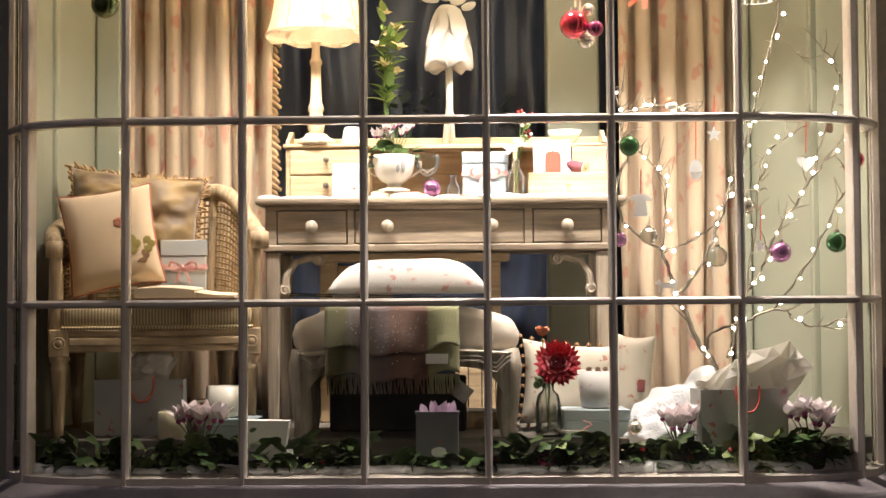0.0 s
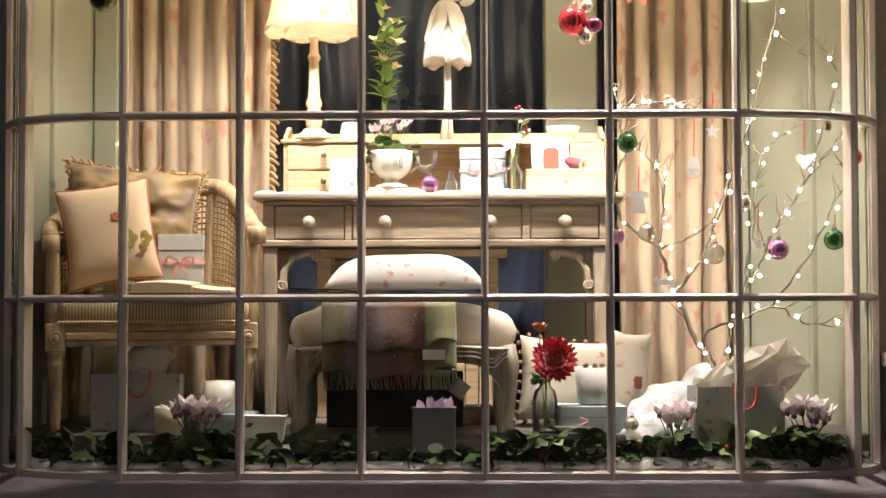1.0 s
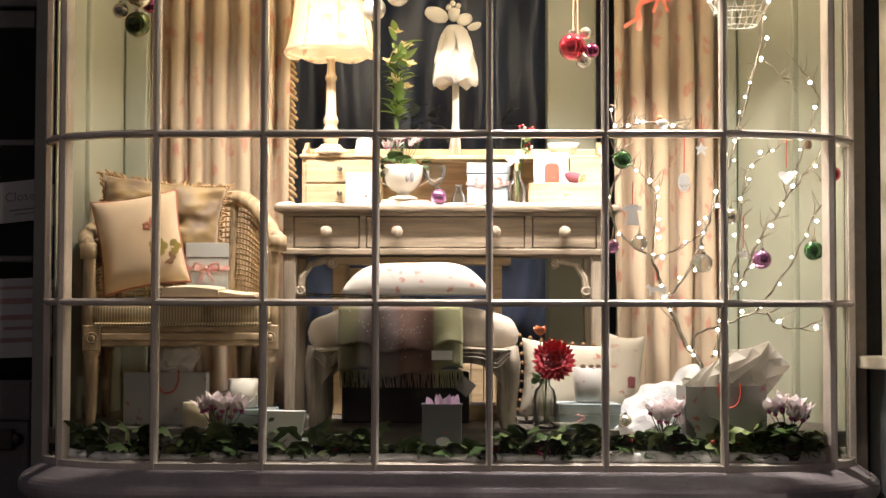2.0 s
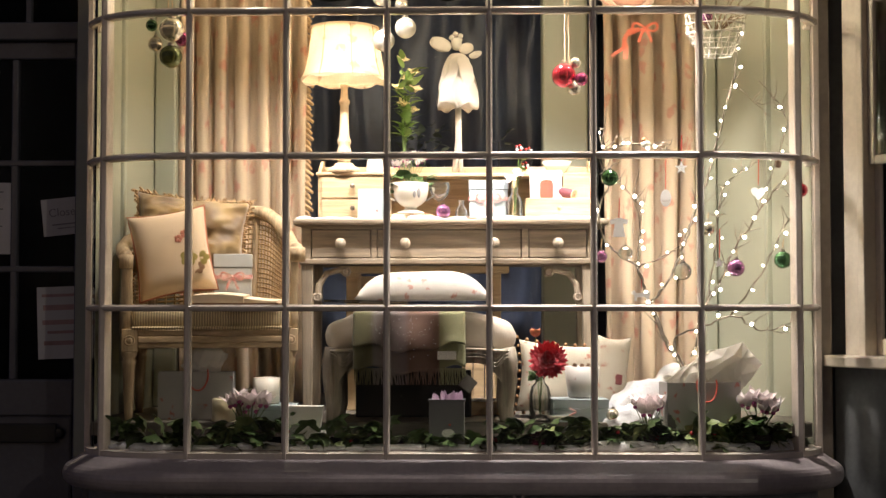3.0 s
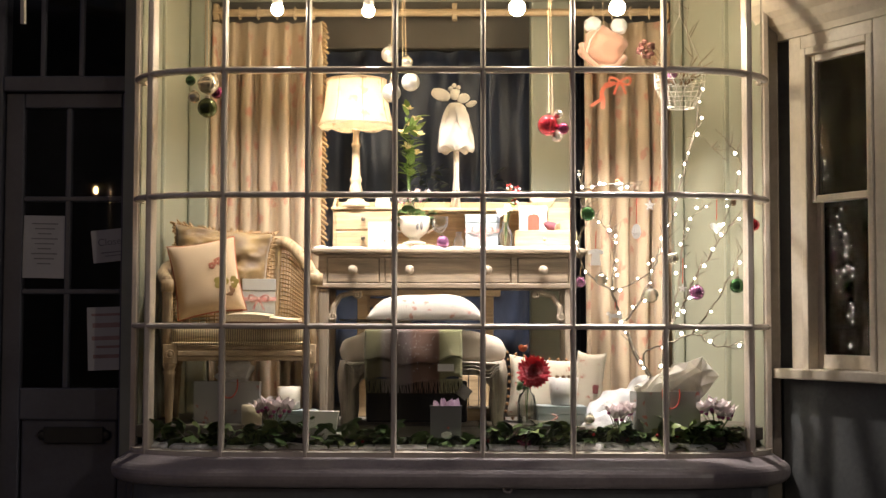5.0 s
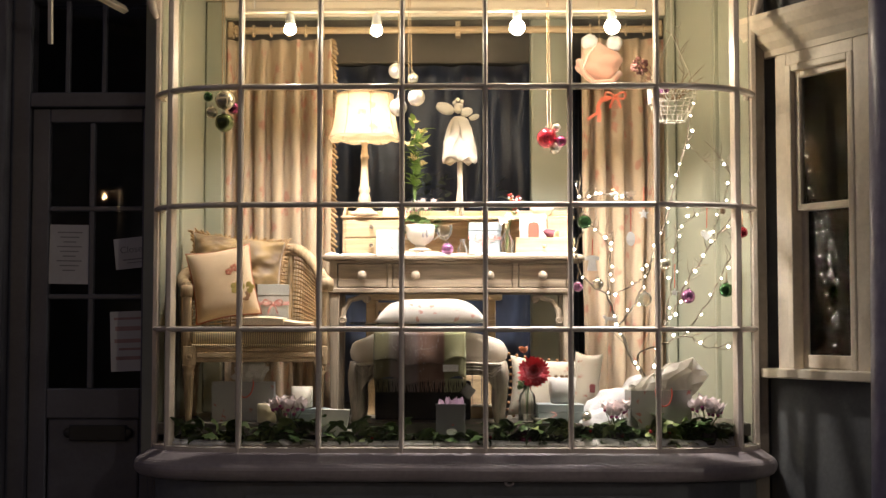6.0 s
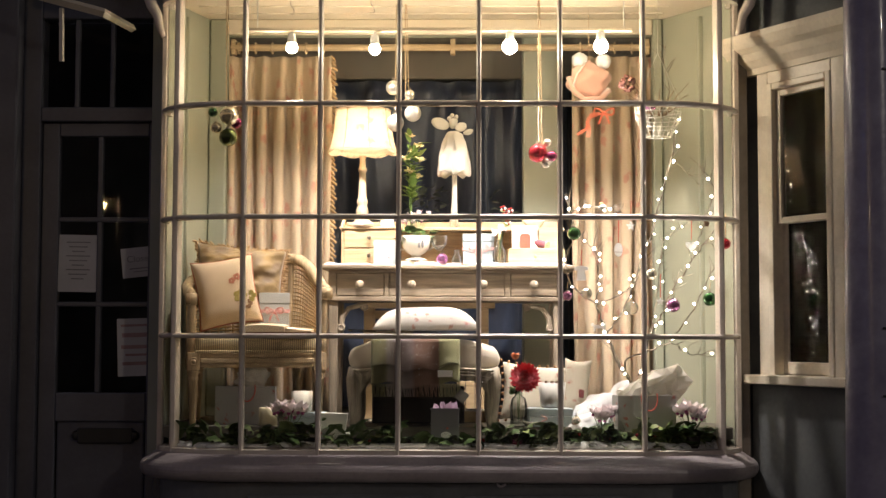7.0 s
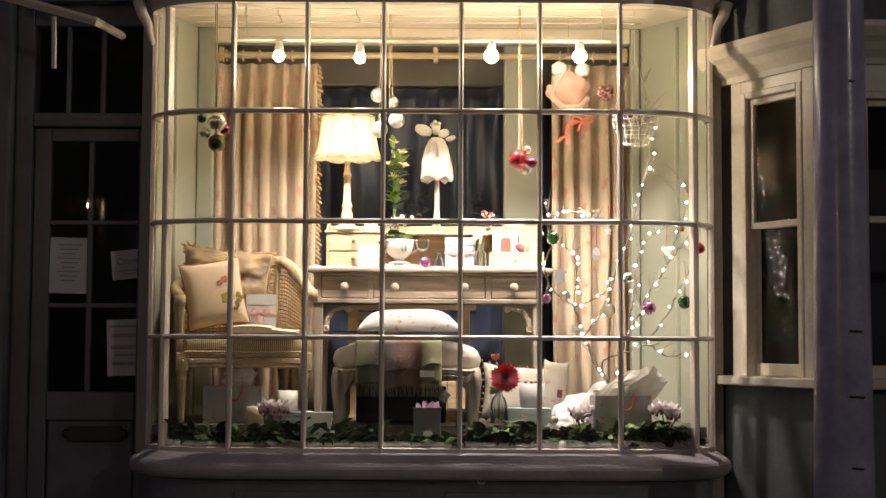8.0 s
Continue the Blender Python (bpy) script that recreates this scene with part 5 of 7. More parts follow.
c0 = (-0.366, 0.28, 1.244)
wc = thing("cushion", c0, "plump white cushion with pink sprigs lying on the blanket", "cushion")
bm = cushion_mesh(0.47, 0.25, 0.200, 0.62, 11)
bm = moved(bm, Matrix.Translation((c0[0], 0.28, 1.210)) @ pose(0, 0, 0, 86, 0, 0))
for v in bm.verts:
    v.co.z = max(v.co.z, 1.212 + 0.02 * (v.co.z - 1.2))
part("cover", bm, SPRIG, wc, smooth=True)

# ---------------------------------------------------------------- on the desk
def lump(name, rings, at, material, label, category, smooth=True, steps=28):
    return solid(name, lathe(rings, at, steps), material, label, category, smooth=smooth)


DT = 1.5105   # desk top
x0, x1, z0, z1 = (-0.621, -0.522, 1.528, 1.629)
card = thing("greeting_card", ((x0 + x1) / 2, 0.58, DT), "pale blue card with a small print standing on the desk", "card")
part("front", moved(box(-(x1 - x0) / 2, (x1 - x0) / 2, 0, 0.003, 0, z1 - DT, 0.0005), Matrix.Translation(((x0 + x1) / 2, 0.58, DT + 0.001)) @ pose(0, 0, 0, -8, 0, 0)), PALEBLUE, card)
part("back", moved(box(-(x1 - x0) / 2, (x1 - x0) / 2, 0, 0.003, 0, z1 - DT, 0.0005), Matrix.Translation(((x0 + x1) / 2, 0.635, DT + 0.001)) @ pose(0, 0, 0, 12, 0, 0)), PALEBLUE, card)
for dx, dz, r, material in ((0.012, 0.022, 0.013, WHITE), (0.020, 0.036, 0.004, RIBBON)):
    part("print", moved(blob((dx, -0.001, dz), (r, 0.001, r), sub=2), Matrix.Translation(((x0 + x1) / 2, 0.58, DT)) @ pose(0, 0, 0, -8, 0, 0)), material, card)

UY = 0.56
ux, uz = (-0.424, 0.56, 1.553)[0], (-0.424, 0.56, 1.553)[2]
CHINA = mat("cream_china", (0.78, 0.74, 0.64), 0.2, 0, (0.72, 0.67, 0.55), 8, 0.08, 0.03, 50, coat=0.5)
bk0, bk1, bkz0, bkz1 = (-0.495, -0.334, 1.528, 1.552)
for k, (a, bq, col, lab) in enumerate(((bk0, bk0 + 0.075, LAMPW, "small pale book lying under the urn"), (bk0 + 0.08, bk1, mat("brown_leather", (0.30, 0.13, 0.06), 0.5), "small brown leather book lying on the desk"))):
    bk = thing("book", ((a + bq) / 2, 0.56, DT), lab, "book")
    part("cover", box(a, bq, 0.52, 0.62, DT + 0.001, DT + 0.020, 0.002), col, bk)
    part("page_block", box(a + 0.003, bq - 0.003, 0.518, 0.60, DT + 0.004, DT + 0.017, 0.001), PAGES, bk)
UZ = DT + 0.0205
urn = thing("urn", (ux, UY, UZ), "cream china urn with two handles and dark printed figures", "urn")
S_ = 0.00192
part("bowl", lathe([(0, 0), (26 * S_, 0), (26 * S_, 4 * S_), (14 * S_, 8 * S_), (11 * S_, 13 * S_), (20 * S_, 18 * S_), (30 * S_, 28 * S_), (34 * S_, 42 * S_), (36 * S_, 60 * S_), (33 * S_, 60 * S_), (30 * S_, 44 * S_), (0, 40 * S_)], (ux, UY, UZ), 36), CHINA, urn, smooth=True)
for s in (-1, 1):
    part("handle", tube([(ux + s * 33 * S_, UY, UZ + 52 * S_), (ux + s * 44 * S_, UY, UZ + 50 * S_), (ux + s * 44 * S_, UY, UZ + 36 * S_), (ux + s * 30 * S_, UY, UZ + 26 * S_)], 0.005, 0.004, 8), CHINA, urn, smooth=True)
for dx in (8, 17):
    part("printed_figure", blob((ux + dx * S_, UY - 31 * S_, UZ + 40 * S_), (3.5 * S_, 2.5 * S_, 11 * S_), sub=2), INK, urn)

LEAFM = mat("dark_green_leaf", (0.05, 0.10, 0.025), 0.38, 0, (0.09, 0.15, 0.05), 26, 0.25, 0.15, 120, coat=0.25)
LEAFP = mat("pale_green_leaf", (0.24, 0.36, 0.09), 0.45, 0, (0.15, 0.26, 0.06), 26, 0.25, 0.15, 120)
PETALW = mat("pale_petal", (0.88, 0.82, 0.80), 0.6, 0, (0.86, 0.70, 0.75), 40, 0.1, 0.1, 100, translucent=0.2)
PETALP = mat("magenta_petal", (0.52, 0.10, 0.30), 0.6)
PETALY = mat("yellow_petal", (0.80, 0.72, 0.40), 0.6, 0, (0.78, 0.52, 0.28), 40, 0.1, 0.1, 100, translucent=0.2)


def lobed_leaf(name, material, r, lobes, depth, cup):
    """A broad lobed leaf with its stem at the origin, folded along the middle rib."""
    bm = bmesh.new()
    n_ = 26
    mid = bm.verts.new((0, r * 0.45, 0))
    ring = []
    for i in range(n_):
        a = -math.pi / 2 + 2 * math.pi * (i + 0.5) / n_
        k = r * (1 - depth + depth * math.cos(lobes * (a - math.pi / 2))) * (1 - 0.45 * math.exp(-((a + math.pi / 2) % (2 * math.pi)) ** 2 * 6) - 0.45 * math.exp(-((2 * math.pi - (a + math.pi / 2)) % (2 * math.pi)) ** 2 * 6))
        x, y = k * math.cos(a), r * 0.45 + k * math.sin(a)
        ring.append(bm.verts.new((x, y, -cup * (x * x + (y - r * 0.45) ** 2) / r + 0.25 * cup * abs(x))))
    for i in range(n_):
        bm.faces.new((mid, ring[i], ring[(i + 1) % n_]))
    return finish(name, bm, material, True)


CLEAF = lobed_leaf("cyclamen_leaf", LEAFM, 0.026, 9, 0.05, 0.35)
PLEAF = leaf_mesh("pale_leaf", LEAFP, 0.055, 0.026, 0.012)
CPETAL = leaf_mesh("cyclamen_petal", PETALW, 0.036, 0.021, 0.006)
YPETAL = leaf_mesh("yellow_petal", PETALY, 0.020, 0.015, 0.004)
STEM = mat("green_stem", (0.10, 0.16, 0.04), 0.6)


def flower(parent, at, petal, count, scale, rise, eye, rng, tilt=0):
    for k in range(count):
        piece("petal", petal, parent, Matrix.Translation(at) @ pose(0, 0, 0, tilt, tilt * 0.6, 0) @ pose(0, 0, 0, 0, 0, 360 * k / count + rng.uniform(-14, 14)) @ pose(0, 0, 0, rise + rng.uniform(-14, 14), 0, 0) @ Matrix.Scale(scale * rng.uniform(0.85, 1.15), 4))
    part("flower_eye", blob(at, (0.006 * scale, 0.006 * scale, 0.006 * scale), sub=1), eye, parent)


def cyclamen(at, spread, leaf_h, flower_h, leaves, flowers, label, seed, fs=1.0, pot=True):
    rng = random.Random(seed)
    p = thing("cyclamen", at, label, "potted plant", "cyclamen plants")
    if pot:
        part("pot", lathe([(0, 0), (0.030, 0), (0.038, 0.05), (0.035, 0.05), (0, 0.04)], at, 18), mat("dark_pot", (0.05, 0.04, 0.035), 0.6), p)
    for k in range(leaves):
        a, r = rng.uniform(0, 6.28), spread * rng.uniform(0.25, 1)
        q = (at[0] + r * math.cos(a), at[1] + 0.4 * r * math.sin(a), at[2] + leaf_h * rng.uniform(0.25, 1.0))
        piece("leaf", CLEAF, p, Matrix.Translation(q) @ pose(0, 0, 0, rng.uniform(-35, 35), rng.uniform(-25, 25), math.degrees(a) - 90 + rng.uniform(-30, 30)) @ Matrix.Scale(rng.uniform(0.7, 1.15), 4))
    for k in range(flowers):
        a = rng.uniform(0, 6.28)
        r = spread * 0.80 * math.sqrt((k + 0.5) / flowers)
        q = Vector((at[0] + r * math.cos(k * 2.4), at[1] + 0.4 * r * math.sin(k * 2.4), at[2] + flower_h * rng.uniform(0.78, 1.04)))
        part("flower_stem", tube([(at[0], at[1], at[2] + 0.04), (at[0] + 0.5 * (q.x - at[0]), q.y, at[2] + 0.6 * flower_h), q], 0.0018, 0.0014, 5), STEM, p)
        flower(p, q, CPETAL, 5, fs, 62, PETALP, rng, rng.uniform(-15, 15))
    return p


pl = cyclamen((ux, UY, UZ + 30 * S_), 0.085, 0.095, 0.150, 40, 10, "pale pink cyclamen with dark leaves in the urn", 21, 0.85, False)
# yellow-green blooms on tall stems behind the urn
rng = random.Random(12)
fx = (-0.454, 0.66, 1.957)[0]
yv = thing("flower_spray", (fx, 0.70, GZ + 0.0125), "tall spray of yellow blooms with fresh green leaves in a glass", "flowers")
part("vase", lathe([(0, 0), (0.022, 0), (0.024, 0.06), (0.022, 0.06), (0.020, 0.004), (0, 0.004)], (fx, 0.70, GZ + 0.0125), 18), CRYSTAL, yv, smooth=True)
for k, (px, pz) in enumerate(((-0.463, 0.7, 2.127)[::2], (-0.421, 0.7, 2.076)[::2], (-0.412, 0.7, 2.014)[::2], (-0.446, 0.7, 2.048)[::2], (-0.423, 0.7, 1.935)[::2], (-0.459, 0.7, 1.958)[::2], (-0.482, 0.7, 2.02)[::2])):
    part("stem", tube([(fx, 0.70, GZ + 0.02), (fx - 0.004 + 0.3 * (px - fx), 0.70, GZ + 0.02 + 0.6 * (pz - GZ)), (px, 0.70, pz)], 0.0025, 0.0018, 5), STEM, yv)
    flower(yv, Vector((px, 0.695, pz)), YPETAL, 6, 1.6, 35, PETALY, rng, 30)
    for j in range(9):
        f = 0.30 + 0.075 * j
        piece("leaf", PLEAF, yv, Matrix.Translation((fx + (px - fx) * f * f, 0.695, GZ + 0.05 + (pz - GZ) * f)) @ pose(0, 0, 0, rng.uniform(10, 70), 0, rng.uniform(0, 360)) @ Matrix.Scale(rng.uniform(0.8, 1.3), 4))

gx, gzb = (-0.318, 0.56, 1.582)[0], (-0.318, 0.56, 1.582)[2]
goblet = thing("goblet", (gx, 0.56, DT), "cut-glass goblet standing on a stem", "glass")
part("bowl", lathe([(0.008, 0.0), (0.02, 0.006), (0.034, 0.025), (0.038, 0.05), (0.036, 0.066), (0.0345, 0.066), (0.036, 0.05), (0.032, 0.027), (0.0, 0.008)], (gx, 0.56, gzb), 24), CRYSTAL, goblet, smooth=True)
part("stem", lathe([(0, 0), (0.026, 0), (0.024, 0.004), (0.005, 0.010), (0.004, gzb - DT - 0.01), (0.008, gzb - DT), (0, gzb - DT)], (gx, 0.56, DT), 20), CRYSTAL, goblet, smooth=True)
bauble(((-0.303, 0.5, 1.552)[0], 0.50, DT + 0.027), 0.027, MAUVE, "shiny mauve bauble resting on the desk")
dx = (-0.237, 0.56, 1.579)[0]
dec = thing("decanter", (dx, 0.56, DT), "small clear glass bottle with a flared lip", "bottle")
part("body", lathe([(0, 0), (0.022, 0), (0.024, 0.01), (0.022, 0.035), (0.010, 0.052), (0.009, 0.066), (0.015, 0.072), (0.013, 0.072), (0.007, 0.064), (0.008, 0.052), (0.019, 0.034), (0.020, 0.008), (0, 0.006)], (dx, 0.56, DT), 24), CRYSTAL, dec, smooth=True)
x0, x1, z0, z1 = (-0.208, -0.065, 1.522, 1.659)
gift_box("gift_box", x0, x1, DT + 0.001, z1, 0.57, 0.09, PALEBLUE, "duck-egg blue gift box with a striped ribbon on the desk", 0.25)
vx = (-0.041, 0.55, 1.594)[0]
vase = thing("bottle_vase", (vx, 0.55, DT), "clear glass bottle holding cream flowers and red berries", "vase")
part("bottle", lathe([(0, 0), (0.029, 0), (0.031, 0.006), (0.031, 0.062), (0.022, 0.082), (0.013, 0.094), (0.013, 0.112), (0.016, 0.116), (0.012, 0.116), (0.010, 0.094), (0.019, 0.080), (0.028, 0.061), (0.028, 0.008), (0, 0.008)], (vx, 0.55, DT), 28), CRYSTAL, vase, smooth=True)
BERRY = mat("red_berry", (0.42, 0.04, 0.04), 0.25, coat=0.5)
for k, (px, pz) in enumerate(((-0.059, 0.55, 1.659)[::2], (-0.03, 0.55, 1.679)[::2], (-0.002, 0.55, 1.71)[::2], (-0.012, 0.55, 1.745)[::2], (0.01, 0.55, 1.765)[::2], (-0.024, 0.55, 1.774)[::2])):
    part("stem", tube([(vx, 0.55, DT + 0.02), (vx + 0.002 * k, 0.55, DT + 0.11), (px, 0.55, pz)], 0.002, 0.0014, 5), STEM, vase)
    if k < 2:
        flower(vase, Vector((px, 0.545, pz)), CPETAL, 6, 0.8, 25, PETALY, rng, 40)
    else:
        for j in range(5):
            part("berry", blob((px + 0.010 * math.cos(j * 1.3), 0.545, pz + 0.010 * math.sin(j * 1.3)), (0.0055,) * 3, sub=2), BERRY if j % 3 else PETALW, vase, smooth=True)
        piece("leaf", PLEAF, vase, Matrix.Translation((px, 0.545, pz - 0.02)) @ pose(0, 0, 0, 30, 0, 70 * k) @ Matrix.Scale(0.8, 4))
x0, x1, z0, z1 = (0.02, 0.139, 1.596, 1.703)
tagc = thing("gift_card", ((x0 + x1) / 2, 0.64, hz1), "cream card with a red paper tag standing on the drawers", "card")
part("card", moved(box(-(x1 - x0) / 2, (x1 - x0) / 2, 0, 0.003, 0, z1 - hz1 - 0.002, 0.0005), Matrix.Translation(((x0 + x1) / 2, 0.64, hz1 + 0.001)) @ pose(0, 0, 0, -6, 0, 0)), WHITE, tagc)
rx0, rx1, rz0, rz1 = (0.057, 0.107, 1.595, 1.665)
part("tag", wall_quad([(rx0, 0.634, hz1 + 0.001), (rx1, 0.634, hz1 + 0.001), (rx1, 0.636, rz1 - 0.010), (rx1 - 0.010, 0.637, rz1), (rx0 + 0.010, 0.637, rz1), (rx0, 0.636, rz1 - 0.010)], (0, 0.002, 0)), RIBBON, tagc, "red paper tag")
part("tag_string", tube([((rx0 + rx1) / 2, 0.633, rz1 - 0.006), ((rx0 + rx1) / 2 + 0.002, 0.634, rz1 + 0.026)], 0.0025, 0.001, 5), RIBBON, tagc)
sp0 = (0.144, 0.61, 1.628)
spool = thing("thread_spool", (sp0[0], 0.63, hz1), "wooden spool wound with plum thread lying on its side", "spool")
sm = Matrix.Translation((sp0[0] + 0.014, 0.640, hz1 + 0.021)) @ pose(0, 0, 0, 0, 105, -35)
part("thread", moved(lathe([(0.016, -0.03), (0.0185, -0.01), (0.0185, 0.02), (0.016, 0.03)], (0, 0, 0), 20), sm), mat("plum_thread", (0.22, 0.06, 0.08), 0.7, 0, (0.16, 0.04, 0.06), 60, 0.3, 0.5, 300), spool, smooth=True)
for z in (-0.034, 0.030):
    part("flange", moved(lathe([(0.005, z), (0.0205, z), (0.0205, z + 0.004), (0.005, z + 0.004), (0.005, z)], (0, 0, 0), 20), sm), LAMPW, spool)
bwx, bwz = (0.127, 0.72, 1.704)[0], (0.127, 0.72, 1.704)[2]
lump("bowl", [(0, 0), (0.024, 0), (0.026, 0.006), (0.045, 0.026), (0.058, 0.05), (0.055, 0.05), (0.042, 0.028), (0, 0.010)], (bwx, 0.735, uz1 + 0.0005), CHINA, "small white china bowl on the desk gallery", "bowl")
lump("white_pot", [(0, 0), (0.038, 0), (0.036, 0.012), (0.028, 0.055), (0.024, 0.06), (0.022, 0.055), (0, 0.02)], ((-0.568, 0.72, 1.7)[0], 0.72, GZ + 0.0125), CHINA, "small white pot beside the lamp", "pot")
nb = thing("notebook", ((-0.171, 0.5, 1.523)[0], 0.51, DT), "thin worn booklet lying on the desk edge", "booklet")
part("cover", moved(box(-0.05, 0.04, -0.02, 0.03, 0.001, 0.008, 0.001), Matrix.Translation(((-0.171, 0.5, 1.523)[0], 0.51, DT)) @ pose(0, 0, 0, 0, 0, 8)), mat("worn_pink_paper", (0.55, 0.36, 0.28), 0.7), nb)

# fairy doll, one plain mesh
ax, az = (-0.253, 0.72, 2.023)[0], 0
hz_, dz1, dz0, fz = (-0.268, 0.72, 2.193)[2], (-0.267, 0.72, 2.159)[2], (-0.258, 0.72, 1.95)[2], GZ + 0.010
bm = lathe([(0, dz0 + 0.012), (0.056, dz0 + 0.006), (0.081, dz0), (0.080, dz0 + 0.02), (0.074, dz0 + 0.06), (0.062, dz0 + 0.10), (0.050, dz0 + 0.13), (0.040, dz1 - 0.02), (0.026, dz1 - 0.004), (0, dz1)], (ax, 0.72, 0), 24)
for v in bm.verts:
    a = math.atan2(v.co.y - 0.72, v.co.x - ax)
    r = 1 + 0.10 * math.sin(5 * a + 1) * max(0, (dz1 - v.co.z) / (dz1 - dz0))
    v.co.x, v.co.y = ax + (v.co.x - ax) * r, 0.72 + (v.co.y - 0.72) * r
# an over-skirt of pointed petals
for k in range(11):
    a = 2 * math.pi * (k + 0.3) / 11
    c, sn = math.cos(a), math.sin(a)
    rows = []
    for j in range(7):
        f = j / 6
        rr = 0.028 + 0.050 * f ** 0.8 + 0.004 * (k % 2)
        w_ = 0.031 * math.sin(math.pi * (0.18 + 0.80 * f)) + 0.002
        z_ = dz1 - 0.012 - (dz1 - dz0) * (0.62 + 0.14 * (k % 3)) * f
        rows.append([bm.verts.new((ax + rr * c - w_ * sn * t, 0.72 + rr * sn + w_ * c * t, z_ - 0.004 * abs(t))) for t in (-1, 0, 1)])
    for p, q in zip(rows, rows[1:]):
        for t in (0, 1):
            bm.faces.new((p[t], p[t + 1], q[t + 1], q[t]))
blob((ax - 0.004, 0.72, hz_ + 0.002), (0.022, 0.022, 0.026), 0, 0, 2, 1, bm)
for wx, wz, rx, rz, t in ((-0.064, 0.000, 0.046, 0.028, -22), (0.034, -0.016, 0.030, 0.022, 14), (0.068, -0.040, 0.028, 0.013, 20)):
    start = len(bm.verts)
    blob((0, 0, 0), (rx, 0.006, rz), 0, 0, 2, 1, bm)
    bm.verts.ensure_lookup_table()
    for v in bm.verts[start:]:
        v.co = Matrix.Translation((ax + wx, 0.715, hz_ + wz)) @ pose(0, 0, 0, 0, -t, 0) @ v.co
tube([(ax, 0.72, dz0 + 0.02), (ax + 0.004, 0.72, (dz0 + fz) / 2), (ax - 0.010, 0.72, fz)], 0.013, 0.012, 8, bm)
tube([(ax, 0.72, dz0 + 0.02), (ax + 0.006, 0.715, (dz0 + fz) / 2 + 0.01), (ax + 0.016, 0.715, fz)], 0.010, 0.009, 8, bm)
for k in range(5):
    blob((ax - 0.004 + 0.018 * math.cos(k * 1.2566 + 0.5), 0.715, hz_ + 0.024 + 0.016 * math.sin(k * 1.2566 + 0.5)), (0.012, 0.006, 0.012), 0, 0, 1, 1, bm)
for v in bm.verts:
    if dz0 - 0.01 < v.co.z < dz1 - 0.01:
        g = noise.noise(v.co * 26) * 0.010
        v.co += Vector((g, g * 0.5, 0.014 * math.sin(5 * math.atan2(v.co.y - 0.72, v.co.x - ax)) if v.co.z < dz0 + 0.01 else 0))
solid("fairy_doll", bm, mat("soft_white_cotton", (0.72, 0.67, 0.58), 0.9, 0, (0.62, 0.57, 0.48), 12, 0.15, 0.4, 250), "white cotton fairy doll with wings standing on the desk gallery", "doll", smooth=True)

# ---------------------------------------------------------------- hanging things
top_z = 2.66


for (p, r, material, lab) in (((-1.295, 0.15, 2.155), 0.021, GREEN, "dark green bauble in a hanging cluster"), ((-1.222, 0.13, 2.136), 0.042, SILVER, "mottled gold-silver bauble in a hanging cluster"), ((-1.275, 0.12, 2.084), 0.025, SILVER, "small gold bauble in a hanging cluster"), ((-1.195, 0.17, 2.111), 0.026, PLUM, "plum bauble in a hanging cluster"), ((-1.222, 0.12, 2.041), 0.040, OLIVE, "olive green bauble in a hanging cluster"),
                          ((-0.524, 0.4, 2.308), 0.034, PEARL, "pearly white bauble hanging by the lamp"), ((-0.449, 0.38, 2.272), 0.024, SILVER, "small silver bauble hanging by the lamp"), ((-0.434, 0.36, 2.185), 0.038, PEARL, "large pearly bauble hanging by the lamp"), ((-0.516, 0.42, 2.151), 0.040, PEARL, "large pearly bauble hanging behind the lamp shade"),
                          ((0.117, 0.18, 1.981), 0.042, RED, "large red glass bauble hanging in a cluster"), ((0.159, 0.2, 2.028), 0.019, SILVER, "small silver bauble in a red cluster"), ((0.176, 0.16, 1.965), 0.023, PLUM, "plum bauble in a red cluster"), ((0.154, 0.21, 1.942), 0.024, SILVER, "frosted gold bauble in a red cluster")):
    bauble(p, r, material, lab, 2.66 + 0.075 * p[1] - p[2] - 1.4 * r if "behind" in lab else 0.0)
for p, y in (((-1.235, 0.14, 2.186), 0.14), ((-0.468, 0.39, 2.292), 0.39), ((0.122, 0.18, 2.04), 0.18)):
    cordt = thing("hanging_cord", (p[0], y, top_z), "thin hemp cord holding a bauble cluster", "cord", "hanging cords")
    part("cord", tube([(p[0], y, p[2] - 0.045), (p[0] - 0.003, y, top_z + 0.02 + 0.06 * y)], 0.0026, 0.0026, 5), CORD, cordt)
    part("cord", tube([(p[0] + 0.014, y, p[2] - 0.03), (p[0] + 0.003, y, top_z + 0.02 + 0.06 * y)], 0.0022, 0.0022, 5), CORD, cordt)

# pink felt bonnet with fur bobbles and a coral bow
hx, hzc = (0.34, 0.2, 2.3)[0], (0.34, 0.2, 2.3)[2]
FELT = mat("pink_felt", (0.78, 0.46, 0.35), 0.95, 0, (0.70, 0.39, 0.29), 5, 0.2, 0.4, 160, sheen=0.5)
bonnet = thing("felt_bonnet", (hx, 0.20, hzc), "pink felt bonnet with white fur bobbles hanging before the curtain", "bonnet")
bm = blob((hx, 0.20, hzc), (0.098, 0.06, 0.092), 0.12, 5, 4)
for v in bm.verts:
    f = (v.co.z - hzc) / 0.092
    v.co.x = hx + (v.co.x - hx) * (1 - 0.35 * max(0, f) ** 2) + 0.012 * math.sin(6 * f)
part("crown", bm, FELT, bonnet, smooth=True)
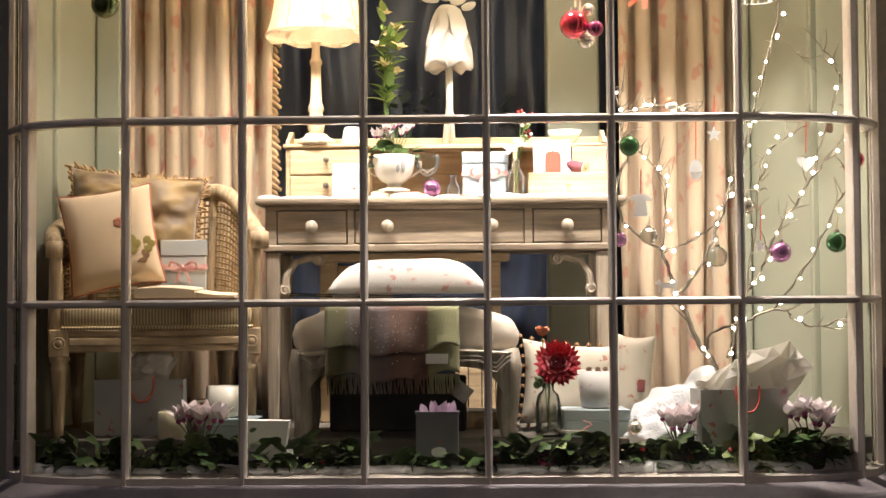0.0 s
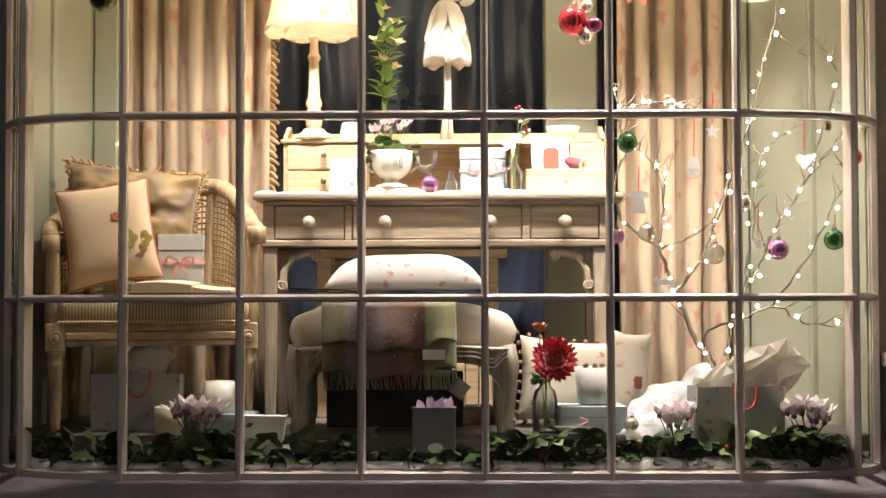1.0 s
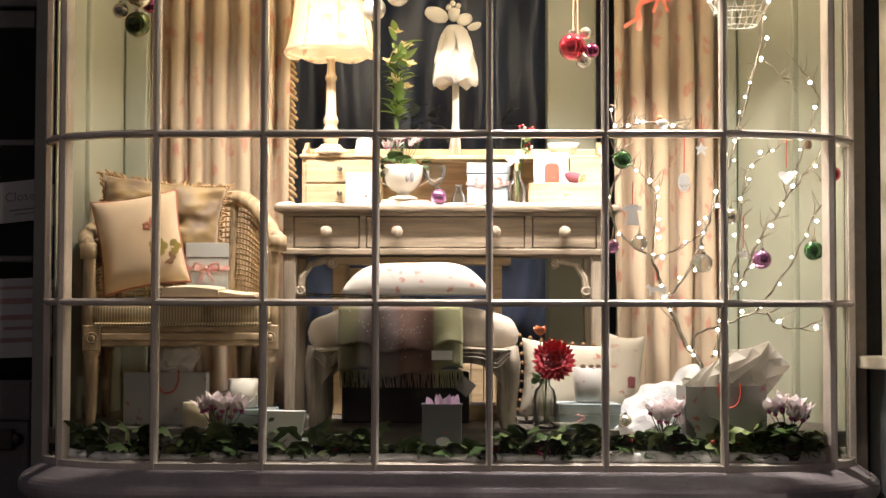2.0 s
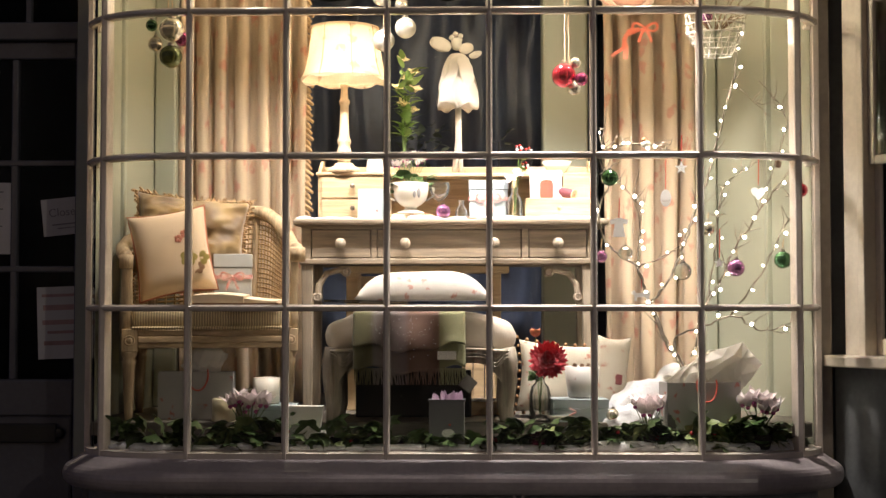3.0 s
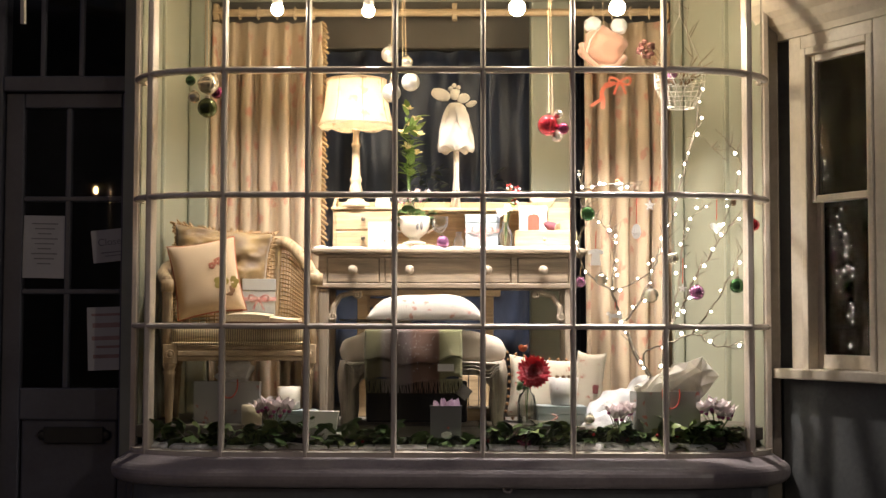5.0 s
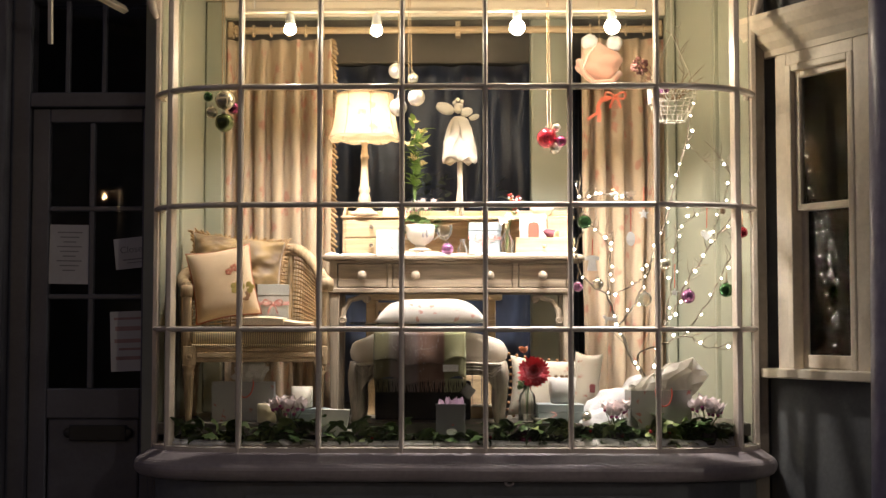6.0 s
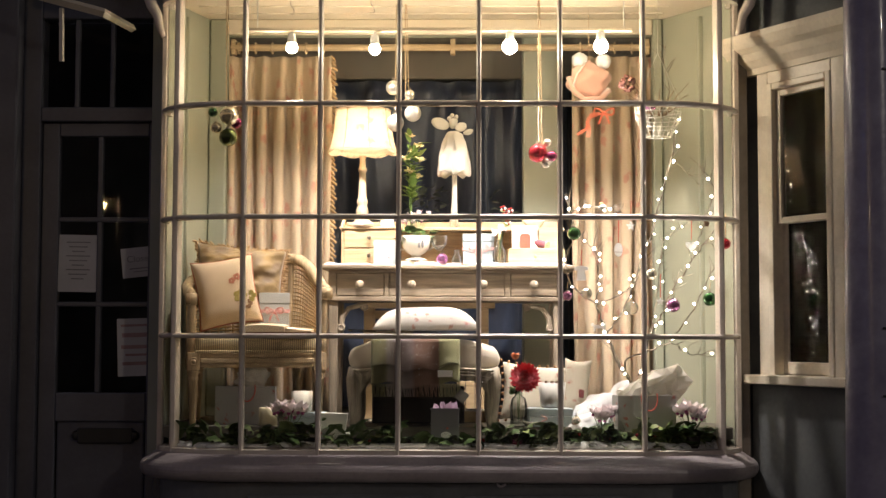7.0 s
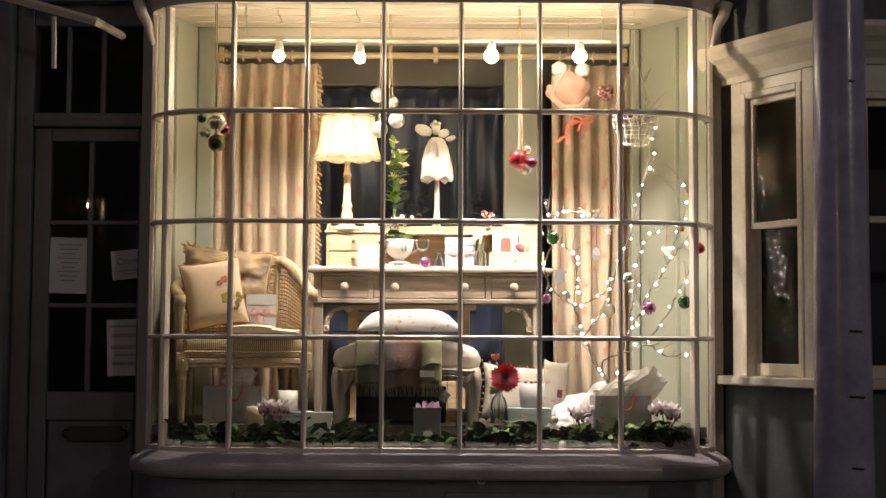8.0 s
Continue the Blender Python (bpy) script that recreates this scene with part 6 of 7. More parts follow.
part("brim", tube([(hx - 0.095, 0.18, hzc + 0.01), (hx - 0.075, 0.15, hzc - 0.055), (hx - 0.03, 0.135, hzc - 0.10), (hx + 0.05, 0.14, hzc - 0.095), (hx + 0.09, 0.17, hzc - 0.05)], 0.014, 0.014, 8), FELT, bonnet, smooth=True)
part("seam", tube([(hx - 0.078, 0.150, hzc - 0.04), (hx - 0.06, 0.143, hzc + 0.02), (hx - 0.038, 0.140, hzc + 0.05), (hx - 0.02, 0.153, hzc + 0.075)], 0.005, 0.004, 6), PLAIN, bonnet, smooth=True)
for dx, dz in ((-0.044, 0.096), (0.068, 0.088)):
    part("bobble", blob((hx + dx, 0.19, hzc + dz), (0.036, 0.032, 0.034), 0.25, dx * 50, 3), SNOW, bonnet, "white fur bobble", True)
part("hanging_string", tube([(hx, 0.20, hzc + 0.09), (hx, 0.20, top_z + 0.05)], 0.002, 0.002, 5), CORD, bonnet)
bwx, bwz = (0.4, 0.17, 2.151)[0], (0.4, 0.17, 2.151)[2]
tie_ = thing("ribbon_bow", (bwx, 0.14, bwz), "coral satin ribbon tied in a bow under the bonnet", "ribbon")
bow((bwx, 0.14, bwz), 0.046, CORAL, tie_)
part("long_tail", ribbon([(bwx - 0.02, 0.14, bwz - 0.005), (bwx - 0.060, 0.132, bwz - 0.012), (bwx - 0.078, 0.135, bwz - 0.045), (bwx - 0.070, 0.138, bwz - 0.075), (bwx - 0.074, 0.135, bwz - 0.115)], 0.017), CORAL, tie_)
part("long_tail", ribbon([(bwx - 0.03, 0.14, bwz - 0.01), (bwx - 0.075, 0.130, bwz - 0.03), (bwx - 0.082, 0.136, bwz - 0.075), (bwx - 0.125, 0.134, bwz - 0.105)], 0.013), CORAL, tie_)
# both hang well back, close to the curtain
bonnet.location += Vector((0.040, 0.42, 0.081))
tie_.location += Vector((0.044, 0.42, 0.070))

# wire basket of twigs
wx, wz = (0.653, 0.28, 2.162)[0], (0.653, 0.28, 2.162)[2]
WIRE = mat("white_wire", (0.70, 0.66, 0.55), 0.5, 0.2)
basket = thing("wire_basket", (wx, 0.28, wz), "white wire hanging basket holding twigs and a purple bauble", "basket")
for k in range(18):
    a = k * math.pi / 9
    part("wire", tube([(wx + 0.104 * math.cos(a), 0.28 + 0.073 * math.sin(a), wz + 0.045), (wx + 0.098 * math.cos(a + 0.25), 0.28 + 0.069 * math.sin(a + 0.25), wz - 0.02), (wx + 0.055 * math.cos(a + 0.5), 0.28 + 0.038 * math.sin(a + 0.5), wz - 0.098)], 0.0017, None, 5), WIRE, basket)
for rr, zz in ((0.104, 0.045), (0.102, 0.012), (0.098, -0.02), (0.079, -0.058), (0.055, -0.098)):
    part("hoop", tube([(wx + rr * math.cos(a), 0.28 + 0.7 * rr * math.sin(a), wz + zz) for a in np.linspace(0, 6.2832, 25).tolist()], 0.0022, None, 5), WIRE, basket)
for s in (-1, 1):
    part("hanger", tube([(wx + s * 0.104, 0.28, wz + 0.045), (wx, 0.28, wz + 0.28), (wx, 0.28, 2.69)], 0.0015, None, 5), WIRE, basket)
bauble((wx - 0.035, 0.262, wz + 0.038), 0.024, MAUVE, "purple bauble lying in the wire basket")
rng = random.Random(31)
TWIG = mat("brown_twig", (0.28, 0.18, 0.10), 0.8, 0, (0.18, 0.11, 0.06), 20, 0.3, 0.4, 120)
for k in range(16):
    a = rng.uniform(0, 6.28)
    p = Vector((wx + 0.03 * math.cos(a), 0.28 + 0.02 * math.sin(a), wz + 0.0))
    q = p + Vector((0.11 * math.cos(a), 0.03 * math.sin(a), rng.uniform(0.04, 0.16)))
    part("twig", tube([p, (p + q) / 2 + Vector((0, 0, 0.015)), q], 0.0022, 0.001, 4), TWIG, basket)
c = (0.52, 0.3, 2.307)
dried = thing("dried_hydrangea", c, "dried rust-pink hydrangea head hanging beside the bonnet", "dried flower")
for k in range(22):
    d = Vector((rng.gauss(0, 1), rng.gauss(0, 1), rng.gauss(0, 1))).normalized() * 0.032
    part("floret", blob(Vector(c) + d, (0.011, 0.010, 0.011), 0.3, k, 1), mat("rust_floret", (0.17, 0.065, 0.05), 0.8, 0, (0.22, 0.09, 0.07), 40, 0.2, 0.3, 90), dried)

# ---------------------------------------------------------------- twig tree with fairy lights
BARK = mat("silvered_bark", (0.30, 0.25, 0.19), 0.7, 0, (0.15, 0.12, 0.085), 18, 0.35, 0.6, 90)
FAIRY = mat("fairy_light", (1, 0.97, 0.9), 0.4, glow=((1.0, 0.94, 0.84), 55))
tree = thing("twig_tree", (0.521, 0.22, 0.927)[:2] + (FLOOR,), "bare silvered branches wound with lit white fairy lights", "twig tree")
bm = bmesh.new()
bmesh.ops.create_icosphere(bm, subdivisions=2, radius=1)
LIGHTMESH = finish("fairy_light", bm, FAIRY, True)
rng = random.Random(40)


def smooth_path(nodes, steps=6):
    out = []
    p = [Vector(q) for q in nodes]
    for k in range(len(p) - 1):
        a, b, c, d = p[max(k - 1, 0)], p[k], p[k + 1], p[min(k + 2, len(p) - 1)]
        for i in range(steps):
            g = i / steps
            out.append(0.5 * (2 * b + (c - a) * g + (2 * a - 5 * b + 4 * c - d) * g * g + (3 * b - a - 3 * c + d) * g ** 3))
    return out + [p[-1]]


def branch(nodes, r0, r1, lights, twigs):
    pts = smooth_path(nodes)
    pts = [q + Vector((rng.uniform(-1, 1), rng.uniform(-1, 1), rng.uniform(-1, 1))) * 0.0035 for q in pts]
    br = part("branch", tube(pts, r0 * 0.66, r1 * 0.62, 7), BARK, tree, smooth=True)
    total = sum((b - a).length for a, b in zip(pts, pts[1:]))
    for k in range(lights):
        want, run = total * (k + 0.5 + rng.uniform(-0.3, 0.3)) / lights, 0.0
        for a, b in zip(pts, pts[1:]):
            if run + (b - a).length >= want:
                q = a.lerp(b, (want - run) / max((b - a).length, 1e-6))
                break
            run += (b - a).length
        q = q + Vector((rng.uniform(-0.016, 0.016), -0.012, rng.uniform(-0.018, 0.018)))
        piece("fairy_light", LIGHTMESH, tree, Matrix.Translation(q) @ Matrix.Scale(rng.uniform(0.0028, 0.0060), 4))
    wire = [q + Vector((0.006 * math.sin(i * 1.1), 0.006 * math.cos(i * 1.1), 0)) for i, q in enumerate(pts)]
    if lights > 2:
        part("light_wire", tube(wire, 0.0010, None, 4), mat("brown_flex", (0.12, 0.09, 0.06), 0.6), br)
    for k in range(2 * twigs):
        i = rng.randrange(len(pts) // 3, len(pts) - 1)
        d = (pts[i + 1] - pts[i]).normalized()
        side = Vector((rng.uniform(-1, 1), rng.uniform(-0.4, 0.4), rng.uniform(-0.3, 1))).normalized()
        q = pts[i] + (d * 0.5 + side * 0.8) * rng.uniform(0.03, 0.09)
        h = (pts[i] + q) / 2 + Vector((rng.uniform(-1, 1), 0, rng.uniform(-1, 1))) * 0.008
        part("twig", tube([pts[i], h, q], 0.0022, 0.0009, 4), BARK, br)


branch([(0.529, 0.22, 0.919), (0.517, 0.22, 0.992), (0.467, 0.24, 1.071), (0.433, 0.25, 1.158), (0.415, 0.26, 1.204), (0.398, 0.27, 1.261), (0.376, 0.28, 1.329)], 0.013, 0.008, 4, 2)
branch([(0.376, 0.28, 1.329), (0.301, 0.28, 1.384), (0.254, 0.27, 1.444), (0.247, 0.27, 1.548), (0.28, 0.26, 1.618), (0.252, 0.26, 1.715), (0.261, 0.26, 1.813)], 0.006, 0.002, 5, 9)
branch([(0.415, 0.26, 1.204), (0.47, 0.24, 1.268), (0.514, 0.24, 1.357), (0.542, 0.24, 1.432), (0.563, 0.24, 1.504), (0.609, 0.24, 1.613), (0.641, 0.25, 1.727), (0.682, 0.26, 1.873), (0.713, 0.27, 1.997), (0.734, 0.28, 2.153)], 0.0085, 0.003, 20, 8)
branch([(0.376, 0.28, 1.329), (0.432, 0.29, 1.348), (0.479, 0.3, 1.372), (0.535, 0.3, 1.408), (0.56, 0.3, 1.476)], 0.0045, 0.002, 3, 2)
branch([(0.517, 0.22, 0.992), (0.492, 0.2, 1.08), (0.59, 0.18, 1.126), (0.689, 0.17, 1.16), (0.742, 0.16, 1.125), (0.795, 0.16, 1.109), (0.887, 0.16, 1.14)], 0.007, 0.0018, 5, 4)
branch([(0.555, 0.23, 1.022), (0.606, 0.22, 1.203), (0.653, 0.21, 1.282), (0.697, 0.21, 1.383), (0.749, 0.21, 1.461), (0.803, 0.2, 1.546), (0.884, 0.2, 1.655), (0.911, 0.2, 1.767)], 0.007, 0.002, 12, 6)
branch([(0.676, 0.18, 1.16), (0.708, 0.18, 1.202), (0.778, 0.17, 1.294), (0.825, 0.17, 1.389), (0.882, 0.17, 1.497), (0.898, 0.17, 1.573)], 0.005, 0.002, 6, 3)
branch([(0.606, 0.22, 1.203), (0.635, 0.25, 1.34), (0.659, 0.27, 1.528), (0.686, 0.28, 1.616), (0.802, 0.28, 1.698)], 0.005, 0.0016, 10, 4)
branch([(0.247, 0.26, 1.724), (0.296, 0.25, 1.743), (0.361, 0.25, 1.754), (0.433, 0.25, 1.745), (0.481, 0.25, 1.732)], 0.005, 0.0025, 8, 6)
branch([(0.376, 0.28, 1.329), (0.38, 0.26, 1.407), (0.385, 0.26, 1.523), (0.344, 0.26, 1.585), (0.288, 0.26, 1.642)], 0.004, 0.0018, 9, 5)
branch([(0.803, 0.2, 1.546), (0.834, 0.22, 1.658), (0.884, 0.22, 1.802), (0.87, 0.22, 1.874), (0.831, 0.22, 1.913)], 0.003, 0.0015, 5, 3)
branch([(0.729, 0.27, 1.956), (0.774, 0.26, 1.905), (0.838, 0.26, 1.848)], 0.002, 0.001, 0, 2)
branch([(0.664, 0.28, 2.141), (0.703, 0.28, 2.272), (0.683, 0.28, 2.377), (0.694, 0.28, 2.495)], 0.003, 0.001, 0, 3)

for p, r, material, lab, cd in (((0.276, 0.22, 1.634), 0.030, GREEN, "green glass bauble on the twig tree", 0.02), ((0.248, 0.25, 1.364), 0.022, MAUVE, "rose-pink bauble on the twig tree", 0.03), ((0.329, 0.22, 1.374), 0.025, FROST, "clear speckled glass bauble on the twig tree", 0.02), ((0.522, 0.2, 1.311), 0.030, FROST, "large clear glass bauble on the twig tree", 0.02), ((0.699, 0.18, 1.322), 0.030, MAUVE, "mauve glitter bauble on the twig tree", 0.02), ((0.85, 0.15, 1.348), 0.030, GREEN, "dark green glitter bauble on the twig tree", 0.03), ((0.94, 0.26, 1.593), 0.024, RED, "red glass bauble near the curved pane", 0.10), ((0.611, 0.22, 1.458), 0.025, SILVER, "tarnished silver bauble on the twig tree", 0.02)):
    bauble(p, r, material, lab, cd, group="tree baubles")


def flat_ornament(name, outline, at, scale, label, material=WHITE, string=0.08):
    o = thing(name, at, label, "ornament", "hanging ornaments")
    part("body", wall_quad([(at[0] + u * scale, at[1], at[2] + v * scale) for u, v in outline], (0, 0.004, 0)), material, o)
    part("string", tube([(at[0], at[1] + 0.002, at[2] + scale), (at[0] + 0.002, at[1] + 0.002, at[2] + scale + string)], 0.0022, None, 4), RIBBON, o, "red ribbon loop")
    return o


star = [((1.0 if k % 2 == 0 else 0.42) * math.sin(k * math.pi / 5), (1.0 if k % 2 == 0 else 0.42) * math.cos(k * math.pi / 5)) for k in range(10)]
egg = [(0.62 * math.sin(a), math.cos(a) if math.cos(a) < 0 else 1.0 * math.cos(a)) for a in np.linspace(0, 6.0, 18).tolist()]
dress = [(-0.25, 1.0), (0.25, 1.0), (0.95, 0.75), (0.8, 0.35), (0.42, 0.45), (0.62, -0.9), (-0.62, -0.9), (-0.42, 0.45), (-0.8, 0.35), (-0.95, 0.75)]
heart = [(0.9 * math.sin(a) ** 3, 0.75 * math.cos(a) - 0.3 * math.cos(2 * a) - 0.12 * math.cos(3 * a)) for a in np.linspace(0, 6.0, 22).tolist()]
dog = [(-1.3, 0.5), (-0.9, 0.75), (-0.7, 0.35), (0.9, 0.4), (1.2, 0.75), (1.1, 0.2), (1.0, -0.7), (0.7, -0.7), (0.6, -0.2), (-0.5, -0.2), (-0.6, -0.7), (-0.9, -0.7), (-0.9, 0.1), (-1.3, 0.2)]
o = flat_ornament("star_ornament", star, (0.525, 0.24, 1.669), 0.024, "white wooden star hanging on red thread", string=0.09)
o = flat_ornament("egg_ornament", egg, (0.471, 0.24, 1.565), 0.030, "cream wooden owl-shaped drop with dotted pattern", string=0.12)
for k in range(5):
    part("dot", blob(((0.471, 0.24, 1.565)[0] - 0.012 + 0.006 * k, 0.239, (0.471, 0.24, 1.565)[2] - 0.008 - 0.004 * (k % 2)), (0.002, 0.001, 0.002), sub=1), BROWNT, o)
flat_ornament("dress_ornament", dress, (0.306, 0.21, 1.46), 0.034, "white wooden dress shape hanging on a red ribbon", string=0.07)
flat_ornament("heart_ornament", heart, (0.785, 0.22, 1.581), 0.028, "pale wooden bird-shaped heart hanging on red ribbon", string=0.09)
flat_ornament("dog_ornament", dog, (0.382, 0.22, 1.228), 0.026, "cream spotted wooden dog shape on the branch", string=0.03)
flat_ornament("star_ornament", star, (0.646, 0.2, 1.339), 0.018, "small white star hanging on red ribbon", string=0.10)
rb = (0.403, 0.24, 1.751)
robin = thing("bird_ornament", rb, "small white felt bird with an orange breast perched on a branch", "bird ornament")
part("body", blob(rb, (0.018, 0.014, 0.014), 0.1, 2, 2), PLAIN, robin, smooth=True)
part("head", blob((rb[0] - 0.006, rb[1], rb[2] + 0.015), (0.010, 0.010, 0.010), sub=2), mat("orange_felt", (0.70, 0.34, 0.16), 0.9), robin, smooth=True)
cone_at = (0.849, 0.2, 1.664)
PINEC = mat("pine_cone", (0.20, 0.12, 0.07), 0.8, 0, (0.12, 0.07, 0.04), 30, 0.3, 0.4, 90)


def pine_cone(at, size, label, group="pine cones"):
    c = thing("pine_cone", at, label, "pine cone", group)
    part("core", blob((at[0], at[1], at[2] + size), (size * 0.55, size * 0.55, size), sub=2), PINEC, c)
    for k in range(34):
        f = k / 34
        a = k * 2.399
        r = size * 0.78 * math.sin(math.pi * (0.12 + 0.8 * f))
        m = Matrix.Translation((at[0] + r * math.cos(a) * 0.7, at[1] + r * math.sin(a) * 0.7, at[2] + size * 2 * f)) @ pose(0, 0, 0, 0, -25, 0) @ Matrix.Rotation(a, 4, "Z")
        part("scale", moved(blob((size * 0.2, 0, 0), (size * 0.30, size * 0.26, size * 0.10), sub=1), Matrix.Translation((at[0] + r * math.cos(a) * 0.7, at[1] + r * math.sin(a) * 0.7, at[2] + size * 2 * f)) @ Matrix.Rotation(a, 4, "Z") @ pose(0, 0, 0, 0, -28, 0)), PINEC, c)
    return c


pine_cone(cone_at, 0.014, "tiny pine cone hanging on the twig tree")

# ---------------------------------------------------------------- along the floor
KRAFT = motif(mat("grey_print_paper", (0.38, 0.38, 0.36), 0.7, 0, (0.33, 0.33, 0.315), 5, 0.12, 0.1, 60), (0.38, 0.14, 0.12), 20, 0.55)
TISSUE = motif(mat("white_tissue", (0.88, 0.86, 0.81), 0.8, 0, (0.82, 0.79, 0.73), 8, 0.1, 0.3, 50, translucent=0.55), (0.50, 0.34, 0.26), 40, 0.55)


def crumple(at, size, seed, bm=None, sub=4):
    """Stiff crumpled paper: facets pushed in and out."""
    bm = bm or bmesh.new()
    start = len(bm.verts)
    made = bmesh.ops.create_icosphere(bm, subdivisions=min(sub, 3), radius=1)["verts"]
    rnd = random.Random(int(seed * 100))
    for v in made:
        v.co += Vector((rnd.uniform(-1, 1), rnd.uniform(-1, 1), rnd.uniform(-1, 1))) * 0.06
        k = 1 + 0.34 * noise.cell(v.co * 1.5 + Vector((seed, 0, 0))) * 0.5 + 0.30 * noise.noise(v.co * 1.6 + Vector((seed * 3.1, seed, 0))) + 0.16 * noise.noise(v.co * 4.2 + Vector((seed, 5, 0)))
        v.co = Vector((at[0] + v.co.x * size[0] * k, at[1] + v.co.y * size[1] * k, at[2] + v.co.z * size[2] * k))
    return bm


def folded_sheet(base, top, y, seed, nu=6, nv=4):
    """A stiff creased sheet of paper between a base line and a broken top line of (x, z) points."""
    rnd = random.Random(seed)

    def along(line, u):
        f = u * (len(line) - 1)
        k = min(int(f), len(line) - 2)
        return Vector(line[k]).lerp(Vector(line[k + 1]), f - k)

    bm = bmesh.new()
    rows = []
    for j in range(nv + 1):
        row = []
        for i in range(nu + 1):
            u, v = i / nu, j / nv
            p = along(base, u).lerp(along(top, u), v)
            rim = 0.35 if v in (0, 1) or u in (0, 1) else 1
            row.append(bm.verts.new((p.x + rnd.uniform(-1, 1) * 0.006 * rim, y + (0.010 if (i + 2 * j) % 3 == 0 else -0.006) * (0.3 + v) + rnd.uniform(-1, 1) * 0.005, p.y + rnd.uniform(-1, 1) * 0.006 * rim)))
        rows.append(row)
    for a, b in zip(rows, rows[1:]):
        for k in range(nu):
            if rnd.random() < 0.5:
                bm.faces.new((a[k], a[k + 1], b[k + 1]))
                bm.faces.new((a[k], b[k + 1], b[k]))
            else:
                bm.faces.new((a[k], a[k + 1], b[k]))
                bm.faces.new((a[k + 1], b[k + 1], b[k]))
    bm.normal_update()
    bmesh.ops.solidify(bm, geom=bm.faces[:], thickness=0.0012)
    return bm


def paper_bag(x0, x1, z0, z1, y, depth, label, tissue, turn=0):
    cx, w, h = (x0 + x1) / 2, (x1 - x0) / 2, z1 - z0
    m = Matrix.Translation((cx, y, z0)) @ pose(0, 0, 0, 0, 0, turn)
    g = thing("gift_bag", (cx, y, z0), label, "gift bag", "gift bags")
    for a in ((-w, w, 0, 0.003), (-w, w, depth - 0.003, depth), (-w, -w + 0.003, 0.003, depth - 0.003), (w - 0.003, w, 0.003, depth - 0.003)):
        part("side", moved(box(*a, 0, h, 0.0008), m), KRAFT, g)
    part("bottom", moved(box(-w, w, 0, depth, 0, 0.003, 0.0005), m), KRAFT, g)
    for yy in (-0.002, depth + 0.002):
        part("handle", moved(tube([(-0.01 + 0.035 * math.cos(a) + w * 0.15, yy - 0.006 * math.sin(a), h - 0.01 - 0.055 * math.sin(a)) for a in np.linspace(-0.35, 3.5, 14).tolist()], 0.003, None, 6), m), RIBBON, g, "red cord handle")
    for k, (dx, dy, dz, sx, sy, sz) in enumerate(tissue):
        bm = crumple((0, 0, 0), (sx, sy, sz), k + turn * 0.1 + 1.3)
        part("tissue", moved(bm, m @ Matrix.Translation((dx, dy, h + dz)) @ pose(0, 0, 0, 0, -22 + 30 * k, 0)), TISSUE, g, "crumpled white printed tissue paper")
    return g


x0, x1, z0, z1 = (-1.29, -1.028, 0.806, 0.965)
paper_bag(x0, x1, FLOOR, z1, 0.262, 0.055, "pale grey printed gift bag with tissue standing under the chair", [(0.03, 0.03, 0.035, 0.07, 0.03, 0.05)], 0)
x0, x1, z0, z1 = (0.423, 0.692, 0.79, 0.939)
bag = paper_bag(x0 + 0.022, x1 + 0.010, 0.7205, z1, 0.098, 0.085, "grey printed gift bag overflowing with white tissue paper", [], 11)
for sheet, (base, top, y) in enumerate((([(0.50, 0.915), (0.70, 0.905)], [(0.555, 1.018), (0.709, 1.074), (0.773, 0.998)], 0.135), ([(0.44, 0.91), (0.62, 0.91)], [(0.452, 0.962), (0.53, 1.000), (0.60, 1.022)], 0.155), ([(0.52, 0.90), (0.69, 0.90)], [(0.60, 1.045), (0.72, 1.055), (0.745, 0.955)], 0.165))):
    part("tissue", folded_sheet(base, top, y, 5 + sheet), TISSUE, bag, "creased white printed tissue paper")
# fleece snow heap behind it, and along the glass
heap = thing("snow_heap", (0.417, 0.22, 0.896)[:2] + (FLOOR,), "heap of bright white fleece snow at the foot of the tree", "fake snow")
hx_ = (0.417, 0.22, 0.896)[0]
part("fleece", blob((hx_, 0.24, FLOOR), (0.16, 0.07, 0.13), 0.25, 3, 4), SNOW, heap, smooth=True)
part("fleece", blob((0.505, 0.265, FLOOR), (0.125, 0.05, 0.185), 0.2, 5, 4), SNOW, heap, smooth=True)
part("fleece", blob((hx_ - 0.07, 0.20, FLOOR - 0.01), (0.09, 0.06, 0.07), 0.3, 8, 4), SNOW, heap, smooth=True)
strip = thing("snow_strip", (-0.28, 0.06, 0.72), "uneven strip of fleece snow along the foot of the glass", "fake snow")
bm = bmesh.new()
rng = random.Random(50)
for k in range(90):
    x = XL + 0.0 + (XR - XL) * (k + 0.5) / 90
    high = 0.016 + 0.010 * noise.noise(Vector((x * 5, 1, 2))) + (0.010 if x > 0.2 else 0)
    blob((x, front_y(x) + 0.050 + rng.uniform(-0.006, 0.010), 0.722), (rng.uniform(0.03, 0.05), 0.018, high), 0.2, k, 3, 1, bm)
part("fleece", bm, SNOW, strip, smooth=True)

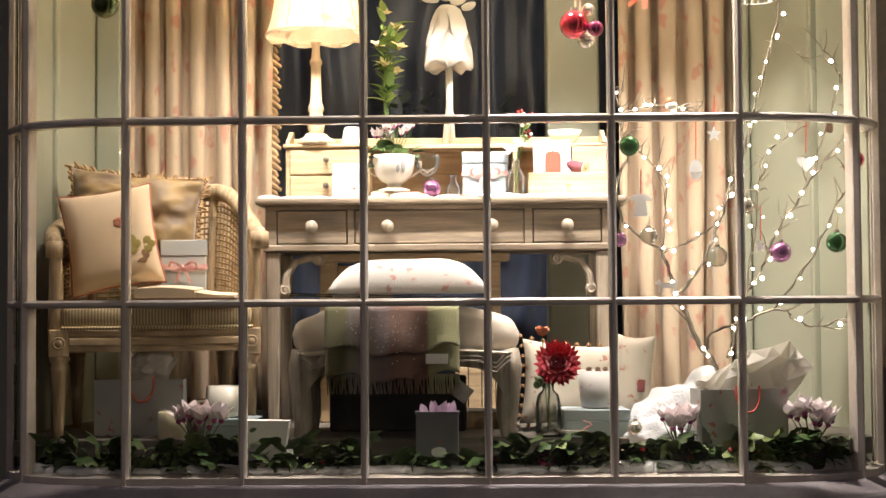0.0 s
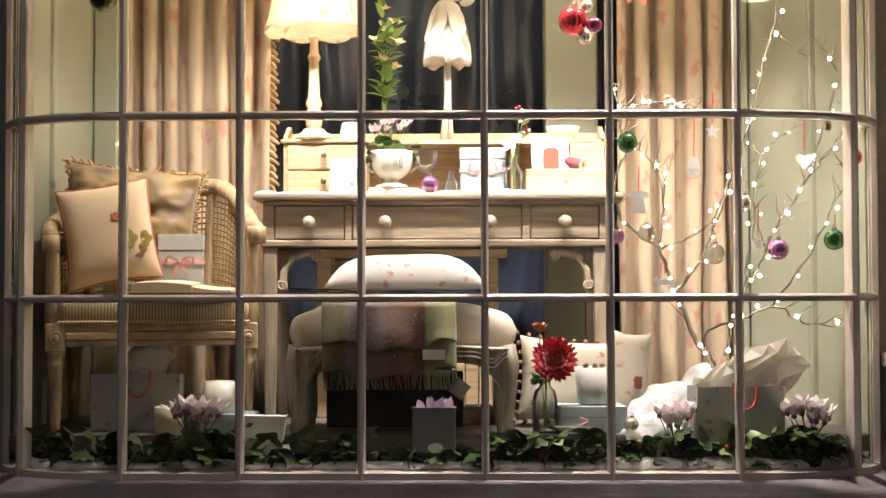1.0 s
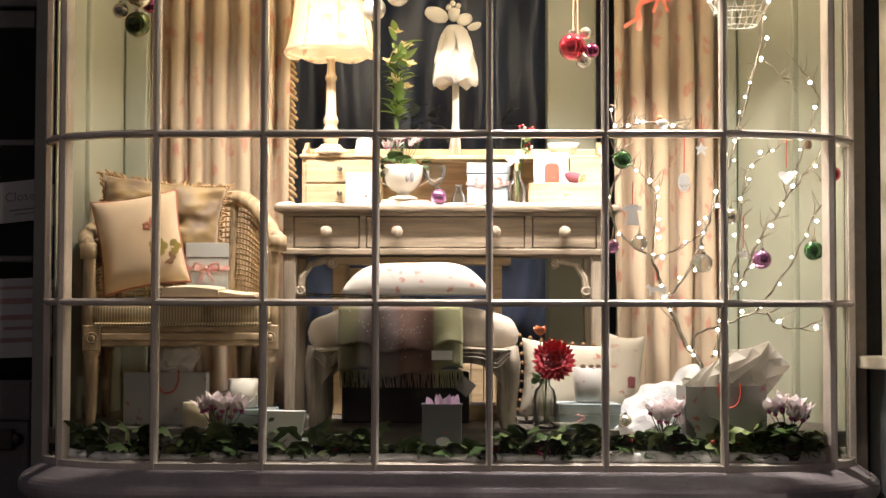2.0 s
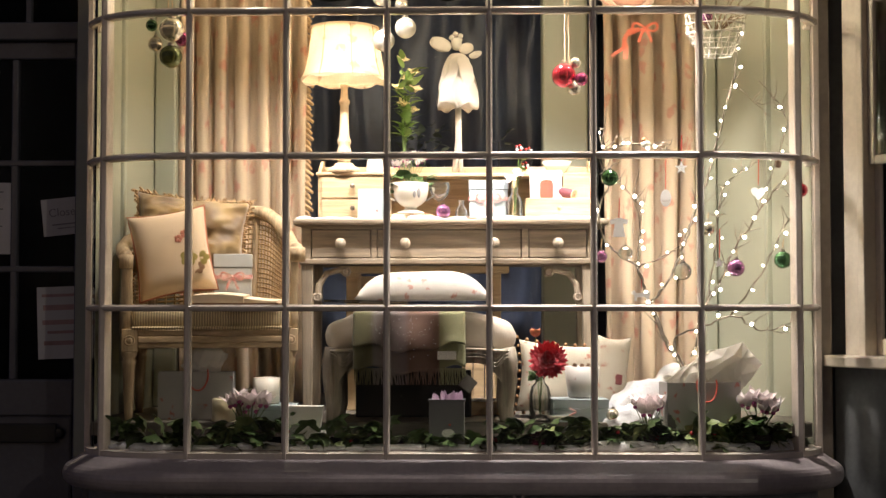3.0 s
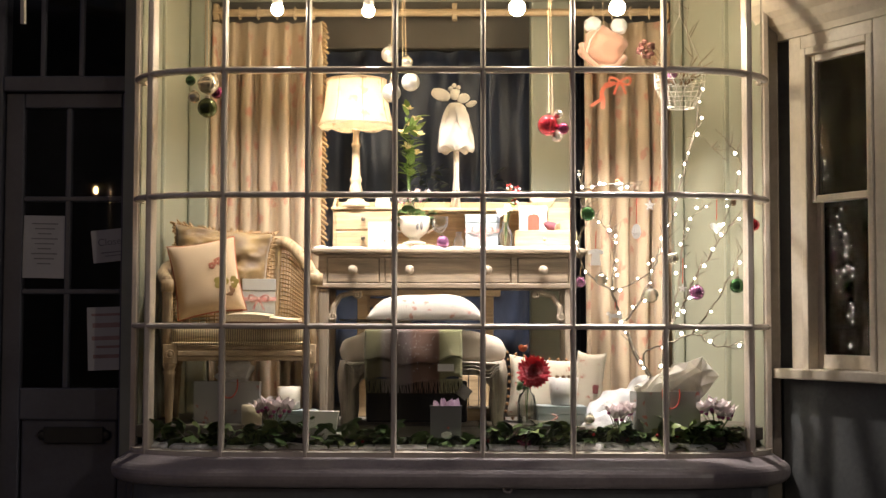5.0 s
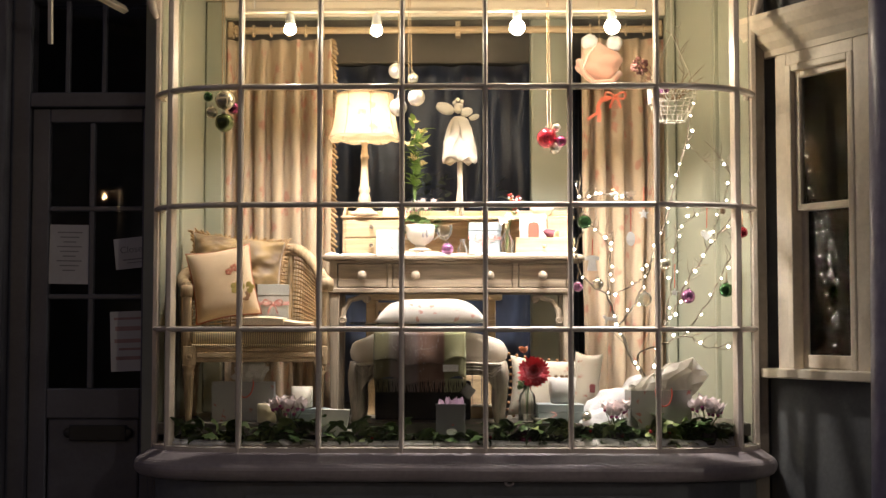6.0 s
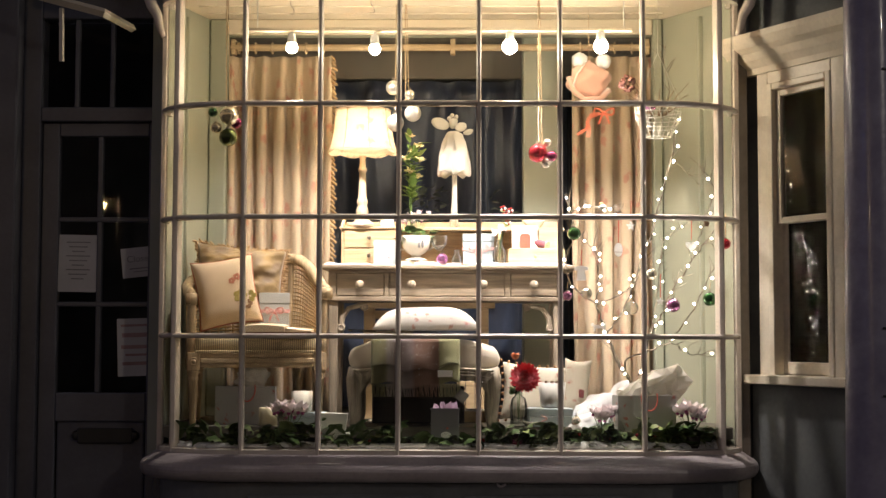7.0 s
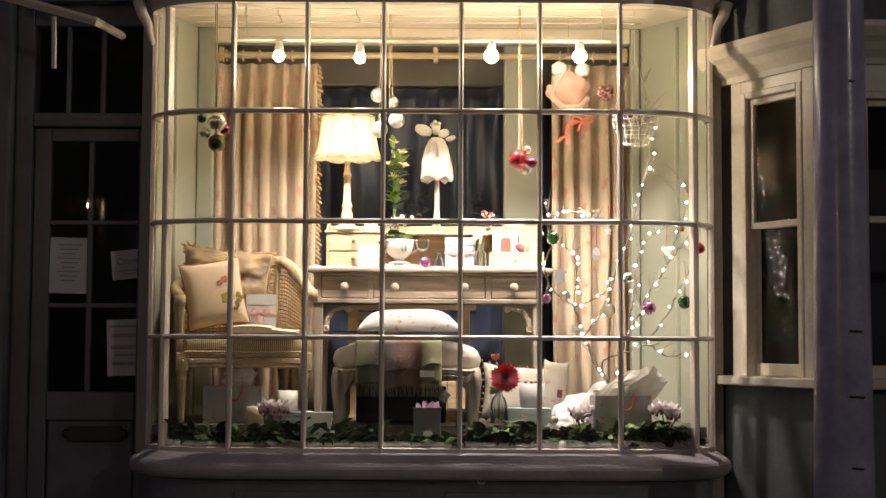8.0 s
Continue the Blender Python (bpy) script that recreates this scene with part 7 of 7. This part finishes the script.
x0, x1, z0, z1 = (-1.088, -1.008, 0.806, 0.878)
candle = thing("pillar_candle", ((x0 + x1) / 2, 0.20, FLOOR), "short cream pillar candle standing among the leaves", "candle")
part("wax", lathe([(0, 0), ((x1 - x0) / 2, 0), ((x1 - x0) / 2, z1 - FLOOR - 0.004), ((x1 - x0) / 2 - 0.004, z1 - FLOOR), ((x1 - x0) / 2 - 0.008, z1 - FLOOR - 0.004), (0, z1 - FLOOR - 0.006)], ((x0 + x1) / 2, 0.20, FLOOR), 28), mat("cream_wax", (0.66, 0.58, 0.38), 0.45, 0, (0.60, 0.52, 0.33), 10, 0.1, 0.1, 60), candle, smooth=True)
part("wick", tube([((x0 + x1) / 2, 0.20, z1 - 0.007), ((x0 + x1) / 2 + 0.002, 0.20, z1 + 0.006)], 0.0014, None, 5), BLACK, candle)
x0, x1, z0, z1 = (-0.954, -0.86, 0.858, 0.947)
MZ = (-0.914, 0.235, 0.857)[2]
mug = thing("mug", ((x0 + x1) / 2, 0.235, MZ), "white china mug with small dark sprigs", "mug")
mw = (x1 - x0) / 2
part("cup", lathe([(0, 0), (mw * 0.9, 0), (mw, 0.006), (mw, z1 - MZ), (mw - 0.004, z1 - MZ), (mw - 0.005, 0.008), (0, 0.008)], ((x0 + x1) / 2, 0.235, MZ), 28), CHINA, mug, smooth=True)
part("handle", tube([(x0 + 0.004, 0.235, MZ + 0.05), (x0 - 0.022, 0.235, MZ + 0.045), (x0 - 0.022, 0.235, MZ + 0.02), (x0 + 0.004, 0.235, MZ + 0.015)], 0.005, None, 8), CHINA, mug, smooth=True)
x0, x1, z0, z1 = (-0.813, -0.693, 0.764, 0.86)
wb = thing("paper_parcel", ((x0 + x1) / 2, 0.08, 0.7205), "small white paper parcel with crinkled ends", "parcel")
part("front", wall_quad([(x0, 0.060, 0.7205), (x1 - 0.02, 0.060, 0.7205), (x1, 0.062, z1), (x0, 0.060, z1 + 0.002)], (0, 0.05, 0)), WHITE, wb)
part("crinkled_end", crumple((x1 - 0.004, 0.09, 0.755), (0.022, 0.02, 0.03), 4, sub=3), WHITE, wb)
gift_box("keepsake_box", (-0.954, 0.2, 0.811)[0], (-0.804, 0.2, 0.81)[0], FLOOR, MZ - 0.001, 0.175, 0.12, PALEBLUE, "flat blue-grey keepsake box under the mug", 0.35, False)
pine_cone((-0.775, 0.075, 0.739)[:2] + (0.7205,), 0.020, "brown pine cone lying in the fleece snow")
x0, x1, z0, z1 = (-0.341, -0.223, 0.76, 0.881)
gb = gift_box("gift_box", x0, x1, 0.7205, z1, 0.055, 0.055, mat("slate_card", (0.20, 0.20, 0.205), 0.6, 0, (0.17, 0.17, 0.175), 6, 0.1, 0.06, 70), "small grey gift box printed with a bird standing before the stool", 0.0001, False)
part("print", blob(((x0 + x1) / 2 + 0.004, 0.0555, 0.7205 + (z1 - 0.7205) * 0.33), (0.022, 0.0012, 0.014), sub=2), WHITE, gb)
part("print", blob(((x0 + x1) / 2 + 0.010, 0.0553, 0.7205 + (z1 - 0.7205) * 0.50), (0.005, 0.0012, 0.004), sub=1), RIBBON, gb)
pf = thing("petal_bunch", ((x0 + x1) / 2, 0.08, z1), "lilac tissue petals rising from a small gift box", "flowers")
rng = random.Random(61)
LILAC = leaf_mesh("lilac_petal", mat("lilac_petal", (0.60, 0.46, 0.56), 0.6, 0, (0.40, 0.20, 0.38), 40, 0.1, 0.1, 90, translucent=0.2), 0.042, 0.026, 0.008)
for k in range(9):
    piece("petal", LILAC, pf, Matrix.Translation((x0 + (x1 - x0) * (0.2 + 0.7 * rng.random()), 0.078, z1 - 0.008)) @ pose(0, 0, 0, rng.uniform(55, 100), rng.uniform(-35, 35), rng.uniform(-50, 50)))
pc = thing("price_card", (-0.209, 0.12, 0.933), "small dark card tilted against the stool", "card")
part("card", moved(box(-0.024, 0.024, -0.0015, 0.0015, -0.024, 0.024, 0.0005), Matrix.Translation((-0.212, 0.13, 0.932)) @ pose(0, 0, 0, -10, 38, 0)), mat("dark_card", (0.10, 0.09, 0.07), 0.7), pc)
# low pine crate, and a near-black box filling in the shade under the stool
crate = thing("pine_crate", ((-0.169, 0.42, 0.838)[0], 0.44, FLOOR), "yellow pine crate with fleece on top behind the stool", "crate")
x0, x1, z0, z1 = (-0.235, -0.068, 0.857, 0.984)
for k in range(4):
    a = x0 + (x1 - x0) * k / 4
    part("slat", box(a, a + (x1 - x0) / 4 - 0.003, 0.500, 0.515, FLOOR, z1, 0.002), YPINE, crate)
part("base_board", box(x0 - 0.01, x1 + 0.01, 0.455, 0.498, FLOOR, FLOOR + 0.05, 0.003), YPINE, crate)
part("fleece", blob(((x0 + x1) / 2, 0.475, FLOOR + 0.052), (0.07, 0.02, 0.008), 0.3, 3, 3), SNOW, crate, smooth=True)
dark_box = thing("trunk", (-0.42, 0.40, FLOOR), "near-black trunk filling in the shade under the stool", "trunk")
# near-black base puts the stool's shade into the trunk's colour
part("body", box(-0.61, -0.20, 0.36, 0.435, FLOOR, 0.965, 0.008), mat("under_stool_dark", (0.014, 0.010, 0.009), 0.6), dark_box)

# dahlia in a bottle
vx, vzt = (0.034, 0.21, 0.947)[0], (0.034, 0.21, 0.953)[2]
VB = FLOOR
dv = thing("bottle_vase", (vx, 0.21, VB), "ribbed clear glass bottle holding a crimson dahlia", "vase")
hgt = vzt - VB
part("bottle", lathe([(0, 0), (0.034, 0), (0.036, 0.008), (0.036, hgt * 0.62), (0.030, hgt * 0.78), (0.016, hgt * 0.86), (0.016, hgt * 0.96), (0.019, hgt), (0.014, hgt), (0.013, hgt * 0.86), (0.026, hgt * 0.77), (0.033, hgt * 0.6), (0.033, 0.01), (0, 0.01)], (vx, 0.21, VB), 32), CRYSTAL, dv, smooth=True)
for k in range(12):
    a = k * math.pi / 6
    part("rib", tube([(vx + 0.0365 * math.cos(a), 0.21 + 0.0365 * math.sin(a), VB + 0.008), (vx + 0.0365 * math.cos(a), 0.21 + 0.0365 * math.sin(a), VB + hgt * 0.6)], 0.002, None, 5), CRYSTAL, dv)
CRIM = mat("crimson_petal", (0.54, 0.015, 0.035), 0.5, 0, (0.38, 0.008, 0.022), 30, 0.15, 0.1, 90, sheen=0.3)
DPETAL = leaf_mesh("dahlia_petal", CRIM, 0.044, 0.022, -0.018)
dc = Vector((0.06, 0.195, 1.009))
part("stem", tube([(vx, 0.21, VB + 0.02), (vx + 0.004, 0.21, VB + hgt), (dc.x, dc.y + 0.02, dc.z)], 0.003, 0.003, 6), STEM, dv)
rng = random.Random(70)
for ring, (n_, lift, sc) in enumerate(((20, -34, 1.00), (22, -14, 1.10), (22, 4, 1.12), (21, 18, 1.05), (19, 32, 0.95), (16, 46, 0.82), (12, 60, 0.62), (8, 76, 0.42))):
    for k in range(n_):
        piece("petal", DPETAL, dv, Matrix.Translation(dc) @ pose(0, 0, 0, 72, 0, 0) @ pose(0, 0, 0, 0, 0, 360 * (k + 0.5 * (ring % 2)) / n_ + rng.uniform(-5, 5)) @ pose(0, 0, 0, lift + rng.uniform(-5, 5), 0, 0) @ Matrix.Translation((0, 0.010, 0)) @ Matrix.Scale(sc * 1.18, 4))
rosec = Vector((0.019, 0.21, 1.099))
part("stem", tube([(vx, 0.21, VB + 0.02), (vx - 0.008, 0.21, VB + hgt), (rosec.x, 0.21, rosec.z - 0.012)], 0.0022, 0.0018, 5), STEM, dv)
ROSE = leaf_mesh("rose_petal", mat("pink_yellow_petal", (0.68, 0.26, 0.20), 0.6, 0, (0.72, 0.48, 0.18), 60, 0.1, 0.1, 90), 0.024, 0.022, 0.006)
for k in range(12):
    piece("petal", ROSE, dv, Matrix.Translation(rosec - Vector((0, 0, 0.012))) @ pose(0, 0, 0, 0, 0, k * 137.5) @ pose(0, 0, 0, 50 + 2.5 * k, 0, 0) @ Matrix.Scale(1.45, 4))
for k in range(7):
    piece("leaf", CLEAF, dv, Matrix.Translation((vx - 0.02 + 0.008 * k, 0.22, VB + hgt - 0.01 + 0.012 * k)) @ pose(0, 0, 0, 40, 0, 55 * k) @ Matrix.Scale(0.9, 4))
x0, x1, z0, z1 = (0.077, 0.265, 0.798, 0.877)
gift_box("gift_box", x0, x1, FLOOR, z1, 0.175, 0.13, PALEBLUE, "low duck-egg blue gift box with a thin striped ribbon", 0.42, False, 5)
tb = thing("ribbon_twist", ((x0 + x1) / 2 - 0.02, 0.165, FLOOR), "curl of striped ribbon before the low gift box", "ribbon")
part("twist", tube([((x0 + x1) / 2 - 0.03 + 0.012 * math.cos(a), 0.167 - 0.003 * math.sin(a), FLOOR + 0.004 + 0.005 * a) for a in np.linspace(0, 9, 20).tolist()], 0.003, None, 5), STRAND, tb)
SACK = motif(mat("printed_sacking", (0.48, 0.43, 0.34), 0.9, 0, (0.40, 0.355, 0.28), 6, 0.15, 0.35, 200), (0.34, 0.16, 0.12), 26, 0.60)
sk = (0.17, 0.36, 1.003)
sack = thing("cushion", (sk[0], 0.38, FLOOR), "cream bobble-edged cushion printed with dark flowers standing on the floor", "cushion")
mk = Matrix.Translation(((0.112, 0.4, 1.002)[0], 0.40, FLOOR + 0.135)) @ pose(0, 0, 0, -14, 5, 6)
part("cover", moved(cushion_mesh(0.30, 0.26, 0.10, 0.55, 15), mk), SACK, sack, smooth=True)
bm = bmesh.new()
for q in edge_loop(0.30, 0.26, 9):
    blob(q * 1.05, (0.008, 0.008, 0.008), 0, 0, 1, 1, bm)
part("bobble_trim", moved(bm, mk), BROWNT, sack, "dark bobble trim")
s2x = (0.295, 0.4, 1.001)[0]
sack2 = thing("cushion", (s2x, 0.36, FLOOR), "cream printed cushion with a small framed patch leaning by the curtain", "cushion")
mk = Matrix.Translation((s2x - 0.005, 0.34, FLOOR + 0.145)) @ pose(0, 0, 0, -10, 4, -14)
part("cover", moved(cushion_mesh(0.12, 0.29, 0.07, 0.6, 19), mk), SACK, sack2, smooth=True)
part("patch", moved(box(0.022, 0.044, -0.042, -0.036, -0.03, 0.005, 0.001), mk), mat("dark_red_patch", (0.20, 0.05, 0.05), 0.8), sack2)
px_, pw = (0.18, 0.24, 0.928)[0], 0.06097
BOXTOP = z1 + 0.001
PLANT = motif(mat("grey_china", (0.55, 0.53, 0.48), 0.3, 0, (0.48, 0.46, 0.42), 8, 0.1, 0.05, 50, coat=0.3), (0.30, 0.16, 0.14), 40, 0.56)
ph = (0.181, 0.24, 0.986)[2] - BOXTOP
lump("planter", [(0, 0), (pw * 0.72, 0), (pw * 0.8, 0.006), (pw, ph), (pw * 0.93, ph), (pw * 0.9, ph - 0.012), (0, ph - 0.016)], (px_, 0.245, BOXTOP), PLANT, "pale grey china planter with small printed sprigs", "planter")
for dx in (-0.025, 0.0, 0.022):
    pine_cone((px_ + dx, 0.235 + abs(dx) * 0.4, BOXTOP + ph - 0.016), 0.012, "small pine cone lying in the planter")
lump("shell_dish", [(0, 0), (0.03, 0), (0.055, 0.02), (0.052, 0.022), (0.028, 0.004), (0, 0.004)], ((0.104, 0.16, 0.894)[0], 0.21, FLOOR), CHINA, "white china dish behind the low gift box", "dish")
bauble(((0.018, 0.045, 0.792)[0], 0.062, 0.7205 + 0.030), 0.030, PLUM, "plum purple bauble lying among the leaves")
bauble(((0.279, 0.15, 0.878)[0], 0.175, FLOOR + 0.024), 0.024, SILVER, "tarnished silver bauble lying by the snow heap")
bauble(((0.273, 0.1, 0.835)[0], 0.12, 0.7205 + 0.020), 0.020, RED, "small red and white bauble lying by the gift box")

cyclamen(((-0.945, 0.07, 0.805)[0], 0.085, 0.7205), 0.085, 0.085, 0.150, 34, 10, "pale pink cyclamen in flower with dark leaves", 81, 1.55)
cyclamen(((0.387, 0.07, 0.798)[0], 0.080, 0.7205), 0.060, 0.075, 0.142, 24, 10, "lilac-white cyclamen in flower with dark leaves", 82, 1.4)
cyclamen(((0.757, 0.07, 0.812)[0], 0.085, 0.7205), 0.080, 0.100, 0.150, 32, 10, "pale pink cyclamen in flower by the curved pane", 83, 1.5)

# ivy and holly along the glass
IVY = mat("ivy_leaf", (0.045, 0.080, 0.025), 0.32, 0, (0.10, 0.125, 0.05), 30, 0.25, 0.15, 120, coat=0.3)
IVYV = mat("variegated_leaf", (0.22, 0.26, 0.10), 0.4, 0, (0.06, 0.12, 0.04), 45, 0.2, 0.15, 120, coat=0.2)
IVM = [lobed_leaf("ivy_leaf", IVY, 0.027, 5, 0.20, 0.5), lobed_leaf("ivy_leaf", IVY, 0.023, 9, 0.08, 0.8), lobed_leaf("ivy_leaf", IVYV, 0.025, 5, 0.16, 0.6)]


def garland(xa, xb, count, label, seed, pale=0.2, berries=0, high=0.080):
    rng = random.Random(seed)
    g = thing("leaf_garland", ((xa + xb) / 2, 0.06, 0.7205), label, "garland", "leaf garlands")
    part("vine", tube([(xa + (xb - xa) * i / 16, front_y(xa + (xb - xa) * i / 16) + 0.075 + 0.01 * math.sin(i * 1.7), 0.732 + 0.006 * math.sin(i * 2.3)) for i in range(17)], 0.003, None, 5), TWIG, g)
    for k in range(count):
        x = xa + (xb - xa) * (k + rng.random()) / count
        m = IVM[2] if rng.random() < pale else rng.choice(IVM[:2])
        piece("leaf", m, g, Matrix.Translation((x, front_y(x) + rng.uniform(0.052, 0.095), 0.728 + high * rng.random() ** 1.3)) @ pose(0, 0, 0, rng.uniform(5, 75), rng.uniform(-35, 35), rng.uniform(90, 270)) @ Matrix.Scale(rng.uniform(1.1, 1.9), 4))
    for k in range(berries):
        x = xa + (xb - xa) * (k + rng.random()) / berries
        part("berry", blob((x, front_y(x) + rng.uniform(0.045, 0.06), 0.745 + 0.035 * rng.random()), (0.0075,) * 3, sub=2), BERRY, g, "red berry", True)
    return g


garland(-1.40, -1.18, 26, "dark ivy garland along the foot of the glass", 90, 0.05)
garland(-1.20, -0.86, 46, "green ivy garland with a few pale leaves", 91, 0.2, 0)
garland(-0.84, -0.45, 48, "dark ivy and holly lying before the stool", 92, 0.1, 2)
garland(-0.44, -0.13, 26, "sparse dark ivy sprigs lying on the fleece snow", 93, 0.1, 0, 0.03)
garland(-0.12, 0.20, 56, "glossy dark green ivy garland around a bauble", 94, 0.12, 2)
garland(0.21, 0.54, 56, "green ivy garland with a few red berries", 95, 0.25, 3)
garland(0.54, 0.86, 64, "variegated ivy and holly with red berries", 96, 0.45, 6, 0.08)

# blue festive lights across the street, mirrored in the glass
BLUE = mat("blue_neon", (0.2, 0.3, 1.0), 0.4, glow=((0.12, 0.22, 1.0), 60))
deco = thing("street_lights", (STREET[0], -13.0, 0.0), "blue festive light strings on a pole across the street", "light string")
part("pole", tube([(STREET[0] + 0.4, -13.2, 0.0), (STREET[0] + 0.4, -13.2, 4.5)], 0.05, 0.05, 10), BLACK, deco)
for a, b in (((-15.4, 13.0, 5.5), (-15.45, 13.0, 4.1)), ((-14.7, 13.0, 5.2), (-14.72, 13.0, 3.6)), ((-14.0, 13.0, 5.7), (-13.97, 13.0, 4.5)), ((-4.583, 13.840, 3.099), (-4.496, 13.840, 3.264))):
    part("light_strip", tube([(a[0], -13.0, a[2]), (b[0], -13.0, b[2])], 0.012, 0.012, 6), BLUE, deco, "glowing blue strip")
lampb = thing("street_lamp", (STREET[0], -11.1, 0.0), "lit street lamp on an iron column", "street lamp")
part("column", tube([(STREET[0] + 0.15, -11.2, 0), (STREET[0] + 0.15, -11.2, STREET[2] + 0.4), (STREET[0], -11.1, STREET[2] + 0.12)], 0.05, 0.03, 10), BLACK, lampb)
part("bulb", blob((STREET[0], -11.0, STREET[2]), (0.035, 0.035, 0.045), sub=2), mat("sodium_bulb", (1, 0.8, 0.5), 0.4, glow=((1.0, 0.62, 0.28), 320)), lampb, "glowing orange bulb", True).visible_shadow = False
part("hood", lathe([(0.14, 0.08), (0.05, 0.16), (0, 0.17)], (STREET[0], -11.05, STREET[2]), 16), BLACK, lampb)

# flecks of spray snow on the inside of the glass
rng = random.Random(77)
bm = bmesh.new()
c_ = (-0.425, 0.002, 1.109)
for k in range(260):
    if k < 130:
        x, z = rng.gauss(c_[0], 0.055), rng.gauss(c_[2], 0.034)
    else:
        x, z = rng.uniform(FL, FR), rng.uniform(ZB + 0.05, ZT - 0.05)
    r = rng.uniform(0.0006, 0.0019) if k < 130 else rng.uniform(0.0005, 0.0012)
    bmesh.ops.create_icosphere(bm, subdivisions=1, radius=r, matrix=Matrix.Translation((x, 0.0005, z)))
fleck = solid("snow_flecks", bm, SNOW, "fine white flecks of spray snow on the glass", "fake snow", kind="stuff")
